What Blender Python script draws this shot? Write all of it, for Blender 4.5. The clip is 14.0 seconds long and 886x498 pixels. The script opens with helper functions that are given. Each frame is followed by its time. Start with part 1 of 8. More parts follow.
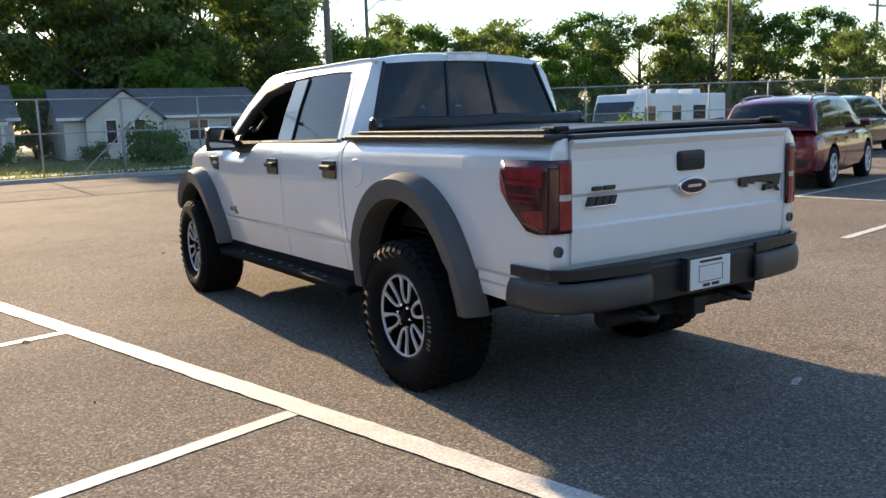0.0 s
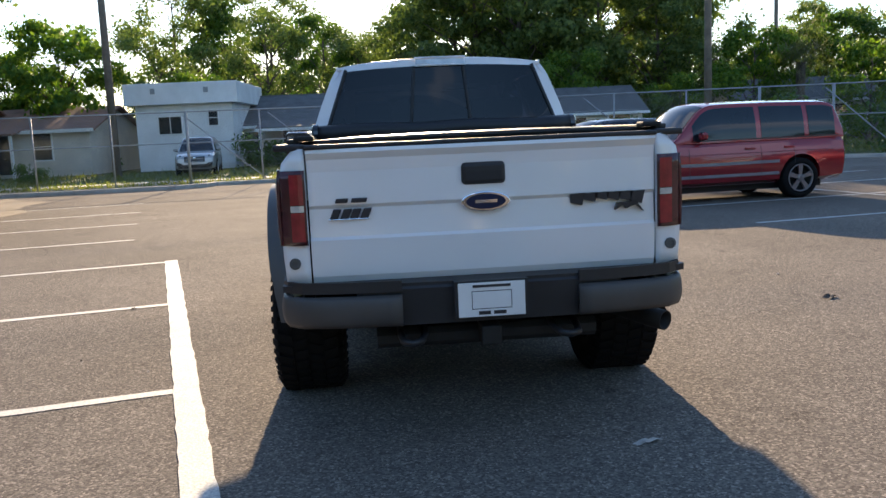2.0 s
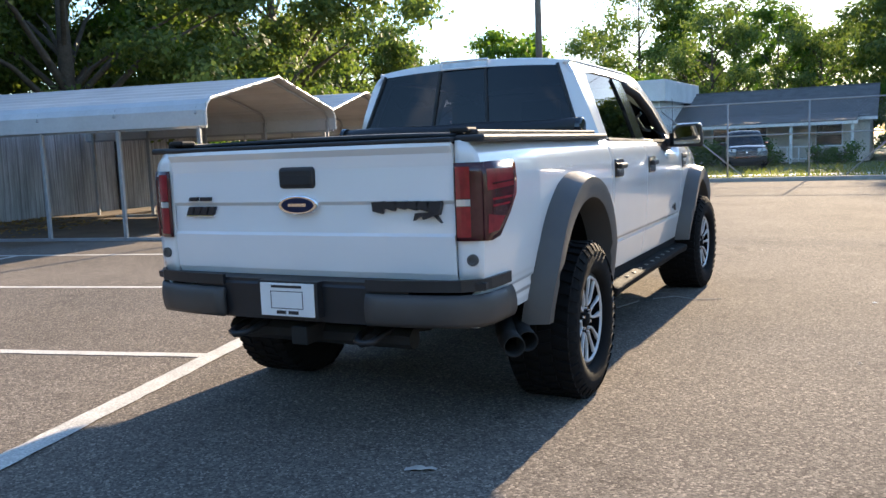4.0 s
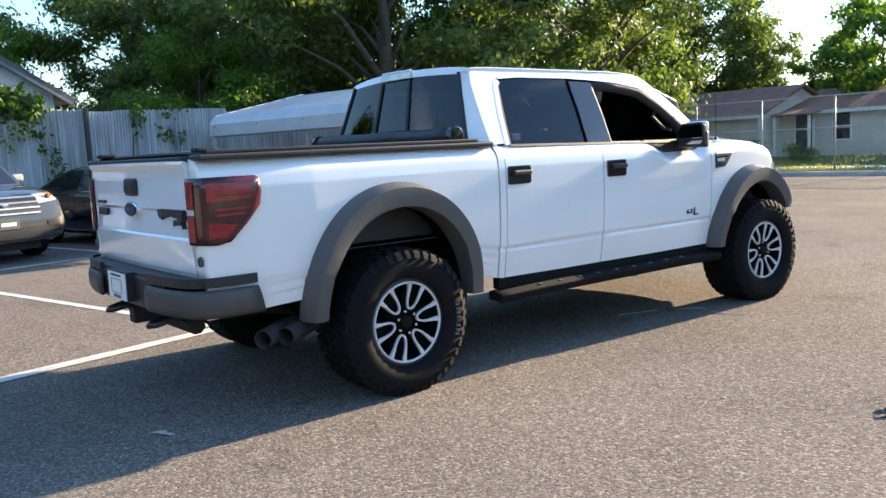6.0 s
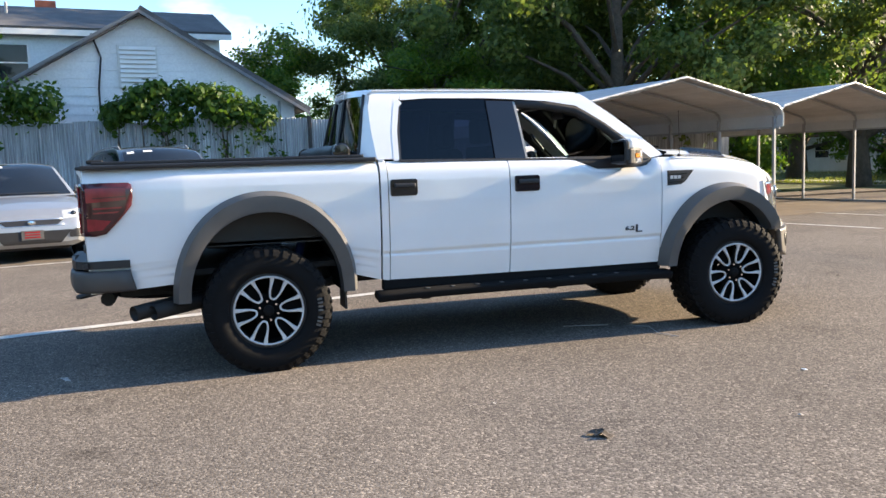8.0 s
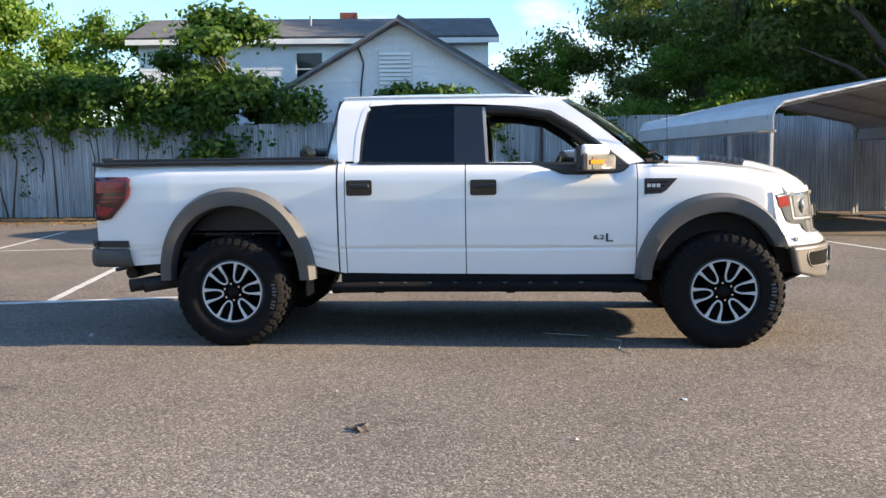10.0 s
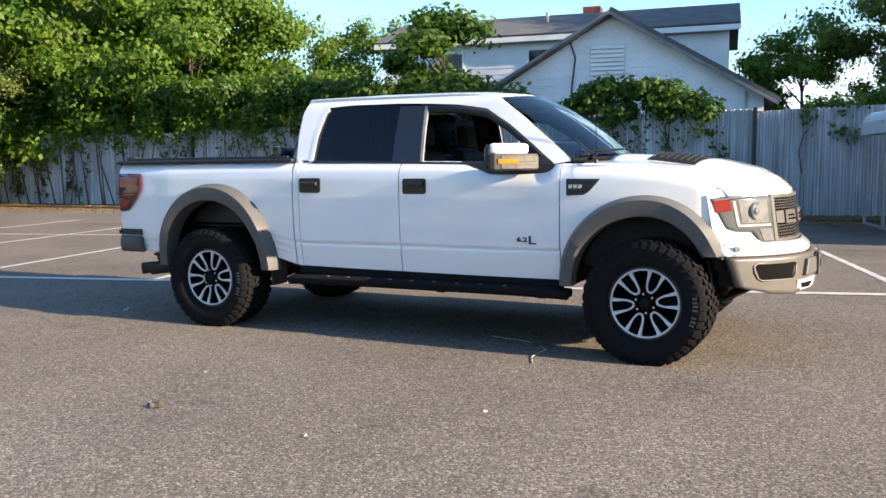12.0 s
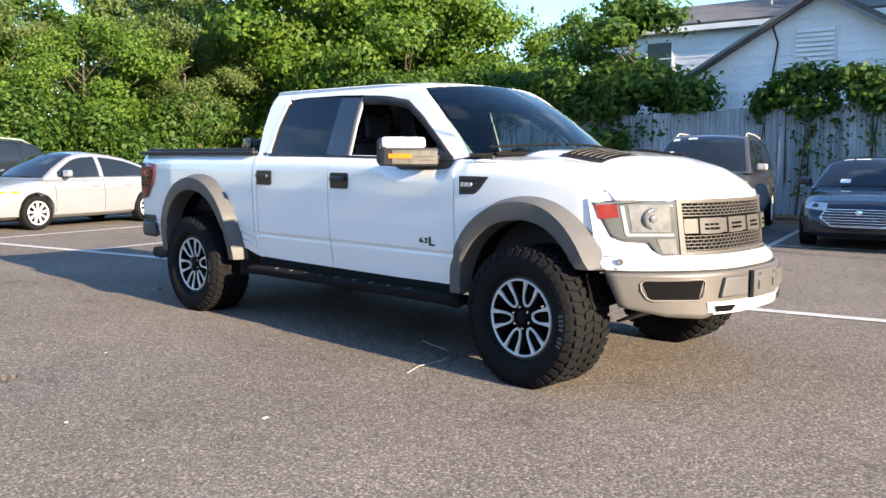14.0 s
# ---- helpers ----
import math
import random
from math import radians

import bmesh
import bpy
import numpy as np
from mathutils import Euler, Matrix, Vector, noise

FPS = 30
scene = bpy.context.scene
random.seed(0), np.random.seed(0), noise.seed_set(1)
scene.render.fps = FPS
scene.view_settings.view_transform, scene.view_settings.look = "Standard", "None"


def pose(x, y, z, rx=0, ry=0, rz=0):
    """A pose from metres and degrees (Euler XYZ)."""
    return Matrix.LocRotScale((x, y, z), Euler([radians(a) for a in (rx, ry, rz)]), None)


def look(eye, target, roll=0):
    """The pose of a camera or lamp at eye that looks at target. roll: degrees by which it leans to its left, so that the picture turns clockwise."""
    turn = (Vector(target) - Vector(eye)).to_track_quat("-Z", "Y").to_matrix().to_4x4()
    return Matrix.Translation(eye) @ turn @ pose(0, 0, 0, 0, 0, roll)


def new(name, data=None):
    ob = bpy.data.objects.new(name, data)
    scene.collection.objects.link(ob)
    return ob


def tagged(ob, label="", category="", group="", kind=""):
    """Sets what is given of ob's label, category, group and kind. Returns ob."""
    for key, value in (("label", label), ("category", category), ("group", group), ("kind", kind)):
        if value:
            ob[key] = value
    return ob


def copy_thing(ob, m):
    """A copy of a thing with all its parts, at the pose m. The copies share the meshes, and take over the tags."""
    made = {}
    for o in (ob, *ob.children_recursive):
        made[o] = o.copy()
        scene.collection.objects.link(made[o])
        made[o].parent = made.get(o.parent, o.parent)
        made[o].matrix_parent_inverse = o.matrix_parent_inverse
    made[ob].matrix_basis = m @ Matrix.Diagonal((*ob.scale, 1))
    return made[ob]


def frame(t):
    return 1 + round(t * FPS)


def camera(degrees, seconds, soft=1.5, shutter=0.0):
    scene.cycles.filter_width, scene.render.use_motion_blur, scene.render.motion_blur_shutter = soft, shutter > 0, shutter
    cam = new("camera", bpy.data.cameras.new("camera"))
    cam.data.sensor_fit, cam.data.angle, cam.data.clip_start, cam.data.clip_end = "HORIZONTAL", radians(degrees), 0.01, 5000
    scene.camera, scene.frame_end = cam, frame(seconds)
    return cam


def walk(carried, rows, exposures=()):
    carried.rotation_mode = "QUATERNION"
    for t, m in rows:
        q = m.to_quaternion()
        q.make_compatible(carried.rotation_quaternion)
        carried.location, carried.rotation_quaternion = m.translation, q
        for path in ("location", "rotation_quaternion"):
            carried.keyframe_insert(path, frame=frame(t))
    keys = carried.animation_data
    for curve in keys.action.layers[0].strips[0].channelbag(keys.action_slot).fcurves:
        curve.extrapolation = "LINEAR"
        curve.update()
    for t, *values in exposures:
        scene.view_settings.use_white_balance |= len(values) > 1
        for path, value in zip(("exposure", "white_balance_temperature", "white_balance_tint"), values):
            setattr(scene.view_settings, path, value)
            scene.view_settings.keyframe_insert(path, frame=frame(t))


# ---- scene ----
cam = camera(55.4, 14.0)

PATH = [
    (0, (-3.401, -5.831, 1.511), (-2.307, -4.186, 1.202), -1.99),
    (0.5, (-2.735, -6.189, 1.512), (-1.860, -4.416, 1.209), -2.50),
    (1, (-2.045, -6.505, 1.494), (-1.403, -4.633, 1.199), -2.88),
    (1.5, (-1.288, -6.679, 1.474), (-0.874, -4.743, 1.192), -2.70),
    (2, (-0.536, -6.767, 1.449), (-0.361, -4.794, 1.172), -2.51),
    (2.5, (0.225, -6.763, 1.424), (0.089, -4.786, 1.156), -2.39),
    (3, (0.950, -6.690, 1.369), (0.556, -4.744, 1.127), -2.12),
    (3.833, (2.126, -6.338, 1.361), (1.312, -4.509, 1.124), -2.17),
    (4.667, (3.232, -5.693, 1.370), (2.056, -4.076, 1.137), -2.22),
    (5.5, (4.321, -4.997, 1.414), (2.879, -3.633, 1.169), -2.38),
    (6, (4.912, -4.580, 1.396), (3.345, -3.361, 1.157), -2.77),
    (6.5, (5.523, -4.166, 1.394), (3.858, -3.082, 1.160), -3.00),
    (7, (6.013, -3.637, 1.382), (4.254, -2.712, 1.163), -2.86),
    (7.5, (6.442, -3.072, 1.371), (4.611, -2.294, 1.164), -2.22),
    (8, (6.721, -2.406, 1.362), (4.824, -1.806, 1.159), -1.88),
    (8.833, (7.113, -1.288, 1.350), (5.135, -1.001, 1.154), -1.20),
    (9.667, (7.304, -0.141, 1.344), (5.307, -0.183, 1.151), -0.79),
    (10.5, (7.253, 1.003, 1.349), (5.294, 0.655, 1.155), -0.78),
    (11, (7.149, 1.683, 1.349), (5.227, 1.167, 1.153), -0.77),
    (11.5, (6.937, 2.385, 1.340), (5.073, 1.686, 1.145), -0.79),
    (12, (6.640, 3.016, 1.344), (4.842, 2.164, 1.148), -0.61),
    (12.5, (6.304, 3.598, 1.341), (4.584, 2.596, 1.143), -0.22),
    (13, (5.896, 4.102, 1.342), (4.263, 2.965, 1.140), -0.14),
    (13.5, (5.452, 4.558, 1.343), (3.906, 3.305, 1.137), 0.06),
    (14, (4.961, 4.894, 1.350), (3.511, 3.533, 1.139), 0.22),
]
# the clip's camera opens up and cools as it turns away from the low sun
EXPOSURE = ((0.0, 1.66, 6550, 13), (2.0, 1.50, 6200, 14), (3.2, 1.72, 6000, 13), (5.5, 2.00, 5950, 11), (6.0, 2.04, 5920, 11), (6.5, 1.80, 5950, 11), (7.0, 1.92, 5950, 11), (8.0, 1.92, 5950, 11), (11.0, 1.74, 5950, 12), (12.5, 1.80, 5870, 12), (14.0, 1.94, 5750, 12))
walk(cam, [(t, look(eye, target, roll)) for t, eye, target, roll in PATH], EXPOSURE)

# ---- daylight ----
SUN_DIR = Vector((0.02, 1.0, 0.315)).normalized()
world = bpy.data.worlds.new("sky_world")
scene.world = world
world.use_nodes = True
wn = world.node_tree.nodes
wl = world.node_tree.links
sky = wn.new("ShaderNodeTexSky")
sky.sky_type = "NISHITA"
sky.sun_disc = False
sky.sun_elevation = math.asin(SUN_DIR.z)
sky.sun_rotation = math.atan2(SUN_DIR.x, SUN_DIR.y)
sky.air_density, sky.dust_density, sky.ozone_density = 1.3, 0.3, 4.0
# broken fair-weather cloud over the sky
tc = wn.new("ShaderNodeTexCoord")
cmap = wn.new("ShaderNodeMapping")
cmap.inputs["Scale"].default_value = (1.0, 1.0, 2.6)
cn = wn.new("ShaderNodeTexNoise")
cn.inputs["Scale"].default_value = 2.6
cn.inputs["Detail"].default_value = 7
cn.inputs["Roughness"].default_value = 0.55
cr = wn.new("ShaderNodeValToRGB")
cr.color_ramp.elements[0].position, cr.color_ramp.elements[1].position = 0.57, 0.75
cmix = wn.new("ShaderNodeMixRGB")
cmix.inputs["Color2"].default_value = (5.6, 5.9, 6.5, 1)
wl.new(tc.outputs["Generated"], cmap.inputs["Vector"])
wl.new(cmap.outputs["Vector"], cn.inputs["Vector"])
wl.new(cn.outputs["Fac"], cr.inputs["Fac"])
wl.new(cr.outputs["Color"], cmix.inputs["Fac"])
wl.new(sky.outputs["Color"], cmix.inputs["Color1"])
wl.new(cmix.outputs["Color"], wn["Background"].inputs["Color"])
wn["Background"].inputs["Strength"].default_value = 0.10
sun = new("sun", bpy.data.lights.new("sun", "SUN"))
sun.data.energy, sun.data.angle, sun.data.color = 5.0, radians(0.6), (1.0, 0.765, 0.48)
sun.matrix_world = look(SUN_DIR * 100, (0, 0, 0))


# ---- materials ----
def mat(name, color, rough=0.6, metal=0.0, var=0.12, scale=6.0, bump=0.0, bscale=60.0, coat=0.0, fine=0.0, spec=0.5, island=0.0):
    m = bpy.data.materials.new(name)
    m.use_nodes = True
    n, l = m.node_tree.nodes, m.node_tree.links
    b = n["Principled BSDF"]
    b.inputs["Roughness"].default_value = rough
    b.inputs["Metallic"].default_value = metal
    b.inputs["Coat Weight"].default_value = coat
    b.inputs["Coat Roughness"].default_value = 0.04
    b.inputs["Specular IOR Level"].default_value = spec
    c = tuple(color)
    b.inputs["Base Color"].default_value = (*c, 1)
    co = n.new("ShaderNodeTexCoord")
    out = None
    if var > 0:
        t = n.new("ShaderNodeTexNoise")
        t.inputs["Scale"].default_value, t.inputs["Detail"].default_value = scale, 6
        l.new(co.outputs["Object"], t.inputs["Vector"])
        r = n.new("ShaderNodeMapRange")
        r.inputs["From Min"].default_value, r.inputs["From Max"].default_value = 0.3, 0.7
        r.inputs["To Min"].default_value, r.inputs["To Max"].default_value = 1 - var, 1 + var
        l.new(t.outputs["Fac"], r.inputs["Value"])
        mul = n.new("ShaderNodeVectorMath")
        mul.operation = "SCALE"
        mul.inputs[0].default_value = c
        l.new(r.outputs["Result"], mul.inputs["Scale"])
        out = mul.outputs["Vector"]
        rr = n.new("ShaderNodeMapRange")
        rr.inputs["To Min"].default_value, rr.inputs["To Max"].default_value = max(0.02, rough * 0.85), min(1, rough * 1.15)
        l.new(t.outputs["Fac"], rr.inputs["Value"])
        l.new(rr.outputs["Result"], b.inputs["Roughness"])
    if fine > 0:
        t2 = n.new("ShaderNodeTexNoise")
        t2.inputs["Scale"].default_value, t2.inputs["Detail"].default_value = bscale, 3
        l.new(co.outputs["Object"], t2.inputs["Vector"])
        r2 = n.new("ShaderNodeMapRange")
        r2.inputs["From Min"].default_value, r2.inputs["From Max"].default_value = 0.3, 0.7
        r2.inputs["To Min"].default_value, r2.inputs["To Max"].default_value = 1 - fine, 1 + fine
        l.new(t2.outputs["Fac"], r2.inputs["Value"])
        m2 = n.new("ShaderNodeVectorMath")
        m2.operation = "SCALE"
        if out:
            l.new(out, m2.inputs[0])
        else:
            m2.inputs[0].default_value = c
        l.new(r2.outputs["Result"], m2.inputs["Scale"])
        out = m2.outputs["Vector"]
    if island > 0:
        ge = n.new("ShaderNodeNewGeometry")
        r3 = n.new("ShaderNodeMapRange")
        r3.inputs["To Min"].default_value, r3.inputs["To Max"].default_value = 1 - island, 1 + island
        l.new(ge.outputs["Random Per Island"], r3.inputs["Value"])
        m3 = n.new("ShaderNodeVectorMath")
        m3.operation = "SCALE"
        if out:
            l.new(out, m3.inputs[0])
        else:
            m3.inputs[0].default_value = c
        l.new(r3.outputs["Result"], m3.inputs["Scale"])
        out = m3.outputs["Vector"]
    if out:
        l.new(out, b.inputs["Base Color"])
    if bump > 0:
        bt = n.new("ShaderNodeTexNoise")
        bt.inputs["Scale"].default_value, bt.inputs["Detail"].default_value = bscale, 4
        l.new(co.outputs["Object"], bt.inputs["Vector"])
        bn = n.new("ShaderNodeBump")
        bn.inputs["Strength"].default_value, bn.inputs["Distance"].default_value = bump, 0.01
        l.new(bt.outputs["Fac"], bn.inputs["Height"])
        l.new(bn.outputs["Normal"], b.inputs["Normal"])
    return m


def leaf_mat(name, color, warm):
    m = bpy.data.materials.new(name)
    m.use_nodes = True
    n, l = m.node_tree.nodes, m.node_tree.links
    b = n["Principled BSDF"]
    b.inputs["Roughness"].default_value = 0.55
    b.inputs["Specular IOR Level"].default_value = 0.3
    ge = n.new("ShaderNodeNewGeometry")
    mix = n.new("ShaderNodeMixRGB")
    mix.inputs["Color1"].default_value, mix.inputs["Color2"].default_value = (*color, 1), (*warm, 1)
    l.new(ge.outputs["Random Per Island"], mix.inputs["Fac"])
    l.new(mix.outputs["Color"], b.inputs["Base Color"])
    tr = n.new("ShaderNodeBsdfTranslucent")
    br = n.new("ShaderNodeVectorMath")
    br.operation = "MULTIPLY"
    br.inputs[1].default_value = (1.5, 1.55, 0.8)
    l.new(mix.outputs["Color"], br.inputs[0])
    l.new(br.outputs["Vector"], tr.inputs["Color"])
    ms = n.new("ShaderNodeMixShader")
    ms.inputs["Fac"].default_value = 0.45
    l.new(b.outputs["BSDF"], ms.inputs[1])
    l.new(tr.outputs["BSDF"], ms.inputs[2])
    l.new(ms.outputs["Shader"], n["Material Output"].inputs["Surface"])
    return m


def glass_mat(name, color, rough=0.02, clear=0.5):
    """A tinted pane: a mirror-like skin over a see-through body, mixed by Fresnel."""
    m = bpy.data.materials.new(name)
    m.use_nodes = True
    n, l = m.node_tree.nodes, m.node_tree.links
    n.remove(n["Principled BSDF"])
    gl = n.new("ShaderNodeBsdfGlossy")
    gl.inputs["Roughness"].default_value = rough
    tr = n.new("ShaderNodeBsdfTransparent")
    tr.inputs["Color"].default_value = (*[c * clear for c in color], 1)
    fr = n.new("ShaderNodeFresnel")
    fr.inputs["IOR"].default_value = 1.52
    ms = n.new("ShaderNodeMixShader")
    l.new(fr.outputs["Fac"], ms.inputs["Fac"])
    l.new(tr.outputs["BSDF"], ms.inputs[1])
    l.new(gl.outputs["BSDF"], ms.inputs[2])
    l.new(ms.outputs["Shader"], n["Material Output"].inputs["Surface"])
    return m


def asphalt_mat():
    m = bpy.data.materials.new("asphalt")
    m.use_nodes = True
    n, l = m.node_tree.nodes, m.node_tree.links
    b = n["Principled BSDF"]
    co = n.new("ShaderNodeTexCoord")
    vor = n.new("ShaderNodeTexVoronoi")
    vor.inputs["Scale"].default_value = 95
    l.new(co.outputs["Object"], vor.inputs["Vector"])
    sep = n.new("ShaderNodeSeparateColor")
    l.new(vor.outputs["Color"], sep.inputs["Color"])
    ramp = n.new("ShaderNodeValToRGB")
    e = ramp.color_ramp.elements
    e[0].position, e[0].color = 0.0, (0.097, 0.084, 0.073, 1)
    e[1].position, e[1].color = 1.0, (0.362, 0.312, 0.257, 1)
    for p, c in ((0.55, (0.169, 0.147, 0.124, 1)), (0.86, (0.224, 0.194, 0.164, 1))):
        x = e.new(p)
        x.color = c
    l.new(sep.outputs["Red"], ramp.inputs["Fac"])
    big = n.new("ShaderNodeTexNoise")
    big.inputs["Scale"].default_value, big.inputs["Detail"].default_value = 0.35, 8
    big.inputs["Roughness"].default_value = 0.65
    l.new(co.outputs["Object"], big.inputs["Vector"])
    br = n.new("ShaderNodeMapRange")
    br.inputs["From Min"].default_value, br.inputs["From Max"].default_value = 0.3, 0.7
    br.inputs["To Min"].default_value, br.inputs["To Max"].default_value = 0.78, 1.18
    l.new(big.outputs["Fac"], br.inputs["Value"])
    sc = n.new("ShaderNodeVectorMath")
    sc.operation = "SCALE"
    l.new(ramp.outputs["Color"], sc.inputs[0])
    l.new(br.outputs["Result"], sc.inputs["Scale"])
    # oil spots
    ov = n.new("ShaderNodeTexNoise")
    ov.inputs["Scale"].default_value, ov.inputs["Detail"].default_value = 1.6, 12
    ov.inputs["Roughness"].default_value = 0.72
    l.new(co.outputs["Object"], ov.inputs["Vector"])
    orr = n.new("ShaderNodeValToRGB")
    orr.color_ramp.elements[0].position, orr.color_ramp.elements[0].color = 0.30, (0.55, 0.55, 0.55, 1)
    orr.color_ramp.elements[1].position, orr.color_ramp.elements[1].color = 0.42, (1, 1, 1, 1)
    l.new(ov.outputs["Fac"], orr.inputs["Fac"])
    mm = n.new("ShaderNodeVectorMath")
    mm.operation = "MULTIPLY"
    l.new(sc.outputs["Vector"], mm.inputs[0])
    l.new(orr.outputs["Color"], mm.inputs[1])
    l.new(mm.outputs["Vector"], b.inputs["Base Color"])
    b.inputs["Roughness"].default_value = 0.95
    b.inputs["Specular IOR Level"].default_value = 0.03
    bn = n.new("ShaderNodeBump")
    bn.inputs["Strength"].default_value, bn.inputs["Distance"].default_value = 0.5, 0.003
    l.new(vor.outputs["Distance"], bn.inputs["Height"])
    bn.invert = True
    l.new(bn.outputs["Normal"], b.inputs["Normal"])
    return m


def streak_mat():
    """Galvanised sheet with dull stain streaks down it that also paint in rib shading."""
    m = bpy.data.materials.new("weathered_rib_shaded_sheet")
    m.use_nodes = True
    n, l = m.node_tree.nodes, m.node_tree.links
    b = n["Principled BSDF"]
    b.inputs["Roughness"].default_value, b.inputs["Metallic"].default_value = 0.6, 0.25
    co, oi = n.new("ShaderNodeTexCoord"), n.new("ShaderNodeObjectInfo")
    off = n.new("ShaderNodeVectorMath")
    off.operation = "ADD"
    sc = n.new("ShaderNodeMath")
    sc.operation = "MULTIPLY"
    sc.inputs[1].default_value = 37.0
    l.new(oi.outputs["Random"], sc.inputs[0])
    l.new(co.outputs["Object"], off.inputs[0])
    l.new(sc.outputs["Value"], off.inputs[1])
    col = None
    # vertical noise bands stand in for shade in the corrugations, besides stains
    for scl, lo, hi in (((26, 26, 0.5), 0.50, 1.25), ((1.4, 1.4, 0.7), 0.75, 1.2), ((90, 90, 3), 0.8, 1.15)):
        mp = n.new("ShaderNodeMapping")
        mp.inputs["Scale"].default_value = scl
        t = n.new("ShaderNodeTexNoise")
        t.inputs["Scale"].default_value, t.inputs["Detail"].default_value = 1.0, 4
        r = n.new("ShaderNodeMapRange")
        r.inputs["From Min"].default_value, r.inputs["From Max"].default_value = 0.3, 0.7
        r.inputs["To Min"].default_value, r.inputs["To Max"].default_value = lo, hi
        v = n.new("ShaderNodeVectorMath")
        v.operation = "SCALE"
        l.new(off.outputs["Vector"], mp.inputs["Vector"])
        l.new(mp.outputs["Vector"], t.inputs["Vector"])
        l.new(t.outputs["Fac"], r.inputs["Value"])
        l.new(r.outputs["Result"], v.inputs["Scale"])
        if col is None:
            v.inputs[0].default_value = (0.50, 0.525, 0.55)
        else:
            l.new(col, v.inputs[0])
        col = v.outputs["Vector"]
    l.new(col, b.inputs["Base Color"])
    return m


M = {}
M["white"] = mat("white_car_paint", (0.80, 0.80, 0.80), 0.22, 0, 0.02, 3, coat=1.0, spec=0.5)
M["bumper_dark"] = mat("dark_grey_bumper_paint", (0.063, 0.0564, 0.0522), 0.5, 0.0, 0.1, 6)
M["flare"] = mat("grey_flare_plastic", (0.088, 0.086, 0.084), 0.5, 0, 0.08, 8, bump=0.05, bscale=300)
M["bumper"] = mat("tan_grey_bumper", (0.104, 0.096, 0.088), 0.42, 0.15, 0.08, 5)
M["grille_grey"] = mat("grille_grey_paint", (0.082, 0.075, 0.068), 0.5, 0.0, 0.1, 6)
M["black"] = mat("black_plastic", (0.016, 0.016, 0.018), 0.5, 0, 0.15, 8, bump=0.05, bscale=250)
# near-black that stands in for shade in recesses; also fills the asphalt cracks
M["shade_crack_black"] = mat("recess_shade_and_crack_black", (0.004, 0.004, 0.004), 0.95, 0, 0.1, 8, spec=0.1)
M["gloss_black"] = mat("gloss_black", (0.012, 0.012, 0.014), 0.12, 0, 0.05, 3, coat=0.5)
M["rubber"] = mat("tyre_rubber", (0.0075, 0.0075, 0.008), 0.85, 0, 0.2, 14, bump=0.15, bscale=120, spec=0.16)
M["dark_steel"] = mat("dark_chassis_steel", (0.02, 0.019, 0.018), 0.7, 0.3, 0.3, 12)
M["silver"] = mat("machined_aluminium", (0.62, 0.62, 0.625), 0.42, 0.25, 0.05, 20)
M["alloy"] = mat("dull_alloy", (0.17, 0.17, 0.175), 0.4, 0.5, 0.1, 20)
M["dull_chrome"] = mat("dull_chrome", (0.50, 0.50, 0.51), 0.35, 0.7, 0.1, 12)
M["chrome"] = mat("chrome", (0.85, 0.86, 0.88), 0.06, 1.0, 0.02, 5)
M["mirror"] = mat("mirror_glass", (0.20, 0.21, 0.22), 0.03, 1.0, 0.02, 5)
M["red_lens"] = mat("red_lamp_lens", (0.25, 0.014, 0.021), 0.22, 0, 0.25, 16, coat=0.25)
M["smoke_lens"] = mat("smoked_lamp_lens", (0.060, 0.014, 0.018), 0.16, 0, 0.25, 16, coat=0.4)
M["clear_lens"] = mat("clear_lamp_lens", (0.52, 0.53, 0.53), 0.12, 0.2, 0.2, 18, coat=1.0)
M["amber"] = mat("amber_lens", (0.55, 0.19, 0.015), 0.15, 0, 0.1, 20, coat=0.6)
M["blue"] = mat("badge_blue", (0.007, 0.014, 0.050), 0.35, 0, 0.05, 20, spec=0.3)
M["tint"] = glass_mat("tinted_glass", (0.10, 0.10, 0.16), 0.015, 0.5)
M["greenglass"] = glass_mat("windscreen_glass", (0.45, 0.60, 0.58), 0.012, 0.8)
M["interior"] = mat("interior_black", (0.022, 0.021, 0.022), 0.75, 0, 0.2, 10)
M["leather"] = mat("seat_leather", (0.03, 0.028, 0.028), 0.5, 0, 0.15, 10)
M["plate"] = mat("plate_white", (0.78, 0.78, 0.77), 0.35, 0, 0.03, 10)
M["ink"] = mat("black_ink", (0.02, 0.02, 0.025), 0.4, 0, 0.0)
M["asphalt"] = asphalt_mat()
M["line"] = mat("worn_white_paint", (0.50, 0.48, 0.44), 0.75, 0, 0.16, 5, bump=0.25, bscale=70, fine=0.28)
M["concrete"] = mat("kerb_concrete", (0.42, 0.39, 0.35), 0.85, 0, 0.2, 3, bump=0.3, bscale=40, fine=0.1)
M["grass"] = mat("grass_ground", (0.085, 0.105, 0.030), 0.9, 0, 0.45, 0.8, bump=0.6, bscale=18, fine=0.3)
# soil and litter, its brown lowered for the shade under the carports
M["dirt"] = mat("leaf_litter_dirt_shade", (0.105, 0.075, 0.048), 0.95, 0, 0.35, 1.5, bump=0.6, bscale=25, fine=0.3)
M["fence_metal"] = streak_mat()
M["galv"] = mat("galvanised_tube", (0.33, 0.335, 0.34), 0.6, 0.3, 0.12, 6)
M["carport"] = mat("white_carport_sheet", (0.52, 0.525, 0.53), 0.4, 0.15, 0.1, 1.3, fine=0.04, bscale=20)
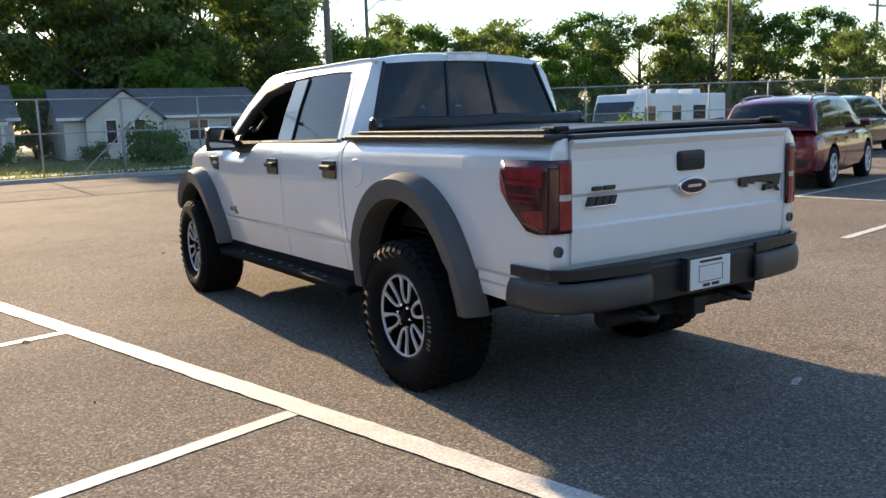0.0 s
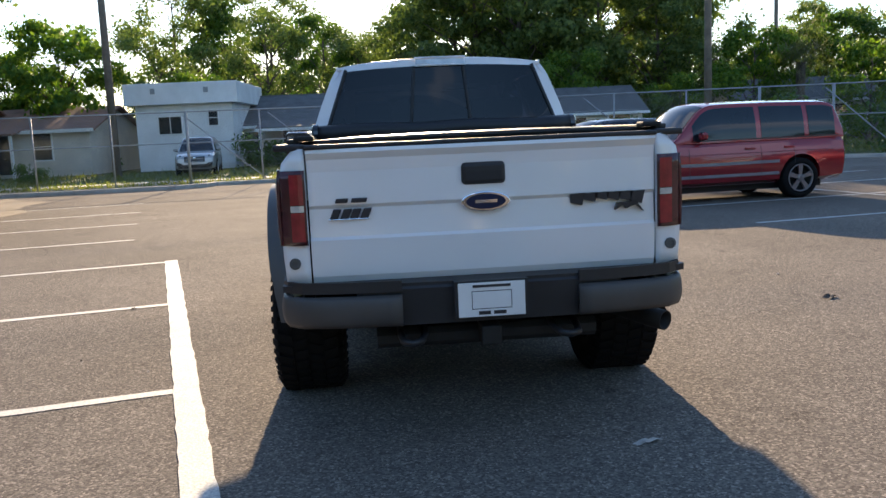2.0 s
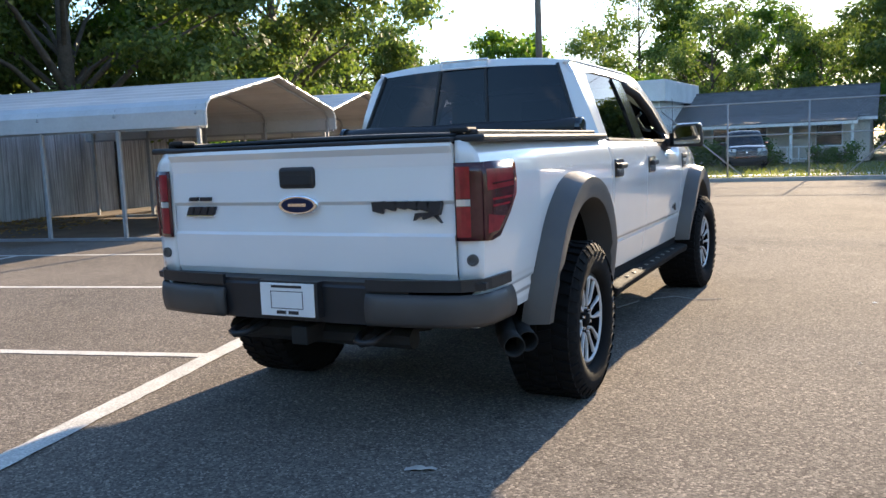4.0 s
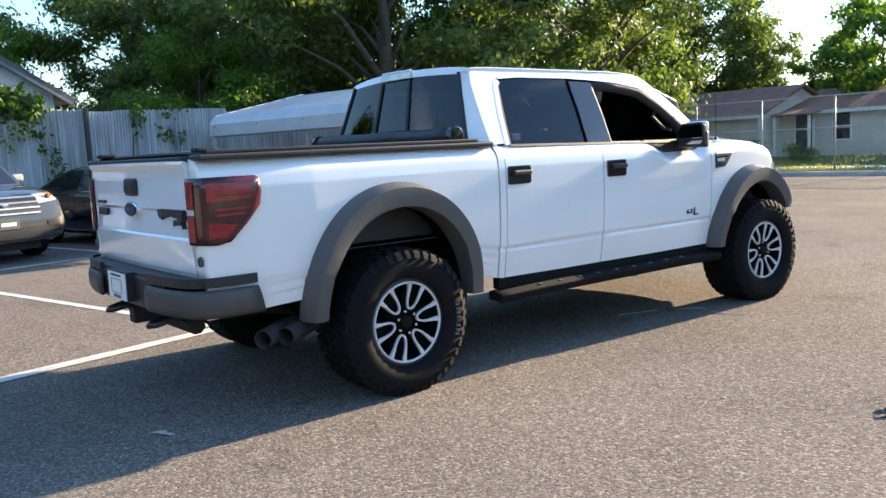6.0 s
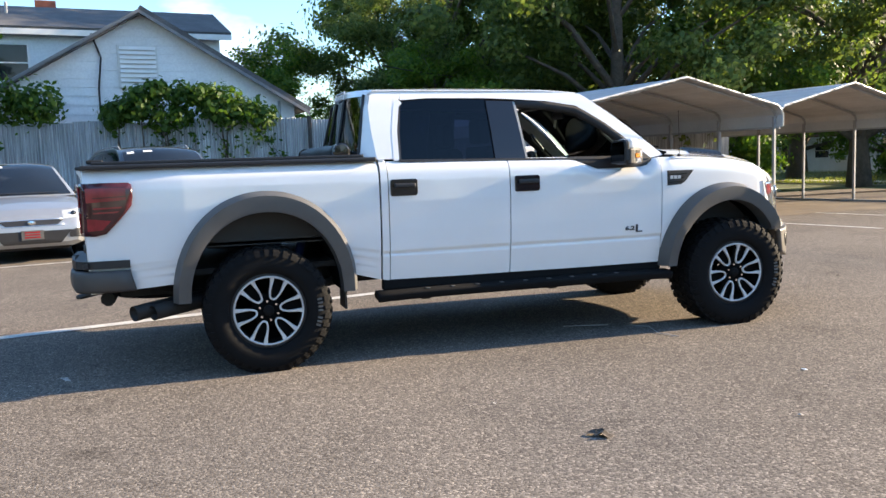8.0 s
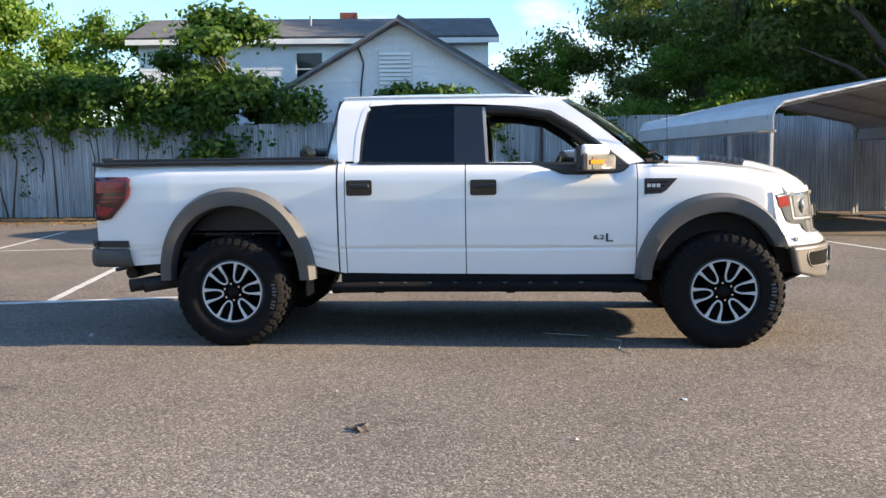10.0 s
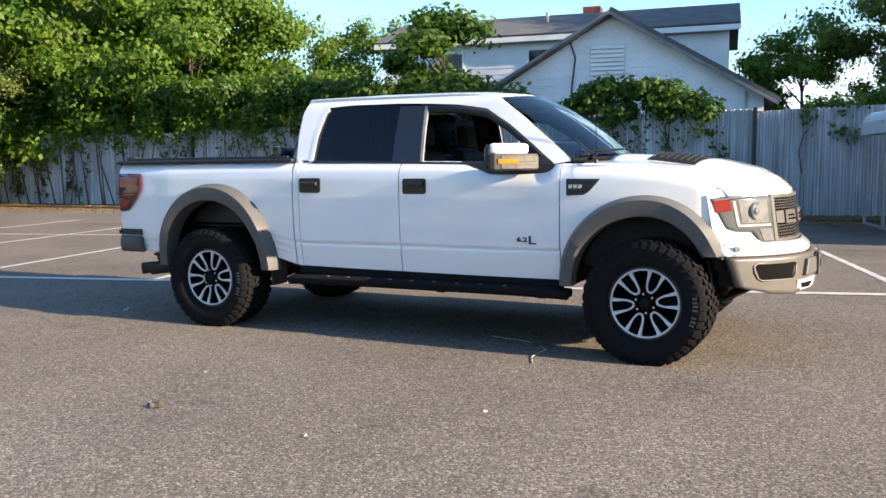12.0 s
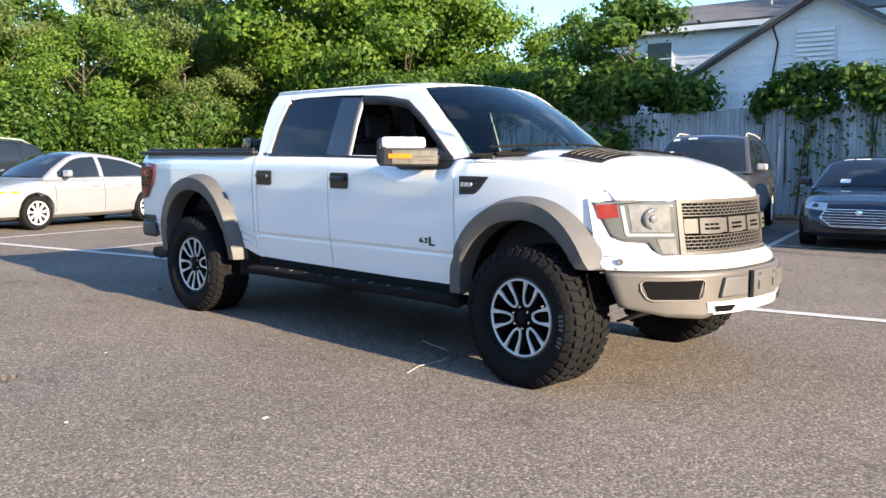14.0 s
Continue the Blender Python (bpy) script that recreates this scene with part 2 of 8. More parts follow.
M["house_white"] = mat("white_siding", (0.76, 0.765, 0.77), 0.7, 0, 0.1, 0.9, bump=0.06, bscale=20, fine=0.06)
M["house_cream"] = mat("cream_siding", (0.60, 0.55, 0.48), 0.75, 0, 0.1, 1.2, fine=0.05, bscale=15)
M["roof_grey"] = mat("grey_shingle", (0.10, 0.098, 0.098), 0.9, 0, 0.25, 2, bump=0.4, bscale=30, fine=0.2)
M["roof_brown"] = mat("brown_shingle", (0.22, 0.115, 0.078), 0.9, 0, 0.25, 2, bump=0.4, bscale=30, fine=0.2)
M["verge"] = mat("weathered_verge_board", (0.20, 0.20, 0.21), 0.8, 0, 0.2, 3)
M["trim"] = mat("white_trim_paint", (0.74, 0.74, 0.72), 0.6, 0, 0.06, 3)
M["win_dark"] = mat("dark_window_glass", (0.012, 0.016, 0.022), 0.05, 0, 0.2, 1.5, spec=0.5)
M["wood"] = mat("weathered_pole_wood", (0.17, 0.135, 0.105), 0.85, 0, 0.25, 3, bump=0.4, bscale=25, fine=0.12)
M["bark"] = mat("tree_bark", (0.085, 0.068, 0.052), 0.95, 0, 0.3, 4, bump=0.8, bscale=14, fine=0.2)
M["leaf_dark"] = leaf_mat("oak_leaves", (0.050, 0.088, 0.023), (0.155, 0.195, 0.050))
M["leaf_mid"] = leaf_mat("green_leaves", (0.026, 0.072, 0.010), (0.092, 0.155, 0.022))
M["leaf_lite"] = leaf_mat("bright_leaves", (0.040, 0.104, 0.010), (0.150, 0.220, 0.024))
M["palm"] = leaf_mat("palm_fronds", (0.06, 0.075, 0.03), (0.16, 0.15, 0.07))
M["dry_leaf"] = leaf_mat("dry_leaves", (0.16, 0.095, 0.04), (0.34, 0.22, 0.09))
M["grass_blade"] = leaf_mat("grass_blades", (0.075, 0.105, 0.025), (0.17, 0.17, 0.055))
M["brick"] = mat("red_brick", (0.22, 0.075, 0.05), 0.9, 0, 0.25, 6, fine=0.15, bscale=30)
M["cable"] = mat("black_cable", (0.02, 0.02, 0.02), 0.6, 0, 0.0)


def paint(name, color, rough=0.25, metal=0.4):
    if name not in M:
        M[name] = mat(name, color, rough, metal, 0.03, 3, coat=0.9)
    return M[name]


# ---- geometry helpers ----
class Geo:
    """Collects vertices and faces of one mesh."""

    def __init__(self):
        self.v, self.f = [], []

    def add(self, verts, faces):
        k = len(self.v)
        self.v += [tuple(p) for p in verts]
        self.f += [tuple(i + k for i in f) for f in faces]
        return self

    def box(self, x0, x1, y0, y1, z0, z1, m=None):
        p = [(x, y, z) for x in (x0, x1) for y in (y0, y1) for z in (z0, z1)]
        if m:
            p = [tuple(m @ Vector(q)) for q in p]
        return self.add(p, [(0, 1, 3, 2), (4, 6, 7, 5), (0, 4, 5, 1), (2, 3, 7, 6), (0, 2, 6, 4), (1, 5, 7, 3)])

    def grid(self, fn, nu, nv, flip=False):
        p = [fn(i / nu, j / nv) for i in range(nu + 1) for j in range(nv + 1)]
        f = []
        for i in range(nu):
            for j in range(nv):
                a = i * (nv + 1) + j
                q = (a, a + nv + 1, a + nv + 2, a + 1)
                f.append(q[::-1] if flip else q)
        return self.add(p, f)

    def tube(self, path, r, n=8, cap=True):
        pts = [Vector(p) for p in path]
        rs = r if isinstance(r, (list, tuple)) else [r] * len(pts)
        up = Vector((0.123, 0.35, 0.93)).normalized()
        v, f = [], []
        for i, p in enumerate(pts):
            d = (pts[min(i + 1, len(pts) - 1)] - pts[max(i - 1, 0)]).normalized()
            a = d.cross(up)
            if a.length < 0.05:
                a = d.cross(Vector((1, 0, 0)))
            a.normalize()
            b = d.cross(a)
            for k in range(n):
                t = 2 * math.pi * k / n
                v.append(p + (a * math.cos(t) + b * math.sin(t)) * rs[i])
        for i in range(len(pts) - 1):
            for k in range(n):
                f.append((i * n + k, i * n + (k + 1) % n, (i + 1) * n + (k + 1) % n, (i + 1) * n + k))
        if cap:
            f.append(tuple(range(n))[::-1])
            f.append(tuple((len(pts) - 1) * n + k for k in range(n)))
        return self.add(v, f)

    def prism(self, poly, a, b, put=None):
        """A flat outline pushed from depth a to depth b; put(u, w, depth) gives the place."""
        put = put or (lambda u, w, d: (u, d, w))
        n = len(poly)
        v = [put(u, w, a) for u, w in poly] + [put(u, w, b) for u, w in poly]
        f = [tuple(range(n))[::-1], tuple(range(n, 2 * n))]
        f += [(i, (i + 1) % n, n + (i + 1) % n, n + i) for i in range(n)]
        return self.add(v, f)

    def lathe(self, prof, n=32, sx=1.0):
        """A profile of (radius, x) turned about the x axis."""
        v, f = [], []
        for r, x in prof:
            for k in range(n):
                t = 2 * math.pi * k / n
                v.append((x * sx, r * math.cos(t), r * math.sin(t)))
        for i in range(len(prof) - 1):
            for k in range(n):
                q = (i * n + k, i * n + (k + 1) % n, (i + 1) * n + (k + 1) % n, (i + 1) * n + k)
                f.append(q if sx > 0 else q[::-1])
        return self.add(v, f)


def mk(name, g, material, parent=None, label="", smooth=False, bevel=0.0, solid=0.0, segs=2, at=None, recalc=True):
    me = bpy.data.meshes.new(name)
    me.from_pydata(g.v, [], g.f)
    if recalc:
        bm = bmesh.new()
        bm.from_mesh(me)
        bmesh.ops.recalc_face_normals(bm, faces=bm.faces)
        bm.to_mesh(me)
        bm.free()
    me.materials.append(material)
    if smooth:
        me.polygons.foreach_set("use_smooth", [True] * len(me.polygons))
    ob = new(name, me)
    if at is not None:
        ob.matrix_basis = at
    if parent is not None:
        ob.parent = parent
    if label:
        ob["label"] = label
    if solid:
        md = ob.modifiers.new("thick", "SOLIDIFY")
        md.thickness, md.offset = solid, -1
    if bevel:
        md = ob.modifiers.new("round", "BEVEL")
        md.width, md.segments, md.limit_method, md.angle_limit = bevel, segs, "ANGLE", radians(40)
    return ob


def part(name, g, material, parent, label="", **kw):
    return mk(name, g, material, parent, label, **kw)


def thing(name, label, category, group="", at=None):
    e = tagged(new(name), label, category, group)
    e.empty_display_size = 0.2
    if at is not None:
        e.matrix_basis = at
    return e


def lerp(a, b, t):
    return a + (b - a) * t


def interp(x, xs, ys):
    return float(np.interp(x, xs, ys))


LOT = pose(-1.65, -1.82, 0, 0, 0, 13.2)


def lot(x, y, z=0.0, turn=0.0):
    return LOT @ pose(x, y, z, 0, 0, turn)


# ---- the setting: ground, kerbs, fences ----
def structure(ob, label, category):
    return tagged(ob, label, category, kind="structure")


def ground_z(x, y):
    """The ground falls away behind the corner of the chain-link fence."""
    u, w = min(1, max(0, (x - 16) / 14)), min(1, max(0, (y - 15 - max(0, 24 - x) * 0.7) / 9))
    return -0.08 - 1.0 * u * u * (3 - 2 * u) * w * w * (3 - 2 * w)


AXIS = [-900, -400, -180, -90] + list(range(-60, 101, 4)) + [140, 220, 420, 900]
NA = len(AXIS) - 1
g = Geo().grid(lambda a, b: (lambda x, y: (x, y, ground_z(x, y)))(AXIS[round(a * NA)], AXIS[round(b * NA)]), NA, NA)
structure(mk("ground", g, M["grass"], recalc=False), "mown grass and dirt ground around the lot", "ground")

g = Geo().grid(lambda a, b: (-15.3 + 75 * a, -60 + 81.4 * b, 0.0), 30, 32)
structure(mk("parking_lot", g, M["asphalt"], recalc=False), "coarse worn grey asphalt parking lot", "parking lot")

# painted stall lines, 4 mm over the asphalt
LINES = []
LINES.append((0, -16.0, 0, 5.82, 0.15))
LINES.append((-6.3, -16.0, -6.3, 5.7, 0.10))
for y in (-14.5, -11.5, -8.55, -5.65, -2.78, 0.0, 2.85, 5.72):
    LINES.append((-11.0, y, 0, y, 0.10))
for y in (8.6, 11.35, 14.1, 16.9):
    LINES.append((-6.0, y, -0.5, y, 0.10))
lines = thing("stall_lines", "worn white painted parking stall lines", "road marking", at=LOT @ pose(0, 0, 0.004))
lines["kind"] = "structure"
EAST = LOT.inverted() @ pose(5.6, -0.5, 0, 0, 0, 9)
for x0, y0, x1, y1, w in [(4.05, -12, 4.05, 16, 0.1)] + [(0, y, 8.6, y, 0.1) for y in (-10.2, -7.6, -5.0, -2.5, 0, 2.45, 4.95, 7.6, 10.2, 12.8)]:
    a, b = EAST @ Vector((x0, y0, 0)), EAST @ Vector((x1, y1, 0))
    LINES.append((a.x, a.y, b.x, b.y, w))
for x0, y0, x1, y1, w in LINES:
    d = Vector((x1 - x0, y1 - y0, 0))
    n = max(2, int(d.length / 0.12))
    s = Vector((-d.y, d.x, 0)).normalized() * w / 2
    rnd = random.Random(int(x0 * 17 + y0 * 31 + x1))
    e = [(rnd.uniform(-0.006, 0.006), rnd.uniform(-0.006, 0.006)) for _ in range(n + 1)]
    vs = []
    for i in range(n + 1):
        p = Vector((x0, y0, 0)) + d * (i / n)
        vs += [p + s * (1 + e[i][0] * 14), p - s * (1 + e[i][1] * 14)]
    lift = Vector((0, 0, 0.003 if d.length > 15 else 0.0))
    part("line", Geo().add([p + lift for p in vs], [(2 * i, 2 * i + 2, 2 * i + 3, 2 * i + 1) for i in range(n)]), M["line"], lines, recalc=False)


# hairline cracks in the asphalt
rnd = random.Random(77)
g = Geo()
for x, y, a, n in ((-6.5, 12.5, -70, 60), (-4.0, 9.0, -30, 40), (-7.5, 6.0, 15, 50), (-3.0, 14.5, -100, 60), (6.0, -3.5, 40, 26), (4.0, 3.0, 100, 40), (8.0, 0.5, 160, 40), (-2.5, -6.0, 20, 26)):
    a = radians(a)
    pts = []
    for i in range(n):
        pts.append((x, y))
        x, y = x + 0.14 * math.cos(a), y + 0.14 * math.sin(a)
        a += rnd.gauss(0, 0.22)
    v = []
    for i, (px, py) in enumerate(pts):
        w = rnd.uniform(0.002, 0.007) * min(1, i / 4, (n - 1 - i) / 4)
        v += [(px + w * math.sin(a), py - w * math.cos(a), 0.003), (px - w * math.sin(a), py + w * math.cos(a), 0.003)]
    g.add(v, [(2 * i, 2 * i + 2, 2 * i + 3, 2 * i + 1) for i in range(n - 1)])
structure(mk("asphalt_crack", g, M["shade_crack_black"], recalc=False), "thin dark cracks across the worn asphalt", "crack")


def ribbon(path, w, z0, z1, name, material, label, category, bevel=0.02):
    """A raised strip along a polyline."""
    g = Geo()
    pts = [Vector((x, y, 0)) for x, y in path]
    v = []
    for i, p in enumerate(pts):
        d = (pts[min(i + 1, len(pts) - 1)] - pts[max(0, i - 1)]).normalized()
        s = Vector((-d.y, d.x, 0)) * w / 2
        v += [p + s + Vector((0, 0, z0)), p + s + Vector((0, 0, z1)), p - s + Vector((0, 0, z1)), p - s + Vector((0, 0, z0))]
    f = []
    for i in range(len(pts) - 1):
        a = 4 * i
        f += [(a + k, a + (k + 1) % 4, a + 4 + (k + 1) % 4, a + 4 + k) for k in range(4)]
    f += [(3, 2, 1, 0), tuple(len(v) - 4 + k for k in range(4))]
    g.add(v, f)
    return structure(mk(name, g, material, bevel=bevel), label, category)


KERB = [(-15.2, 19.9), (-9, 20.0), (-6.4, 20.2), (-5.6, 20.7), (-5.4, 21.5)]
ribbon(KERB, 0.16, -0.08, 0.13, "kerb_1", M["concrete"], "pale concrete kerb along the back of the lot", "kerb")
ribbon([(-5.4, 21.58), (3.0, 21.75), (15.0, 19.9), (24.0, 15.0), (44, 5)], 0.16, -0.08, 0.12, "kerb_2", M["concrete"], "low concrete kerb below the chain-link fence", "kerb")
ribbon([(-40, 24.6), (-5, 24.9), (12, 25.2)], 1.4, -0.08, 0.05, "pavement", M["concrete"], "concrete footway behind the fence", "pavement", 0.0)
ribbon([(-15.6, -50), (-15.5, -12), (-14.9, 3), (-15.2, 19.5)], 1.7, -0.08, 0.06, "dirt_strip", M["dirt"], "strip of dirt and dead leaves below the metal fence", "ground", 0.0)

# corrugated metal fence: separate sheets with a wavy face
FENCE = [(-16.3, -46.0), (-15.9, -16.0), (-15.3, 0.8), (-15.95, 13.6)]
fence = thing("metal_fence", "tall weathered corrugated metal sheet fence with vines", "fence")
fence["kind"] = "structure"


def along(path, s):
    for (x0, y0), (x1, y1) in zip(path, path[1:]):
        d = math.hypot(x1 - x0, y1 - y0)
        if s <= d:
            return x0 + (x1 - x0) * s / d, y0 + (y1 - y0) * s / d, math.atan2(y1 - y0, x1 - x0)
        s -= d
    return x1, y1, math.atan2(y1 - y0, x1 - x0)


def length(path):
    return sum(math.hypot(b[0] - a[0], b[1] - a[1]) for a, b in zip(path, path[1:]))


FH = 2.62
sheets = []
for k in range(3):
    rnd = random.Random(k)
    n = 42
    v = []
    for i in range(n + 1):
        x = i / n * 0.72
        o = 0.02 * (1, 0.1, -1, -0.1)[i % 4]
        v += [(x, o, 0.05), (x + rnd.uniform(-.004, .004), o + 0.004, FH / 2), (x, o, FH + (0.018 if k == 1 else 0) * math.sin(i * 0.9))]
    f = [(3 * i + j, 3 * i + 3 + j, 3 * i + 4 + j, 3 * i + 1 + j) for i in range(n) for j in (0, 1)]
    me = bpy.data.meshes.new("sheet")
    me.from_pydata(v, [], f)
    me.materials.append(M["fence_metal"])
    sheets.append(me)
total = length(FENCE)
s = 12.0
i = 0
rnd = random.Random(4)
while s < total:
    x, y, a = along(FENCE, s)
    ob = new("sheet", sheets[i % 3])
    ob.parent = fence
    ob.matrix_basis = Matrix.Translation((x, y, rnd.uniform(-0.06, 0.03))) @ Matrix.Rotation(a, 4, "Z") @ Matrix.Rotation(radians(rnd.uniform(-0.5, 0.5)), 4, "Y") @ pose(0, rnd.uniform(0, 0.02), 0)
    s += 0.70
    i += 1
for s in (17.4, 29.0, 38.0, 47.05, 56.5):
    x, y, a = along(FENCE, s)
    part("post", Geo().box(-0.045, 0.045, -0.045, 0.045, 0, FH + 0.05), M["black"], fence, "dark steel fence post", bevel=0.01,
         at=Matrix.Translation((x, y, 0)) @ Matrix.Rotation(a, 4, "Z") @ pose(0, -0.09, 0))
for z in (0.4, 2.2):
    pts = [(*along(FENCE, q)[:2], z) for q in np.linspace(12, total, 12)]
    part("rail", Geo().tube([(x - 0.07, y, z) for x, y, z in pts], 0.03, 6), M["wood"], fence)

# chain-link fence
CHAIN = [(-16.0, 21.4), (-6.6, 22.5), (4.0, 22.5), (16.0, 20.4), (24.0, 15.8), (44.0, 6.0)]
chain = thing("chain_link_fence", "tall galvanised chain-link fence with pipe rails", "fence")
chain["kind"] = "structure"
CH = 2.45
tot = length(CHAIN)
s, k = 0.0, 0
while s < tot:
    x, y, a = along(CHAIN, s)
    big = k in (4, 8, 12, 13)
    part("post", Geo().tube([(0, 0, -0.05), (0, 0, CH + 0.02)], 0.05 if big else 0.03, 8), M["galv"], chain, smooth=True, at=Matrix.Translation((x, y, 0)))
    s += 2.42
    k += 1
pts = [along(CHAIN, q)[:2] for q in np.linspace(0, tot, 60)]
for z, r in ((CH, 0.022), (1.42, 0.02)):
    part("rail", Geo().tube([(x, y, z) for x, y in pts], r, 6), M["galv"], chain, smooth=True)
for s0, s1 in ((9.6, 12.2), (12.4, 15.0), (20.4, 18.0), (23.2, 25.8), (31.2, 33.6)):
    a0, a1 = along(CHAIN, s0), along(CHAIN, s1)
    part("brace", Geo().tube([(a0[0], a0[1], CH - 0.12), (a1[0], a1[1], 0.12)], 0.022, 6), M["galv"], chain, smooth=True)
g = Geo()
s = 0.0
while s < tot - 2.5:
    for dirn in (1, -1):
        a0, a1 = along(CHAIN, s if dirn > 0 else s + 2.4), along(CHAIN, s + 2.4 if dirn > 0 else s)
        p0, p1 = Vector((a0[0], a0[1] + .03, 0.05)), Vector((a1[0], a1[1] + .03, CH))
        t = Vector((0, 0, 0.0022))
        g.add([p0 - t, p1 - t, p1 + t, p0 + t], [(0, 1, 2, 3)])
    s += 0.11
mesh_ob = part("wire_mesh", g, M["galv"], chain, recalc=False)
mesh_ob["kind"] = "stuff"

# ---- poles and wires ----
def utility_pole(x, y, h, r=0.14, arm=0.0, lean=0.0, label="weathered wooden utility pole"):
    p = thing("utility_pole", label, "pole", "utility poles", at=pose(x, y, -0.05, lean, 0, 0))
    part("pole_shaft", Geo().tube([(0, 0, 0), (0, 0, h * 0.5), (0, 0, h)], [r * 1.15, r, r * 0.8], 12), M["wood"], p, smooth=True)
    if arm:
        part("crossarm", Geo().box(-arm, arm, -0.06, 0.06, h - 0.9, h - 0.76), M["wood"], p, bevel=0.01)
        for q in (-0.9, -0.45, 0.45, 0.9):
            part("insulator", Geo().lathe([(0.0, 0.0), (0.05, 0.0), (0.06, 0.06), (0.03, 0.1), (0.045, 0.14), (0, 0.15)], 10), M["gloss_black"], p, at=pose(arm * q, 0, h - 0.76, 0, -90, 0))
    return p


def wire(a, b, sag, r=0.012, name="cable"):
    pts = [(lerp(a[0], b[0], t), lerp(a[1], b[1], t), lerp(a[2], b[2], t) - sag * 4 * t * (1 - t)) for t in np.linspace(0, 1, 16)]
    return tagged(mk(name, Geo().tube(pts, r, 5), M["cable"]), "thin black overhead cable between poles", "cable", "overhead cables")


utility_pole(-12.0, 34.0, 12.0, 0.17, 1.2)
utility_pole(16.5, 34.0, 13.0, 0.17, 1.2)
utility_pole(30.5, 55.0, 13.0, 0.16)
utility_pole(47.0, 33.0, 12.0, 0.13)
utility_pole(78.0, 40.0, 11.5, 0.16, 1.5)
utility_pole(-34.0, 18.0, 9.0, 0.12)
lamp = thing("street_lamp", "street lamp arm on a wooden pole", "street lamp", at=pose(30.5, 55, 0))
part("arm", Geo().tube([(0.1, 0, 10.0), (1.2, 0, 10.9), (2.6, -0.1, 11.1)], 0.05, 8), M["galv"], lamp, smooth=True)
part("lamp_head", Geo().box(2.5, 3.3, -0.28, 0.08, 11.0, 11.16), M["galv"], lamp, bevel=0.04)
for z in (11.2, 9.4):
    wire((-60, 34, z + .5), (-12, 34, z), 0.6)
    wire((-12, 34, z), (16.5, 34, z + .6), 0.7)
    wire((16.5, 34, z + .6), (78, 40, z), 1.0)
wire((-34, 18, 8.6), (-12, 34, 9.0), 0.5)
wire((-19, 4, 4.4), (-34, 18, 6.2), 0.5, 0.02)

# ---- carports ----
def carport(x, y, turn, W=5.48, L=6.31, eave=1.92, ridge=2.88):
    """Gabled tube-and-sheet carport; local x along the ridge (0 to L), local y across (0 to W)."""
    c = thing("carport", "white metal-roofed carport on galvanised tube posts", "carport", "carports", at=pose(x, y, 0, 0, 0, turn))
    prof = [(-0.04, eave - 0.02), (-0.04, eave + 0.22), (0.02, eave + 0.34), (0.14, eave + 0.43), (W / 2, ridge), (W - 0.14, eave + 0.43), (W - 0.02, eave + 0.34), (W + 0.04, eave + 0.22), (W + 0.04, eave - 0.02)]
    # roof in ribbed sheets, each slope and each drop
    for a, b, name in ((0, 4, "roof"), (4, 8, "roof")):
        seg = prof[a:b + 1]
        pts = []
        for (y0, z0), (y1, z1) in zip(seg, seg[1:]):
            m = max(1, int(math.hypot(y1 - y0, z1 - z0) / 0.11))
            pts += [(lerp(y0, y1, i / m), lerp(z0, z1, i / m)) for i in range(m)]
        pts.append(seg[-1])
        v, f = [], []
        for i, (yy, zz) in enumerate(pts):
            o = 0.018 if i % 4 == 2 else 0.0
            v += [(-0.15, yy, zz + o), (L + 0.15, yy, zz + o)]
        f = [(2 * i, 2 * i + 1, 2 * i + 3, 2 * i + 2) for i in range(len(pts) - 1)]
        part(name, Geo().add(v, f), M["carport"], c, solid=0.012)
    n = 5
    for i in range(n):
        xx = lerp(0.05, L - 0.05, i / (n - 1))
        for yy in (0.03, W - 0.03):
            part("post", Geo().box(xx - 0.03, xx + 0.03, yy - 0.03, yy + 0.03, 0.0, eave + 0.2), M["galv"], c, bevel=0.006)
        part("bow", Geo().tube([(xx, py, pz - 0.05) for py, pz in prof[1:-1]], 0.03, 6), M["galv"], c)
    for yy in (0.03, W - 0.03):
        part("base_rail", Geo().box(-0.02, L + 0.02, yy - 0.03, yy + 0.03, 0.0, 0.055), M["galv"], c, bevel=0.006)
        part("eave_rail", Geo().box(-0.1, L + 0.1, yy - 0.02, yy + 0.02, eave - 0.06, eave - 0.02), M["galv"], c)
    for xx in (-0.12, L + 0.12):
        part("gable_trim", Geo().tube([(xx, py, pz + 0.0) for py, pz in prof], 0.025, 6), M["carport"], c)
    return c


carport(-13.63, 3.41, 11.1)
carport(-14.86, 8.88, 11.1, W=4.98)
# trodden leaf litter over the asphalt under the carports, their shade in its colour
rnd = random.Random(3)
edge = []
for i in range(40):
    a = 2 * math.pi * i / 40
    edge.append((-12.3 + 4.2 * math.cos(a) * rnd.uniform(0.86, 1.08), 11.0 + 8.6 * math.sin(a) * rnd.uniform(0.92, 1.04), 0.005))
structure(mk("dirt_patch", Geo().add(edge, [tuple(range(40))]), M["dirt"], recalc=False), "brown dirt and leaf litter, darkened for the shade under the carports", "ground")

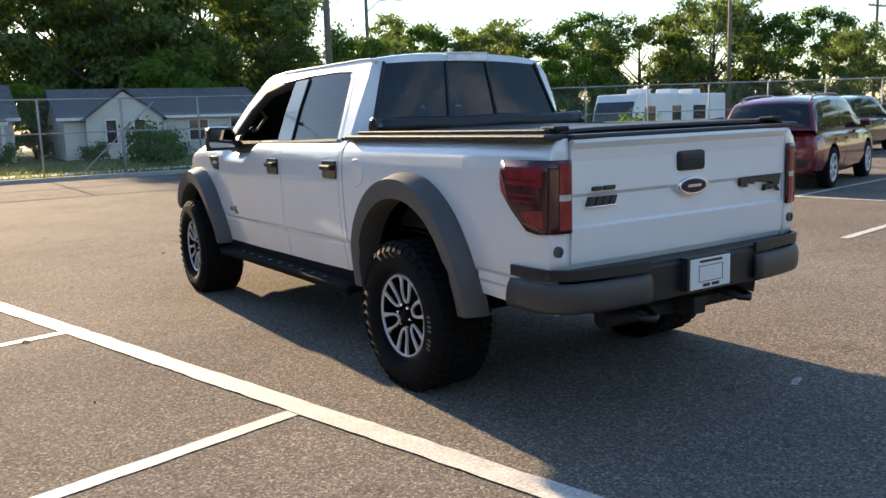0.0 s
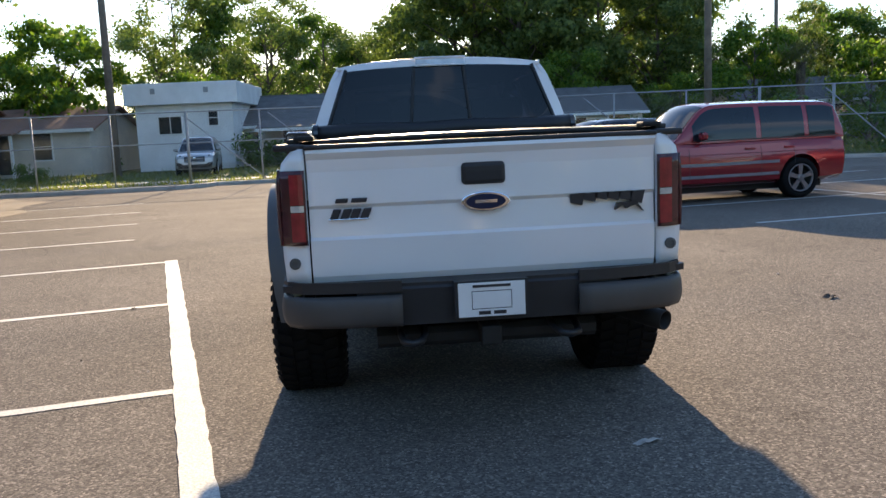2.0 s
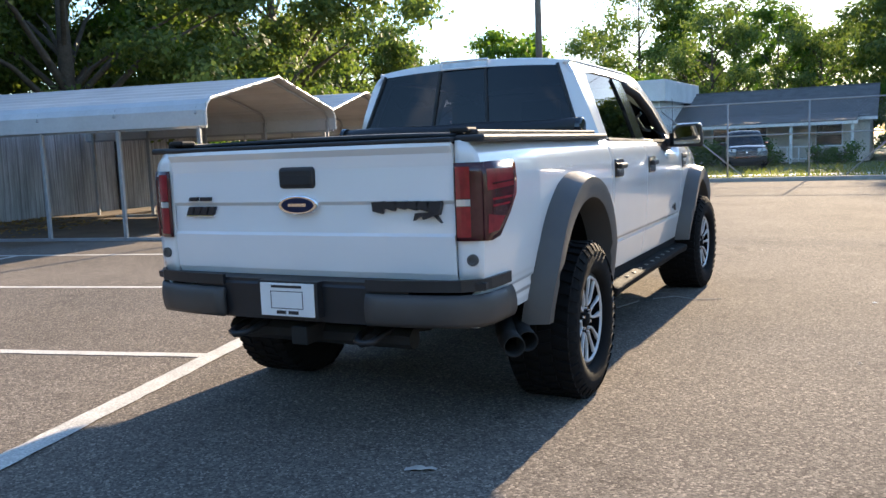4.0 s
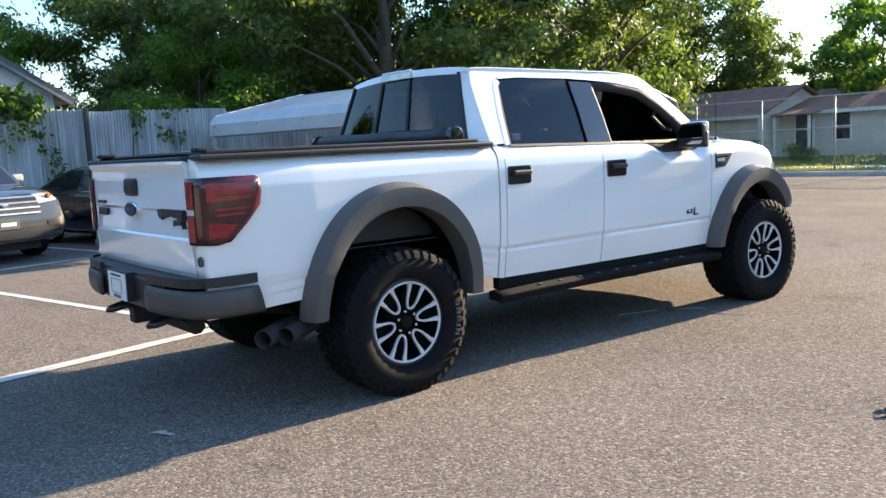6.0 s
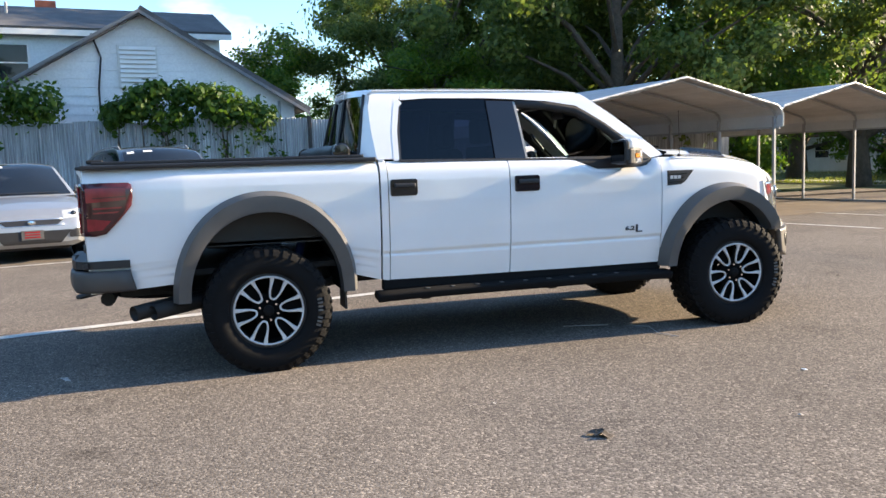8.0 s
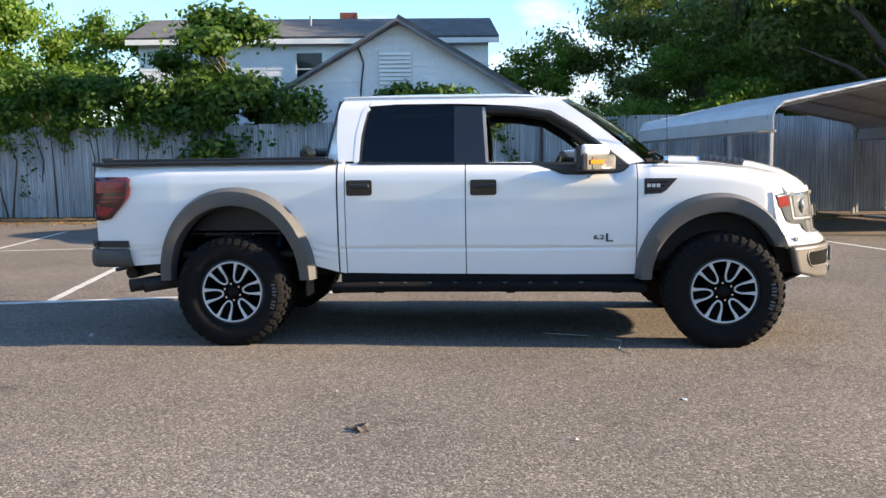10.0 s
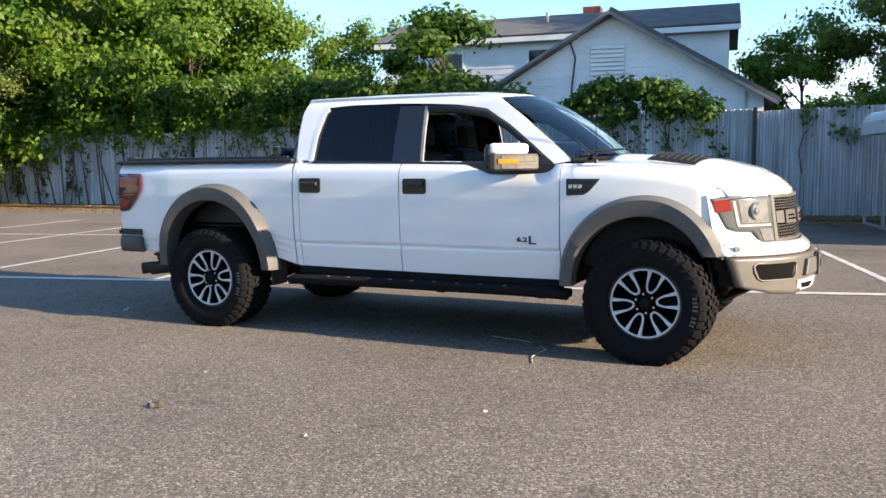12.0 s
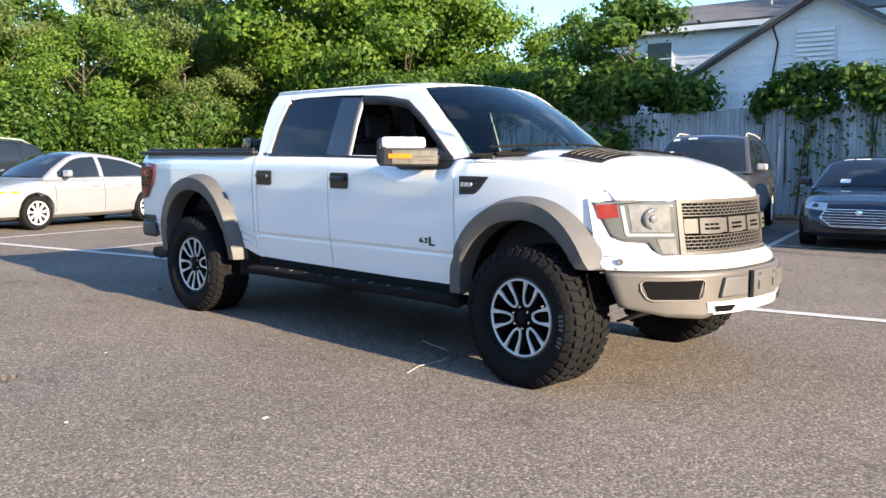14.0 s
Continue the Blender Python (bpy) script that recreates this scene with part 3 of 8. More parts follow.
# ---- houses ----
def siding(parent, x0, x1, z0, z1, material, board=0.2, y=0.0, poly=None, name="board"):
    """Lapped boards on a wall that faces -y."""
    z = z0
    while z < z1 - 0.02:
        t = min(z + board, z1)
        a, b = (x0, x1), (x0, x1)
        if poly:
            a, b = poly(z), poly(t)
            if b[1] - b[0] < 0.1:
                break
        g = Geo().add([(a[0], y - 0.025, z), (a[1], y - 0.025, z), (b[1], y - 0.008, t), (b[0], y - 0.008, t), (a[0], y, z), (a[1], y, z)],
                      [(0, 1, 2, 3), (0, 4, 5, 1)])
        part(name, g, material, parent, recalc=False)
        z = t


def window(parent, x, z, w, h, y=0.0, cols=1, rows=2, shutter=False):
    win = part("window", Geo().box(x - w / 2, x + w / 2, y - 0.03, y + 0.02, z, z + h), M["win_dark"], parent)
    t = 0.06
    g = Geo()
    for x0, x1, z0, z1 in ((-w / 2 - t, w / 2 + t, -t * 1.4, 0), (-w / 2 - t, w / 2 + t, h, h + t), (-w / 2 - t, -w / 2, 0, h), (w / 2, w / 2 + t, 0, h)):
        g.box(x + x0, x + x1, y - 0.07, y + 0.02, z + z0, z + z1)
    for i in range(1, rows):
        g.box(x - w / 2, x + w / 2, y - 0.055, y, z + h * i / rows - 0.02, z + h * i / rows + 0.02)
    for i in range(1, cols):
        g.box(x - w / 2 + w * i / cols - 0.02, x - w / 2 + w * i / cols + 0.02, y - 0.053, y, z, z + h)
    part("frame", g, M["trim"], win, "white window frame")
    if shutter:
        for q in (-1, 1):
            part("shutter", Geo().box(x + q * (w / 2 + 0.26) - 0.17, x + q * (w / 2 + 0.26) + 0.17, y - 0.06, y, z, z + h), M["black"], win)


def house(x, y, turn, w, d, eave, ridge, wall, roof, label, axis="x", wins=(), door=None, verge=None, group="houses"):
    """A house whose front wall faces -y locally, x from 0 to w. axis: the way of the ridge."""
    h = thing("house", label, "house", group, at=pose(x, y, -0.05, 0, 0, turn))
    part("wall", Geo().box(0, w, 0, d, 0, eave), wall, h)
    o = 0.35
    if axis == "x":
        for q in (0, 1):
            y0, y1 = (-o, d / 2) if q == 0 else (d + o, d / 2)
            z0 = eave - o * (ridge - eave) / (d / 2)
            part("roof", Geo().add([(-o, y0, z0), (w + o, y0, z0), (w + o, y1, ridge), (-o, y1, ridge)], [(0, 1, 2, 3)]), roof, h, solid=-0.12)
        for xx in (0.0, w - 0.1):
            part("gable", Geo().prism([(0, eave), (d, eave), (d / 2, ridge - 0.03)], xx, xx + 0.1, lambda u, q, dd: (dd, u, q)), wall, h)
        part("fascia", Geo().box(-o, w + o, -o - 0.03, -o, eave - o * (ridge - eave) / (d / 2) - 0.14, eave - o * (ridge - eave) / (d / 2) + 0.04), M["trim"], h)
    else:
        for q in (0, 1):
            x0, x1 = (-o, w / 2) if q == 0 else (w + o, w / 2)
            z0 = eave - o * (ridge - eave) / (w / 2)
            part("roof", Geo().add([(x0, -o, z0), (x1, -o, ridge), (x1, d + o, ridge), (x0, d + o, z0)], [(0, 1, 2, 3)]), roof, h, solid=0.12)
            g = Geo().add([(x0, -o - 0.03, z0 - 0.09), (x0, -o - 0.03, z0), (x1, -o - 0.03, ridge), (x1, -o - 0.03, ridge - 0.09)], [(0, 1, 2, 3)])
            part("bargeboard", g, verge or M["trim"], h, solid=0.03)
        part("gable", Geo().prism([(0, eave), (w, eave), (w / 2, ridge - 0.03)], 0.0, 0.1), wall, h)
    siding(h, 0, w, 0.3, eave, wall, 0.22, -0.01)
    if axis == "y":
        siding(h, 0, w, eave, ridge - 0.15, wall, 0.22, -0.01, lambda z: (w / 2 * (z - eave) / (ridge - eave), w - w / 2 * (z - eave) / (ridge - eave)))
    for q in wins:
        window(h, *q, y=-0.03)
    if door:
        dx, dw, dh = door
        dd = part("door", Geo().box(dx - dw / 2, dx + dw / 2, -0.07, 0, 0.2, 0.2 + dh), M["win_dark"], h, "dark front door", bevel=0.01)
        part("frame", Geo().box(dx - dw / 2 - 0.1, dx - dw / 2, -0.09, 0, 0.2, 0.3 + dh).box(dx + dw / 2, dx + dw / 2 + 0.1, -0.09, 0, 0.2, 0.3 + dh).box(dx - dw / 2, dx + dw / 2, -0.09, 0, 0.2 + dh, 0.3 + dh), M["trim"], dd)
    return h


# white gabled outbuilding behind the metal fence: its gable faces the lot
hw = house(-16.65, -7.1, 98.0, 8.2, 5.0, 3.2, 5.62, M["house_white"], M["roof_grey"], "white clapboard gabled house with a louvred vent", axis="y", verge=M["verge"])
vent = part("louvre", Geo().box(3.55, 4.55, -0.09, -0.03, 3.62, 4.72), M["trim"], hw, "white louvred gable vent")
for i in range(9):
    z = 3.66 + i * 0.118
    part("slat", Geo().add([(3.6, -0.14, z), (4.5, -0.14, z), (4.5, -0.095, z + 0.09), (3.6, -0.095, z + 0.09)], [(0, 1, 2, 3)]), M["trim"], vent, solid=0.012)
part("conduit", Geo().tube([(3.05, -0.08, 0.5), (3.05, -0.08, 3.6), (3.15, -0.08, 4.4), (2.95, -0.08, 5.0)], 0.025, 6), M["cable"], hw)
part("downpipe", Geo().tube([(7.75, -0.1, 0.2), (7.75, -0.1, 3.3)], 0.04, 8), M["galv"], hw)
# longer house behind it
hb = house(-22.1, -12.9, 97.0, 12.4, 6.0, 6.05, 7.1, M["house_white"], M["roof_grey"], "long white house with a shallow grey shingle roof",
           wins=((2.6, 4.4, 0.9, 1.1), (6.0, 4.4, 0.9, 1.1), (10.6, 4.4, 0.8, 1.0)))
part("chimney", Geo().box(6.75, 7.45, 4.6, 5.3, 6.0, 7.75), M["brick"], hb, "red brick chimney", bevel=0.01)
part("roof_vent_pipe", Geo().tube([(5.9, 1.6, 6.3), (5.9, 1.6, 7.1)], 0.05, 8), M["galv"], hb)

# houses over the back street
house(-35.0, 37.6, -2.0, 14.4, 8.0, 2.45, 4.0, M["house_cream"], M["roof_brown"], "single-storey cream house with a brown shingle roof",
      wins=((2.4, 0.95, 0.9, 1.3), (7.7, 0.95, 0.9, 1.35), (10.6, 0.95, 0.9, 1.35)), door=(5.0, 0.95, 2.05))
hq = house(-20.5, 39.4, -2.0, 5.8, 9.0, 2.5, 3.75, M["house_cream"], M["roof_brown"], "low cream house with a brown roof and a small porch",
           wins=((3.4, 0.9, 0.9, 1.35),), door=(1.3, 0.95, 2.05))
part("porch_roof", Geo().add([(0.2, -1.5, 2.3), (2.5, -1.5, 2.3), (2.5, 0, 2.55), (0.2, 0, 2.55)], [(0, 1, 2, 3)]), M["roof_brown"], hq, solid=0.1)
for q in (0.35, 2.35):
    part("porch_post", Geo().box(q - 0.06, q + 0.06, -1.42, -1.30, 0.0, 2.26), M["trim"], hq, bevel=0.01)
hf = thing("house", "white two-storey box house with a flat parapet roof", "house", "houses", at=pose(-12.95, 40.5, -0.05, 0, 0, -3) @ Matrix.Diagonal((0.80, 0.9, 0.94, 1)))
part("wall", Geo().box(0.45, 6.9, 0, 8, 0, 3.9), M["house_white"], hf)
part("parapet", Geo().box(-0.1, 7.4, -0.5, 8.3, 3.75, 4.95), M["house_white"], hf, bevel=0.02)
siding(hf, 0.45, 6.9, 0.3, 3.7, M["house_white"], 0.25, -0.005)
window(hf, 2.7, 2.1, 1.5, 0.95, cols=2, rows=1)
window(hf, 5.6, 2.5, 0.6, 0.85)
for q in (1.7, 5.2):
    part("roof_vent", Geo().box(q, q + 0.3, -0.55, -0.5, 4.35, 4.65), M["galv"], hf)
hp = house(-8.8, 43.0, -2.0, 11.5, 8.0, 2.75, 4.7, M["house_cream"], M["roof_grey"], "old cream bungalow with a grey roof and front porch",
           wins=((2.0, 1.0, 0.9, 1.2), (6.0, 1.0, 1.0, 1.2), (9.6, 1.0, 1.2, 1.3)), door=(4.2, 0.9, 2.0))
part("porch_roof", Geo().add([(2.6, -2.6, 2.35), (11.0, -2.6, 2.35), (11.0, 0, 2.85), (2.6, 0, 2.85)], [(0, 1, 2, 3)]), M["roof_grey"], hp, solid=0.1)
part("porch_fascia", Geo().box(2.55, 11.05, -2.68, -2.6, 2.2, 2.38), M["trim"], hp)
for q in (2.8, 5.4, 8.0, 10.8):
    part("porch_post", Geo().box(q - 0.07, q + 0.07, -2.55, -2.41, 0.0, 2.3), M["trim"], hp, bevel=0.01)
for q in range(9):
    part("baluster", Geo().box(5.6 + q * 0.55, 5.66 + q * 0.55, -2.52, -2.46, 0.1, 0.95), M["trim"], hp)
for z in (0.25, 0.95):
    part("handrail", Geo().box(5.45, 10.7, -2.54, -2.44, z, z + 0.07), M["trim"], hp)
ht = house(4.8, 41.0, -4.0, 10.5, 8.0, 2.75, 4.6, M["house_cream"], M["roof_grey"], "old cream cottage with a steep front gable",
           wins=((2.2, 1.0, 0.5, 1.3), (3.6, 1.0, 0.5, 1.3), (6.8, 1.0, 1.0, 1.3), (9.2, 0.9, 1.2, 1.5)))
part("front_gable", Geo().prism([(1.0, 0), (4.8, 0), (4.8, 2.6), (2.9, 4.2), (1.0, 2.6)], -0.6, 0.3), M["house_cream"], ht)
for q in ((1.0, 2.9), (4.8, 2.9)):
    part("gable_verge", Geo().add([(q[0] * 1.0 + (-0.2 if q[0] < 2 else 0.2), -0.75, 2.35), (2.9, -0.75, 4.32), (2.9, 0.6, 4.3), (q[0] + (-0.2 if q[0] < 2 else 0.2), 0.6, 2.35)], [(0, 1, 2, 3)]), M["roof_grey"], ht, solid=0.1)
window(ht, 2.2, 1.0, 0.5, 1.4, y=-0.62)
window(ht, 3.6, 1.0, 0.5, 1.4, y=-0.62)
ht.scale.z = 0.82
hp.scale.z = 0.86
house(-43.0, 34.0, 50.0, 8.0, 6.0, 2.4, 3.7, M["house_white"], M["roof_brown"], "small white outbuilding house behind the carports", wins=((1.6, 0.95, 0.8, 0.9), (6.0, 0.95, 0.8, 0.9)), door=(4.0, 0.9, 2.0))
house(26.0, 52.0, -10.0, 10.0, 7.0, 2.7, 4.3, M["house_cream"], M["roof_grey"], "small pale house among trees", wins=((2.5, 1, .9, 1.2), (7, 1, 1.6, 1.2)), door=(4.6, 0.9, 2.0))


# ---- the pickup ----
M["lamp_grey"] = mat("headlamp_body", (0.115, 0.12, 0.118), 0.12, 0.1, 0.15, 9, coat=1.0)
M["marker_red"] = mat("headlamp_marker_lens", (0.19, 0.024, 0.018), 0.15, 0, 0.1, 20, coat=0.6)
M["mirror_lens"] = mat("mirror_lamp_lens", (0.15, 0.14, 0.12), 0.2, 0.1, 0.2, 18, coat=0.6)
M["turn_lens"] = mat("turn_lamp_lens", (0.20, 0.20, 0.195), 0.15, 0.1, 0.2, 18, coat=1.0)
M["lamp_clear"] = mat("headlamp_light_guide", (0.42, 0.43, 0.43), 0.15, 0.1, 0.2, 18, coat=1.0)
M["projector"] = mat("projector_glass", (0.20, 0.21, 0.21), 0.08, 0.3, 0.3, 30, coat=1.0)
truck = thing("pickup_truck", "white lifted crew-cab off-road pickup with grey flares", "pickup truck")


def body_x(y, z, top=1.41):
    x = interp(z, [0.40, 0.55, 0.722, 0.735, 0.748, 0.9, 1.1, 1.25, 1.34, 1.42], [0.885, 0.905, 0.932, 0.917, 0.940, 0.950, 0.957, 0.953, 0.940, 0.925])
    if y > 1.25:
        x -= 0.10 * ((y - 1.25) / 1.25) ** 2
    if y < -2.45:
        x -= 0.035 * ((-2.45 - y) / 0.5) ** 2
    r = max(0.0, 1 - (top - z) / 0.10)
    return x - 0.055 * r ** 2.2


def cab_x(y, z, top=0):
    x = interp(z, [1.34, 1.40, 1.6, 1.82, 1.90], [0.905, 0.885, 0.815, 0.722, 0.672])
    if y > 0.6:
        x -= 0.02 * ((y - 0.6) / 0.6) ** 2
    return x


def ruled(name, A, B, surf, material, parent, label="", rows=10, depth=0.03, dens=0.04, off=0.0, tops=None):
    """A curved panel between two outlines in side view, A below and B above, for the right and the left side."""
    n = max(2, int(max(sum(math.hypot(q[0] - p[0], q[1] - p[1]) for p, q in zip(c, c[1:])) for c in (A, B)) / dens))

    def sample(c):
        ls = [0.0]
        for p, q in zip(c, c[1:]):
            ls.append(ls[-1] + math.hypot(q[0] - p[0], q[1] - p[1]))
        return [(interp(t * ls[-1], ls, [p[0] for p in c]), interp(t * ls[-1], ls, [p[1] for p in c])) for t in np.linspace(0, 1, n + 1)]

    if len(A) == len(B) and tops == "match":
        a, b, n = list(A), list(B), len(A) - 1
    else:
        a, b = sample(A), sample(B)
    made = []
    for sx in (1, -1):
        v, f = [], []
        for i in range(n + 1):
            top = max(a[i][1], b[i][1])
            for j in range(rows + 1):
                t = j / rows
                y, z = lerp(a[i][0], b[i][0], t), lerp(a[i][1], b[i][1], t)
                v.append((sx * (surf(y, z, top) + off), y, z))
        w = rows + 1
        for i in range(n):
            for j in range(rows):
                q = (i * w + j, (i + 1) * w + j, (i + 1) * w + j + 1, i * w + j + 1)
                f.append(q if sx > 0 else q[::-1])
        rim = [i * w for i in range(n + 1)] + [n * w + j for j in range(1, w)] + [i * w + rows for i in range(n - 1, -1, -1)] + [j for j in range(rows - 1, 0, -1)]
        k = len(v)
        v += [v[i] for i in rim] + [(v[i][0] - sx * depth, v[i][1], v[i][2]) for i in rim]
        m = len(rim)
        nf = len(f)
        for i in range(m):
            q = (k + i, k + m + i, k + m + (i + 1) % m, k + (i + 1) % m)
            f.append(q if sx > 0 else q[::-1])
        ob = part(name, Geo().add(v, f), material, parent, label, recalc=False)
        ob.data.polygons.foreach_set("use_smooth", [i < nf for i in range(len(f))])
        made.append(ob)
    return made


def arch(yc, a, h, zb, p, t, fore=0.0):
    """A point of a wheel opening, t from 0 (rear foot) to 1 (front foot); fore narrows the front half."""
    th = math.pi * (1 - t)
    c, s = math.cos(th), math.sin(th)
    return yc + (a - (fore if c > 0 else 0.0)) * math.copysign(abs(c) ** p, c), zb + h * abs(s) ** p


TS = np.linspace(0, 1, 33)
REAR = dict(yc=-1.83, a=0.585, h=0.685, zb=0.50, p=0.96)
FRONT = dict(yc=1.825, a=0.575, h=0.605, zb=0.50, p=0.98, fore=0.065)
rear_open = [arch(t=t, **{**REAR, "a": 0.53, "h": 0.61}) for t in TS]
front_open = [arch(t=t, **{**FRONT, "a": 0.515, "h": 0.53}) for t in TS]

# bed sides, behind, over and before the wheel
BT = 1.392
ruled("bed_side", [(-2.955, 0.585)] + [(y, z) for y, z in rear_open if z > 0.58] + [(-1.035, 0.55)], [(-2.955, BT + 0.008)] + [(y, BT) for y, z in rear_open if z > 0.58] + [(-1.035, BT)], body_x, M["white"], truck, "glossy white bed side", rows=54, tops="match")
# cab corner, doors and wings
ruled("cab_corner", [(-1.022, 0.55), (-0.972, 0.54)], [(-1.022, 1.40), (-0.972, 1.40)], body_x, M["white"], truck, rows=66)
dr = ruled("rear_door", [(-0.965, 0.545), (-0.5, 0.538), (-0.052, 0.535)], [(-0.965, 1.385), (-0.5, 1.385), (-0.052, 1.382)], body_x, M["white"], truck, "white rear door", rows=66)
df = ruled("front_door", [(-0.044, 0.535), (0.6, 0.53), (1.222, 0.53)], [(-0.044, 1.382), (0.47, 1.375), (0.56, 1.345), (0.67, 1.294), (0.75, 1.284), (1.10, 1.288), (1.15, 1.305), (1.168, 1.345), (1.222, 1.35)], body_x, M["white"], truck, "white front door", rows=66)
top_f = [(1.230, 1.352), (1.6, 1.345), (1.9, 1.320), (2.15, 1.275), (2.262, 1.225)]
fo = [(y, z) for y, z in front_open if not (y > 2.20 and z < 0.76)]
bot = [(1.230, 0.53)] + [q for q in fo if q[0] < 2.24] + [(2.262, 0.76)]
wings = ruled("front_wing", bot, [(y, interp(y, [p[0] for p in top_f], [p[1] for p in top_f])) for y, z in bot], body_x, M["white"], truck, "white front wing", rows=14, tops="match")
wings += ruled("wing_tip", [(2.20, 1.105), (2.285, 1.118)], [(2.20, 1.205), (2.285, 1.165)], body_x, M["white"], truck, rows=3, off=-0.007)
# the wings turn in towards the lamps
for o in wings:
    for q in o.data.vertices:
        if q.co.y > 2.15:
            q.co.x -= math.copysign(0.026 * ((q.co.y - 2.15) / 0.112) ** 2, q.co.x)
# upper cab: corner pillar, roof rail, screen pillar, centre trim
ruled("rear_pillar", [(-1.024, 1.40), (-1.045, 1.60), (-1.045, 1.78), (-1.02, 1.86), (-0.985, 1.888)], [(-0.872, 1.40), (-0.858, 1.62), (-0.828, 1.80), (-0.80, 1.84), (-0.79, 1.888)], cab_x, M["white"], truck, rows=5)
ruled("roof_rail", [(-0.80, 1.825), (-0.6, 1.838), (-0.14, 1.835), (0.08, 1.825), (0.35, 1.808), (0.60, 1.768)], [(-0.79, 1.888), (-0.6, 1.897), (-0.14, 1.897), (0.08, 1.895), (0.38, 1.885), (0.66, 1.862)], cab_x, M["white"], truck, rows=4)
ruled("screen_pillar", [(0.60, 1.768), (0.80, 1.645), (1.00, 1.490), (1.165, 1.350)], [(0.66, 1.862), (0.90, 1.690), (1.11, 1.520), (1.29, 1.370)], cab_x, M["white"], truck, rows=4, depth=0.05)
ruled("door_frame", [(-0.905, 1.388), (-0.895, 1.6), (-0.855, 1.80), (-0.81, 1.828)], [(-0.865, 1.388), (-0.855, 1.6), (-0.815, 1.785), (-0.79, 1.80)], cab_x, M["white"], truck, rows=2, off=0.0015, depth=0.01)
ruled("centre_pillar_trim", [(-0.135, 1.384), (-0.14, 1.815)], [(0.105, 1.378), (0.075, 1.808)], cab_x, M["gloss_black"], truck, "black door pillar trim", rows=6, off=0.004)
ruled("window_seal", [(-0.87, 1.380), (1.16, 1.345)], [(-0.87, 1.396), (1.16, 1.358)], cab_x, M["black"], truck, rows=1, off=0.008)
ruled("rear_door_glass", [(-0.862, 1.392), (-0.14, 1.386)], [(-0.81, 1.828), (-0.145, 1.83)], cab_x, M["tint"], truck, "dark tinted door glass", rows=8, depth=0.004, off=-0.012)
ruled("glass_trim", [(-0.868, 1.390), (-0.853, 1.6), (-0.822, 1.80)], [(-0.848, 1.390), (-0.835, 1.6), (-0.80, 1.80)], cab_x, M["black"], truck, rows=1, off=-0.004)
ruled("mirror_sail", [(0.46, 1.368), (0.56, 1.335), (0.68, 1.280), (1.155, 1.280), (1.172, 1.345)], [(0.46, 1.378), (0.60, 1.376), (0.72, 1.374), (0.92, 1.374), (0.985, 1.49)], lambda y, z, top=0: min(cab_x(y, z), body_x(y, z) + 0.001), M["black"], truck, rows=4, off=0.004)
ruled("window_channel", [(0.10, 1.38), (0.075, 1.81)], [(0.125, 1.38), (0.10, 1.80)], cab_x, M["galv"], truck, rows=3, off=-0.006, depth=0.02)
for sx in (1, -1):
    part("interior_trim", Geo().tube([(sx * (cab_x(y, z) - 0.035), y, z) for y, z in ((0.10, 1.79), (0.36, 1.775), (0.60, 1.735), (0.80, 1.615), (1.0, 1.46), (1.15, 1.34))], 0.036, 8), M["interior"], truck, smooth=True)


def roof_z(x, y):
    edge = interp(y, [-1.06, -0.92, 0.38, 0.66, 0.80], [1.885, 1.893, 1.884, 1.860, 1.845])
    mid = interp(y, [-1.10, -0.95, -0.4, 0.2, 0.5, 0.70, 0.82], [1.925, 1.944, 1.952, 1.945, 1.930, 1.905, 1.885])
    return edge + (mid - edge) * (1 - abs(x / 0.69) ** 2.6)


part("roof", Geo().grid(lambda a, b: (lambda x, y: (x, y, roof_z(x, y)))(lerp(-0.685, 0.685, a), lerp(-1.015 - 0.06 * (1 - (2 * a - 1) ** 2), 0.66 + 0.13 * (1 - (2 * a - 1) ** 2), b)), 28, 28), M["white"], truck, "white cab roof", smooth=True, solid=0.03)
part("drip_rail", Geo().tube([(0.682, y, roof_z(0.682, y) + 0.003) for y in np.linspace(-1.0, 0.62, 12)], 0.008, 6), M["white"], truck)
part("drip_rail", Geo().tube([(-0.682, y, roof_z(0.682, y) + 0.003) for y in np.linspace(-1.0, 0.62, 12)], 0.008, 6), M["white"], truck)


def screen(a, b, o=0.0):
    s = 2 * a - 1
    k = 1 - s * s
    y0, z0 = 0.665 + 0.125 * k, 1.857 + 0.035 * k
    y1, z1 = 1.285 + 0.235 * k, 1.372 + 0.022 * k
    x = s * lerp(0.655, 0.865, b)
    bow = 0.03 * math.sin(math.pi * b)
    return x, lerp(y0, y1, b) + bow * 0.7 + o, lerp(z0, z1, b) + bow + o


part("windscreen", Geo().grid(lambda a, b: screen(a, b), 20, 10), M["greenglass"], truck, "clear windscreen with a sun strip", smooth=True)
part("screen_seal", Geo().tube([screen(a, 1.0, 0.004) for a in np.linspace(0, 1, 15)], 0.014, 6), M["rubber"], truck)
part("cowl", Geo().grid(lambda a, b: (lambda p: (p[0] * 1.0, p[1] + 0.10 * b, p[2] - 0.005 - 0.004 * b))(screen(a, 1.0)), 16, 2), M["rubber"], truck, "black plastic screen cowl", solid=0.02)
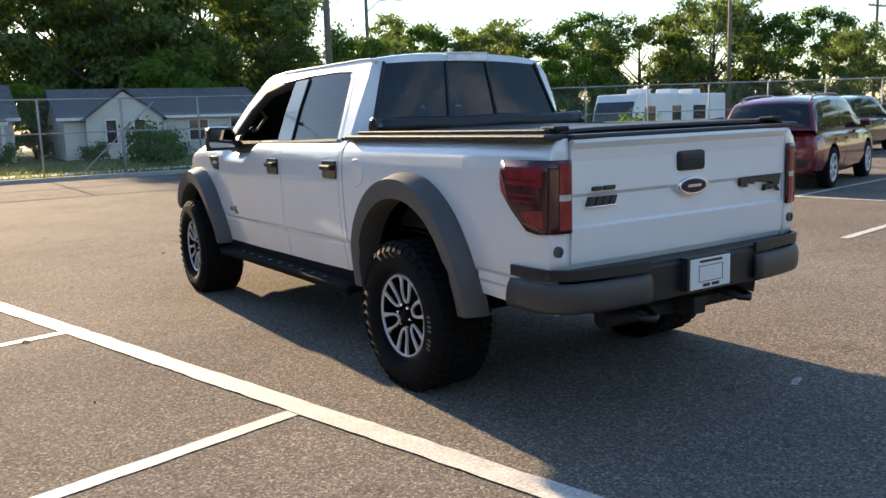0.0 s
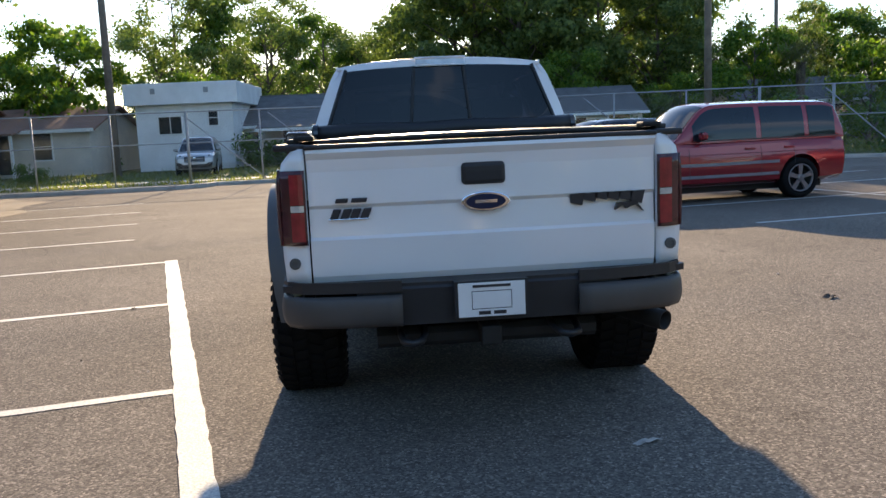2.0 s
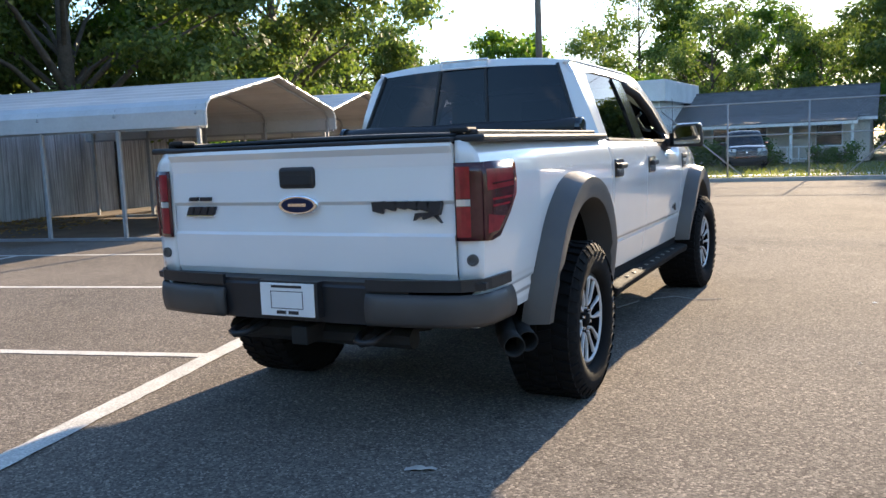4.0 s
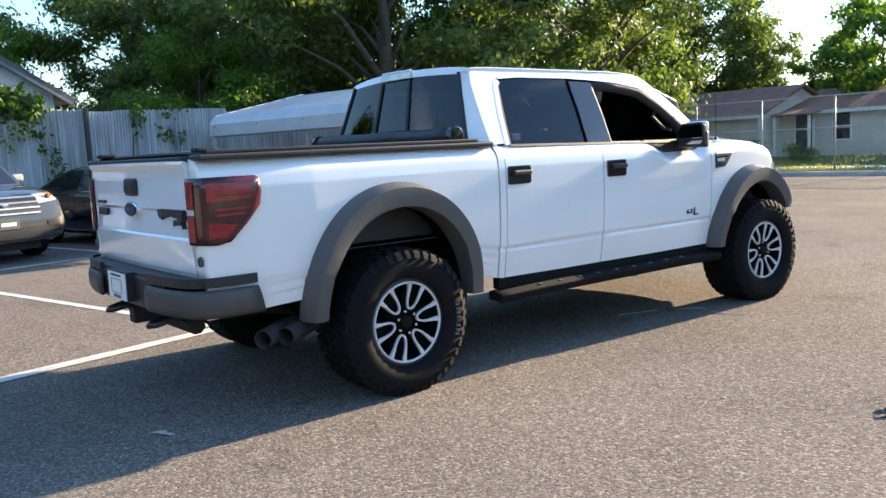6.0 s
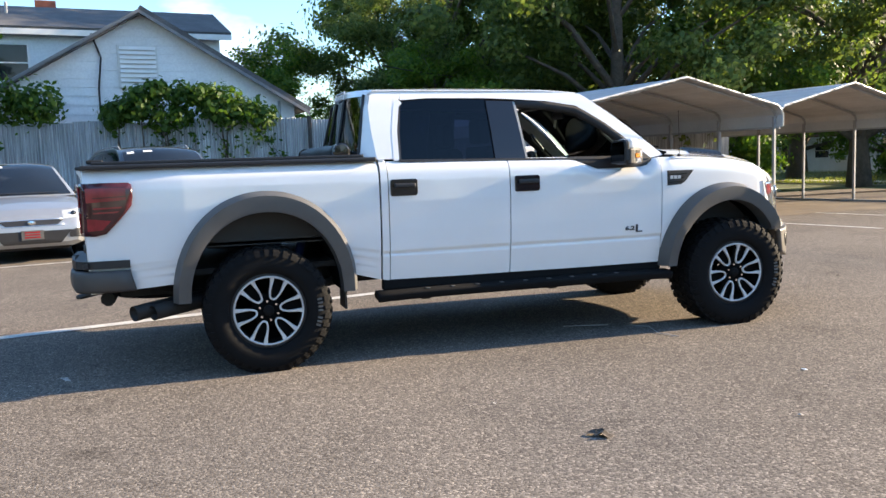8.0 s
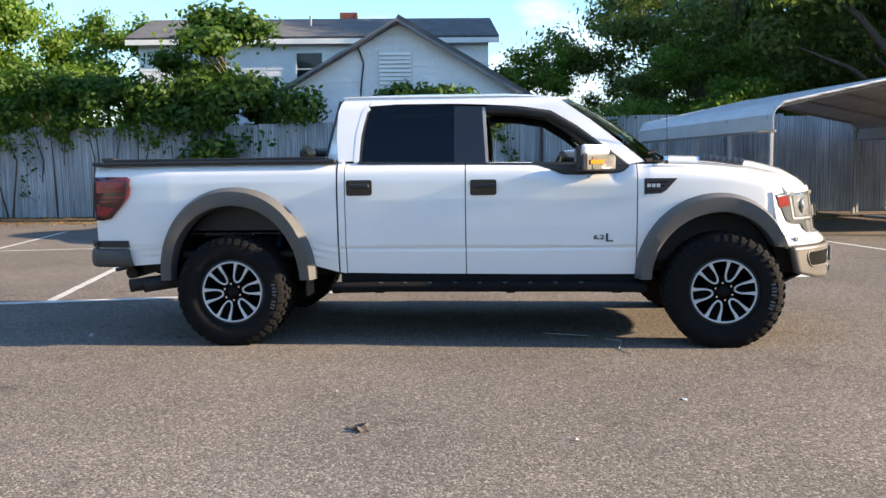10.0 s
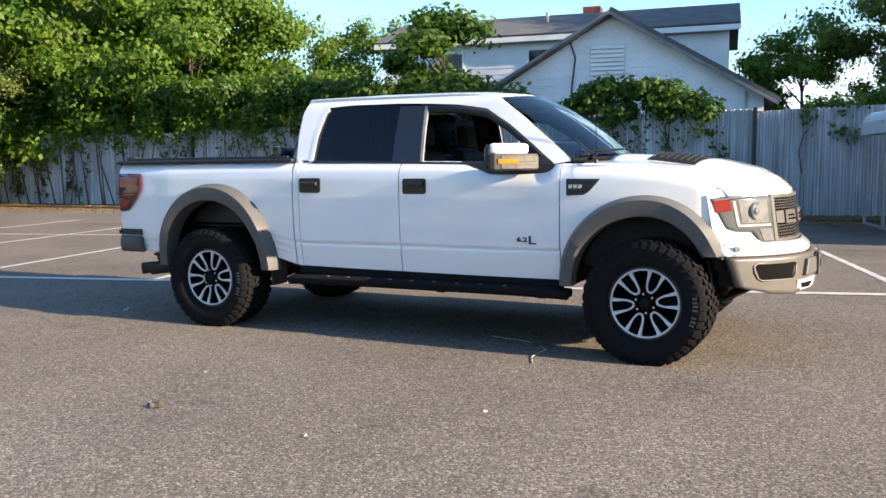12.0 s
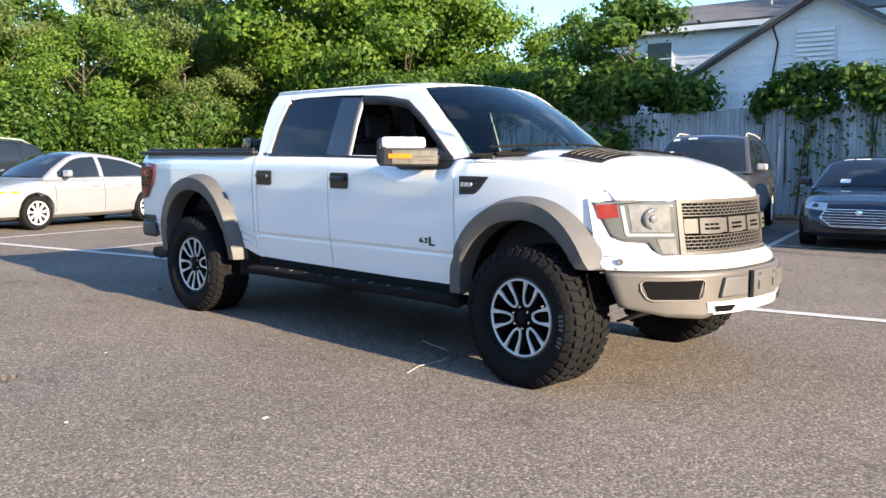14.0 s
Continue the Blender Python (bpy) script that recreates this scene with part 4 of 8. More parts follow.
for x0, x1 in ((-0.55, 0.08), (0.15, 0.74)):
    a0, a1 = x0 / 1.73 + 0.5, x1 / 1.73 + 0.5
    w = part("wiper", Geo().tube([(lambda p: (p[0], p[1] + 0.015, p[2] + 0.022))(screen(a, 0.95 - 0.02 * math.sin(3 * a))) for a in np.linspace(a0, a1, 9)], 0.008, 6), M["rubber"], truck)
    p = screen(a1, 1.0)
    part("wiper_arm", Geo().tube([(p[0], p[1] + 0.05, p[2] + 0.01), (lerp(p[0], x0, 0.5), p[1] + 0.02, p[2] + 0.045)], 0.010, 6), M["rubber"], w)


def back_glass(a, b):
    s = 2 * a - 1
    return s * lerp(0.785, 0.625, b), lerp(-1.135, -1.045, b) - 0.045 * (1 - s * s), lerp(1.43, 1.862, b) + 0.02 * b * (1 - s * s)


part("back_window", Geo().grid(back_glass, 16, 8), M["tint"], truck, "dark tinted sliding back window", smooth=True)
for a in (0.36, 0.62):
    part("window_bar", Geo().tube([(lambda p: (p[0], p[1] - 0.006, p[2]))(back_glass(a, b)) for b in np.linspace(0.06, 0.97, 5)], 0.011, 6), M["black"], truck)
part("back_glass_sill", Geo().grid(lambda a, b: (lambda q: (q[0], lerp(q[1], -1.02, b), lerp(1.432, 1.395, b)))(back_glass(a, 0.0)), 16, 2), M["black"], truck, solid=0.01)
part("cab_back", Geo().grid(lambda a, b: (lerp(-0.90, 0.90, a), -1.018, lerp(0.6, 1.40, b)), 6, 4), M["white"], truck, solid=0.03)
for sx in (1, -1):
    v = [(sx * lerp(0.785, 0.625, b) * 0.995, lerp(-1.133, -1.043, b), lerp(1.43, 1.872, b)) for b in np.linspace(0, 1, 6)]
    w = [(sx * cab_x(-1, lerp(1.40, 1.888, b)), interp(lerp(1.40, 1.888, b), [1.40, 1.60, 1.78, 1.86, 1.888], [-1.024, -1.045, -1.045, -1.02, -0.985]), lerp(1.40, 1.888, b)) for b in np.linspace(0, 1, 6)]
    part("cab_rear_corner", Geo().add(v + w, [(i, i + 1, 7 + i, 6 + i) for i in range(5)]), M["white"], truck, smooth=True)
    part("window_edge", Geo().tube([(p[0], p[1] - 0.004, p[2]) for p in v], 0.012, 6), M["black"], truck)
part("cab_back_header", Geo().grid(lambda a, b: (lambda s: (s * lerp(0.627, 0.672, b), lerp(-1.046, -1.012, b) - lerp(0.04, 0.06, b) * (1 - s * s), lerp(1.862, 1.888, b) + lerp(0.02, 0.045, b) * (1 - s * s)))(2 * a - 1), 16, 3), M["white"], truck, smooth=True)
bl = part("high_brake_lamp", Geo().grid(lambda a, b: (lerp(-0.16, 0.16, a), -1.098 + 0.006 * b, lerp(1.888, 1.925, b)), 6, 2), M["clear_lens"], truck, "pale high-level brake and cargo lamp", solid=0.02)
part("lamp_bezel", Geo().tube([(-0.17, -1.105, 1.882), (0.17, -1.105, 1.882), (0.17, -1.095, 1.932), (-0.17, -1.095, 1.932), (-0.17, -1.105, 1.882)], 0.007, 6), M["white"], bl)


# bonnet
def hood(a, b):
    s = 2 * a - 1
    k = 1 - s * s
    y = lerp(1.34 + 0.22 * k, 2.34 + 0.345 * k ** 0.75, b)
    half = body_x(min(y, 2.4), 1.2, 9) - 0.045 - 0.015 * b
    x = s * half
    z = interp(b, [0, 0.3, 0.6, 0.82, 0.95, 1.0], [1.385, 1.372, 1.338, 1.285, 1.215, 1.160])
    dome = 0.045 * max(0, 1 - (abs(x) / 0.56) ** 6) * (1 - b ** 4)
    return x, y, z + dome - 0.03 * abs(s) ** 4 - 0.006


part("bonnet", Geo().grid(hood, 40, 26), M["white"], truck, "white bonnet with a raised centre", smooth=True, solid=0.02)
part("bonnet_shut_line", Geo().grid(lambda a, b: (lambda p: (p[0] * (1.0 + 0.03 * b), p[1], p[2] - 0.02))(hood(a, 1.0)), 20, 1), M["black"], truck)
for sx in (1, -1):
    def hp_(u, w):
        a = 0.5 + sx * (lerp(0.15, 0.31, u) + 0.02 * w)
        return hood(a, lerp(0.25, 0.56, w))
    hv = part("bonnet_vent", Geo().grid(lambda u, w: (lambda p: (p[0], p[1], p[2] + 0.006))(hp_(u, w)), 6, 8), M["black"], truck, "black louvred bonnet vent", solid=0.02)
    for i in range(7):
        w0 = i / 7
        part("louvre", Geo().grid(lambda u, w: (lambda p: (p[0], p[1], p[2] + 0.008 + 0.012 * w))(hp_(lerp(0.08, 0.92, u), w0 + 0.09 * w)), 4, 1), M["black"], hv, solid=0.004)
part("aerial", Geo().tube([(0.84, 1.46, 1.34), (0.84, 1.45, 1.72)], 0.0022, 5), M["rubber"], truck)
part("aerial_base", Geo().tube([(0.84, 1.46, 1.335), (0.84, 1.455, 1.375)], [0.022, 0.012], 8), M["black"], truck)

# wheel-arch flares
for P, nm, cut in ((REAR, "rear_flare", False), (FRONT, "front_flare", True)):
    for sx in (1, -1):
        outer = [arch(t=t, **{**P, "a": P["a"] + 0.035, "h": P["h"] + 0.03}) for t in TS]
        mid1 = [arch(t=t, **{**P, "a": P["a"] - 0.0, "h": P["h"] - 0.0}) for t in TS]
        mid2 = [arch(t=t, **{**P, "a": P["a"] - 0.062, "h": P["h"] - 0.085}) for t in TS]
        inner = [arch(t=t, **{**P, "a": P["a"] - 0.078, "h": P["h"] - 0.108}) for t in TS]
        back = [arch(t=t, **{**P, "a": P["a"] - 0.082, "h": P["h"] - 0.112}) for t in TS]
        rows = []
        for ring, x in ((outer, None), (outer, -1), (mid1, 1.070), (mid2, 1.069), (inner, 1.063), (back, 0.90)):
            r = []
            for y, z in ring:
                bx = body_x(min(y, 2.4), z, 9)
                if x is None:
                    xx = bx - 0.02
                elif x == -1:
                    xx = bx + 0.022
                else:
                    xx = x if x < 1 else min(x, bx + (0.112 if x > 1.065 else 0.106) + (0.05 * min(1.0, max(0.0, (y - 1.95) / 0.3))))
                zz = z
                if cut and y > P["yc"]:
                    zz = max(z, 0.74)
                r.append((sx * xx, y, zz))
            rows.append(r)
        v = [p for r in rows for p in r]
        n = len(TS)
        f = [(i * n + j, i * n + j + 1, (i + 1) * n + j + 1, (i + 1) * n + j) for i in range(len(rows) - 1) for j in range(n - 1)]
        fl = part(nm, Geo().add(v, f), M["flare"], truck, "satin grey wheel-arch flare", smooth=True)
        fl.data.set_sharp_from_angle(angle=radians(24))
        # liner, coloured near-black to carry the shade of the wheel arch
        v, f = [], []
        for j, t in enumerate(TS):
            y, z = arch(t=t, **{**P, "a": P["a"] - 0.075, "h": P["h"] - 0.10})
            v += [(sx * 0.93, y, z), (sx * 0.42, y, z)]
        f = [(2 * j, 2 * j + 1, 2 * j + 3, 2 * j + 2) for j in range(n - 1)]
        part("wheel_arch_liner", Geo().add(v, f), M["shade_crack_black"], truck)

# wheels
TR, HX = 0.428, 1.020


def wheel(x, y, side, steer=0.0):
    w = part("wheel", Geo().lathe([(0.05, -0.20), (0.14, -0.19), (0.22, -0.16), (0.247, -0.10), (0.247, -0.02)], 32, 1), M["shade_crack_black"], truck, "black and machined six-spoke wheel", smooth=True)
    w.matrix_basis = pose(x, y, 0.414, 0, 0, steer + (180 if side < 0 else 0))
    prof = [(0.235, -0.29), (0.25, -0.305), (0.31, -0.318), (0.375, -0.312), (0.408, -0.292), (TR - 0.012, -0.255), (TR - 0.012, -0.005), (0.408, 0.034), (0.375, 0.054), (0.31, 0.060), (0.275, 0.050), (0.258, 0.032), (0.250, -0.01)]
    t = part("tyre", Geo().lathe(prof, 64), M["rubber"], w, "black mud-terrain tyre", smooth=True)
    g = Geo()
    N = 40
    for i in range(N):
        a = 2 * math.pi * i / N
        for k, (x0, x1, sk) in enumerate(((-0.288, -0.215, 0.25), (-0.205, -0.135, -0.2), (-0.125, -0.058, 0.2), (-0.046, 0.032, -0.25))):
            h = 2 * math.pi / N * 0.60
            o = a + (0.5 * 2 * math.pi / N if k % 2 else 0)
            v = []
            for r in (TR - 0.02, TR):
                for (xx, aa) in ((x0, o - h / 2 + sk * h), (x1, o - h / 2 - sk * h), (x1, o + h / 2 - sk * h), (x0, o + h / 2 + sk * h)):
                    v.append((xx, r * math.cos(aa), r * math.sin(aa)))
            g.add(v, [(4, 5, 6, 7), (0, 1, 5, 4), (1, 2, 6, 5), (2, 3, 7, 6), (3, 0, 4, 7)])
        # shoulder lugs
        o = a
        h = 2 * math.pi / N * (0.62 if i % 2 else 0.46)
        for xs in (1, -1):
            v = []
            for r, xx in ((TR - 0.005, 0.028), (0.404, 0.046), (0.372, 0.064), (TR - 0.03, 0.02)):
                for aa in (o - h / 2, o + h / 2):
                    v.append((xx if xs > 0 else -0.26 - xx, r * math.cos(aa), r * math.sin(aa)))
            g.add(v, [(0, 1, 3, 2), (2, 3, 5, 4), (0, 2, 4, 6), (1, 7, 5, 3)])
    part("tread", g, M["rubber"], t, recalc=False)
    g = Geo()
    for i, q in enumerate("11101111"):
        if q == "1":
            aa = -0.35 + i * 0.075
            g.add([(0.0615, r * math.cos(aa + d), r * math.sin(aa + d)) for r, d in ((0.325, -0.02), (0.325, 0.022), (0.358, 0.022), (0.358, -0.02))], [(0, 1, 2, 3)])
    part("sidewall_mark", g, M["flare"], t)["kind"] = "stuff"
    part("rim_ring", Geo().lathe([(0.222, 0.012), (0.224, 0.022), (0.231, 0.024), (0.237, 0.014), (0.236, -0.01)], 48), M["silver"], w, "machined silver rim edge", smooth=True)
    part("rim_lip", Geo().lathe([(0.237, 0.012), (0.252, 0.016), (0.258, 0.006), (0.255, -0.02)], 48), M["black"], w, smooth=True)
    # hub face, barrel and webs hold the shade between the spokes in their black
    part("hub_face", Geo().lathe([(0.0, -0.010), (0.058, -0.012), (0.074, -0.022), (0.100, -0.04), (0.118, -0.06), (0.0, -0.065)], 32), M["shade_crack_black"], w, smooth=True)
    part("barrel", Geo().lathe([(0.222, 0.012), (0.216, -0.06), (0.205, -0.17), (0.06, -0.175)], 40), M["shade_crack_black"], w, smooth=True)
    part("hub_cap", Geo().lathe([(0.0, 0.016), (0.030, 0.014), (0.036, 0.004), (0.036, -0.01)], 24), M["rubber"], w, smooth=True)
    for i in range(6):
        rot = Matrix.Rotation(2 * math.pi * i / 6 + radians(9 if side > 0 else 21), 4, "X")
        nut = part("wheel_nut", Geo().lathe([(0.0, 0.014), (0.008, 0.014), (0.010, 0.002), (0.010, -0.01)], 8), M["chrome"], w)
        nut.matrix_basis = rot @ Matrix.Rotation(radians(30), 4, "X") @ pose(-0.002, 0.064, 0)
        # petal: two curved blades from one rounded tip near the hub out to the rim
        for q in (1, -1):
            cen = [(0.079, 0.000, 0.002), (0.083, 0.013, 0.004), (0.096, 0.023, 0.007), (0.122, 0.033, 0.010), (0.155, 0.039, 0.013), (0.192, 0.043, 0.015), (0.226, 0.051, 0.017)]
            wd = [0.0062, 0.0060, 0.0055, 0.0056, 0.0070, 0.0098, 0.0150]
            v = []
            for k, ((r, o, xx), ww) in enumerate(zip(cen, wd)):
                r0, o0 = cen[max(0, k - 1)][:2]
                r1, o1 = cen[min(6, k + 1)][:2]
                d = math.hypot(r1 - r0, o1 - o0)
                nr, no = -(o1 - o0) / d, (r1 - r0) / d
                for e in (-ww, ww):
                    v.append((xx, r + nr * e, q * (o + no * e)))
                for e in (-ww * 1.2, ww * 1.2):
                    v.append((xx - 0.013, r + nr * e, q * (o + no * e)))
            f = []
            for k in range(6):
                c = 4 * k
                f += [(c, c + 4, c + 5, c + 1), (c, c + 2, c + 6, c + 4), (c + 1, c + 5, c + 7, c + 3)]
            sp = part("spoke", Geo().add(v, f), M["silver"], w, "machined silver spoke edge", bevel=0.002, segs=1)
            sp.matrix_basis = rot
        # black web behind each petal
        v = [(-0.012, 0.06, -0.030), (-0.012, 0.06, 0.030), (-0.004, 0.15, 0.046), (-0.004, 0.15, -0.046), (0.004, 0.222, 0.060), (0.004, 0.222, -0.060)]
        web = part("spoke_web", Geo().add(v, [(0, 1, 2, 3), (3, 2, 4, 5)]), M["shade_crack_black"], w, solid=0.01)
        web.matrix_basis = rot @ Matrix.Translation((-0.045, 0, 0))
    return w


wheel(HX, 1.844, 1, -3.0)
wheel(HX, -1.844, 1)
wheel(-HX, 1.844, -1, -3.0)
wheel(-HX, -1.844, -1)

# tailgate
def gate_y(z):
    return interp(z, [0.79, 0.82, 0.985, 0.998, 1.125, 1.142, 1.29, 1.345, 1.375, 1.392], [-2.952, -2.968, -2.978, -2.968, -2.962, -2.976, -2.972, -2.978, -2.998, -2.992])


zs = sorted(set([0.79, 0.82, 0.985, 0.998, 1.125, 1.142, 1.29, 1.345, 1.375, 1.392] + list(np.linspace(0.79, 1.39, 14))))
v = []
for z in zs:
    for i in range(17):
        s = i / 8 - 1
        v.append((s * 0.792, gate_y(z) - 0.018 * (1 - s * s), z))
n = len(v)
f = [(j * 17 + i, j * 17 + i + 1, (j + 1) * 17 + i + 1, (j + 1) * 17 + i) for j in range(len(zs) - 1) for i in range(16)]
gate = part("tailgate", Geo().add(v, f), M["white"], truck, "white tailgate with badges", solid=0.06, bevel=0.004)
bar = lambda name, x0, x1, z0, z1, m, lab="", d=0.012, parent=gate, slant=0.0, soft=0.003: part(name, Geo().prism([(x0, z0), (x1, z0), (x1 + slant, z1), (x0 + slant, z1)], gate_y((z0 + z1) / 2) - 0.02 - d, gate_y((z0 + z1) / 2) + 0.0), m, parent, lab, bevel=soft, segs=3)
hnd = bar("tailgate_handle", -0.105, 0.095, 1.205, 1.305, M["black"], "black tailgate handle", 0.018, soft=0.02)
part("handle_cup", Geo().box(-0.085, 0.075, -3.014, -3.012, 1.225, 1.265), M["interior"], hnd)
ov = lambda a, b, n=28: [(a * math.cos(2 * math.pi * i / n), 1.128 + b * math.sin(2 * math.pi * i / n)) for i in range(n)]
bd = part("oval_badge", Geo().prism(ov(0.112, 0.046), -3.012, -2.97), M["chrome"], gate, "chrome oval badge with a dark blue centre", bevel=0.006)
part("badge_field", Geo().prism(ov(0.090, 0.034), -3.016, -3.008), M["blue"], bd, bevel=0.002)
part("badge_mark", Geo().prism([(-0.05, 1.122), (0.05, 1.122), (0.052, 1.136), (-0.048, 1.136)], -3.018, -3.014), M["chrome"], bd)
for x0 in (-0.702, -0.655, -0.612, -0.566):
    bar("model_badge", x0, x0 + 0.037, 1.080, 1.122, M["ink"], "dark slanted model badge", 0.008, slant=0.018)
bar("badge_underline", -0.705, -0.525, 1.074, 1.080, M["chrome"], "", 0.006)
bar("dealer_mark", -0.675, -0.62, 1.150, 1.170, M["ink"], "", 0.003, slant=0.006)
bar("dealer_mark", -0.605, -0.535, 1.150, 1.170, M["ink"], "", 0.003, slant=0.006)
xs_ = [0.395, 0.455, 0.51, 0.565, 0.62, 0.675]
for i, x0 in enumerate(xs_):
    z0 = (1.085, 1.098, 1.104, 1.100, 1.096, 1.080)[i]
    part("series_badge", Geo().prism([(x0, z0 + 0.012), (x0 + 0.05, z0), (x0 + 0.066, 1.142), (x0 - 0.004, 1.138)], -2.996, -2.965), M["ink"], gate, "dark jagged series badge")
part("series_badge", Geo().prism([(0.60, 1.055), (0.64, 1.078), (0.65, 1.06), (0.70, 1.078), (0.735, 1.045), (0.70, 1.092), (0.61, 1.088)], -2.996, -2.965), M["ink"], gate)
part("gate_cap", Geo().box(-0.80, 0.80, -3.004, -2.90, 1.390, 1.412), M["black"], truck, "black tailgate cap", bevel=0.008)
for sx in (1, -1):
    # corner post beside the gate
    g = Geo().grid(lambda a, b: (sx * lerp(0.800, body_x(-2.955, lerp(0.79, 1.40, b)) + 0.002, a), lerp(-2.968, -2.955, a * a), lerp(0.79, BT + 0.004, b)), 4, 10)
    part("bed_corner", g, M["white"], truck, smooth=True, solid=0.02)
    # lamp: rear face and side face
    g = Geo().grid(lambda a, b: (sx * lerp(0.803, 0.925, a), lerp(-2.992, -2.952, a ** 2), lerp(0.968, 1.302, b)), 6, 8)
    tl = part("tail_lamp", g, M["smoke_lens"], truck, "smoked red wrap-around tail lamp", smooth=True, solid=0.012)
    pts_t = [(-2.958, 1.303), (-2.82, 1.304), (-2.682, 1.303), (-2.66, 1.290), (-2.657, 1.22)]
    pts_b = [(-2.958, 0.968), (-2.90, 0.965), (-2.83, 0.978), (-2.735, 1.075), (-2.668, 1.155)]
    v = []
    for (y0, z0), (y1, z1) in zip(pts_b, pts_t):
        for j in range(7):
            y, z = lerp(y0, y1, j / 6), lerp(z0, z1, j / 6)
            v.append((sx * (body_x(y, z, 9) + 0.010), y, z))
    f = [(i * 7 + j, i * 7 + 7 + j, i * 7 + 8 + j, i * 7 + 1 + j) for i in range(4) for j in range(6)]
    part("lamp_side", Geo().add(v, f), M["smoke_lens"], tl, smooth=True, solid=0.012)
    # brighter chambers
    for z0, z1, mm in ((1.150, 1.285, "red_lens"), (0.985, 1.115, "red_lens"), (1.118, 1.146, "clear_lens")):
        part("lamp_chamber", Geo().grid(lambda a, b: (sx * lerp(0.812, 0.872, a), lerp(-2.998, -2.986, a ** 2), lerp(z0, z1, b)), 3, 3), M[mm], tl, solid=0.004)
    for nm, mm, poly in (("lamp_chamber", "red_lens", ((-2.940, 1.180), (-2.70, 1.192), (-2.697, 1.270), (-2.940, 1.272))),
                         ("lamp_chamber", "red_lens", ((-2.940, 0.998), (-2.85, 1.004), (-2.795, 1.062), (-2.940, 1.080))),
                         ("lamp_rib", "smoke_lens", ((-2.90, 1.205), (-2.70, 1.212), (-2.70, 1.218), (-2.90, 1.211))),
                         ("lamp_rib", "red_lens", ((-2.90, 1.108), (-2.755, 1.112), (-2.742, 1.122), (-2.90, 1.118))),
                         ("lamp_rib", "red_lens", ((-2.90, 1.136), (-2.73, 1.140), (-2.72, 1.150), (-2.90, 1.146)))):
        o = 0.0165 if nm == "lamp_rib" and mm == "smoke_lens" else 0.0135
        (y0, z0), (y1, z1), (y2, z2), (y3, z3) = poly
        g = Geo().grid(lambda u, w: (lambda y, z: (sx * (body_x(y, z, 9) + o), y, z))(lerp(lerp(y0, y1, u), lerp(y3, y2, u), w), lerp(lerp(z0, z1, u), lerp(z3, z2, u), w)), 6, 4)
        part(nm, g, M[mm], tl, smooth=True)
    part("bed_lock", Geo().lathe([(0.026, -0.004), (0.026, 0.008), (0.016, 0.009), (0.014, 0.002), (0.0, 0.002)], 16), M["flare"], truck, at=pose(sx * 0.868, -2.968, 0.885, 0, 0, -90))
    # bed rail cap
    part("bed_rail_cap", Geo().box(sx * 0.80 - (0.0 if sx > 0 else 0.135), sx * 0.80 + (0.135 if sx > 0 else 0.0), -2.965, -1.04, 1.388, 1.418), M["black"], truck, "black bed rail cap", bevel=0.01)
    part("bed_wall", Geo().box(sx * 0.76 - 0.02, sx * 0.76 + 0.02, -2.94, -1.05, 0.85, 1.39), M["black"], truck)
part("bed_floor", Geo().box(-0.78, 0.78, -2.94, -1.05, 0.84, 0.87), M["black"], truck)
# roll-up bed cover
cover = thing("bed_cover", "black soft roll-up bed cover, partly rolled at the cab", "truck bed cover")
part("cover_sheet", Geo().grid(lambda a, b: (lerp(-0.83, 0.83, a), lerp(-2.86, -1.31, b), 1.425 + 0.010 * math.sin(b * 9) * (1 - (2 * a - 1) ** 2) + 0.012 * (1 - (2 * a - 1) ** 4)), 12, 24), M["black"], cover, smooth=True, solid=0.02)
rl = Geo()
rl.tube([(x, -1.27 + 0.006 * math.sin(x * 7), 1.462 + 0.005 * math.sin(x * 9)) for x in np.linspace(-0.84, 0.84, 14)], 0.056, 16)
part("cover_roll", rl, M["black"], cover, "rolled-up black cover", smooth=True)
for sx in (1, -1):
    part("side_rail", Geo().box(sx * 0.85 - 0.028, sx * 0.85 + 0.028, -2.90, -1.12, 1.418, 1.440), M["black"], cover, bevel=0.006)
    part("roll_cap", Geo().lathe([(0.0, 0.01), (0.05, 0.008), (0.062, 0.0), (0.062, -0.03)], 18, sx), M["gloss_black"], cover, at=pose(sx * 0.845, -1.27, 1.462))
    part("strap_clip", Geo().box(sx * 0.80 - 0.045, sx * 0.80 + 0.045, -2.93, -2.83, 1.428, 1.452), M["dark_steel"], cover, bevel=0.008)

# rear bumper
def bump_y(x):
    return -3.085 + 0.10 * (abs(x) / 0.94) ** 4


rb = part("rear_bumper", Geo().grid(lambda a, b: (lambda x: (x, bump_y(x) + (0.02 if b > 0.9 else 0) + 0.015 * (1 - b), lerp(0.595, 0.785, b)))(lerp(-0.60, 0.60, a)), 24, 8), M["black"], truck, "black and grey step bumper", solid=0.08)
part("bumper_step", Geo().grid(lambda a, b: (lambda x: (x, lerp(bump_y(x) + 0.01, -2.955, b), 0.787 + 0.004 * b))(lerp(-0.93, 0.93, a)), 24, 3), M["black"], rb, solid=0.03)
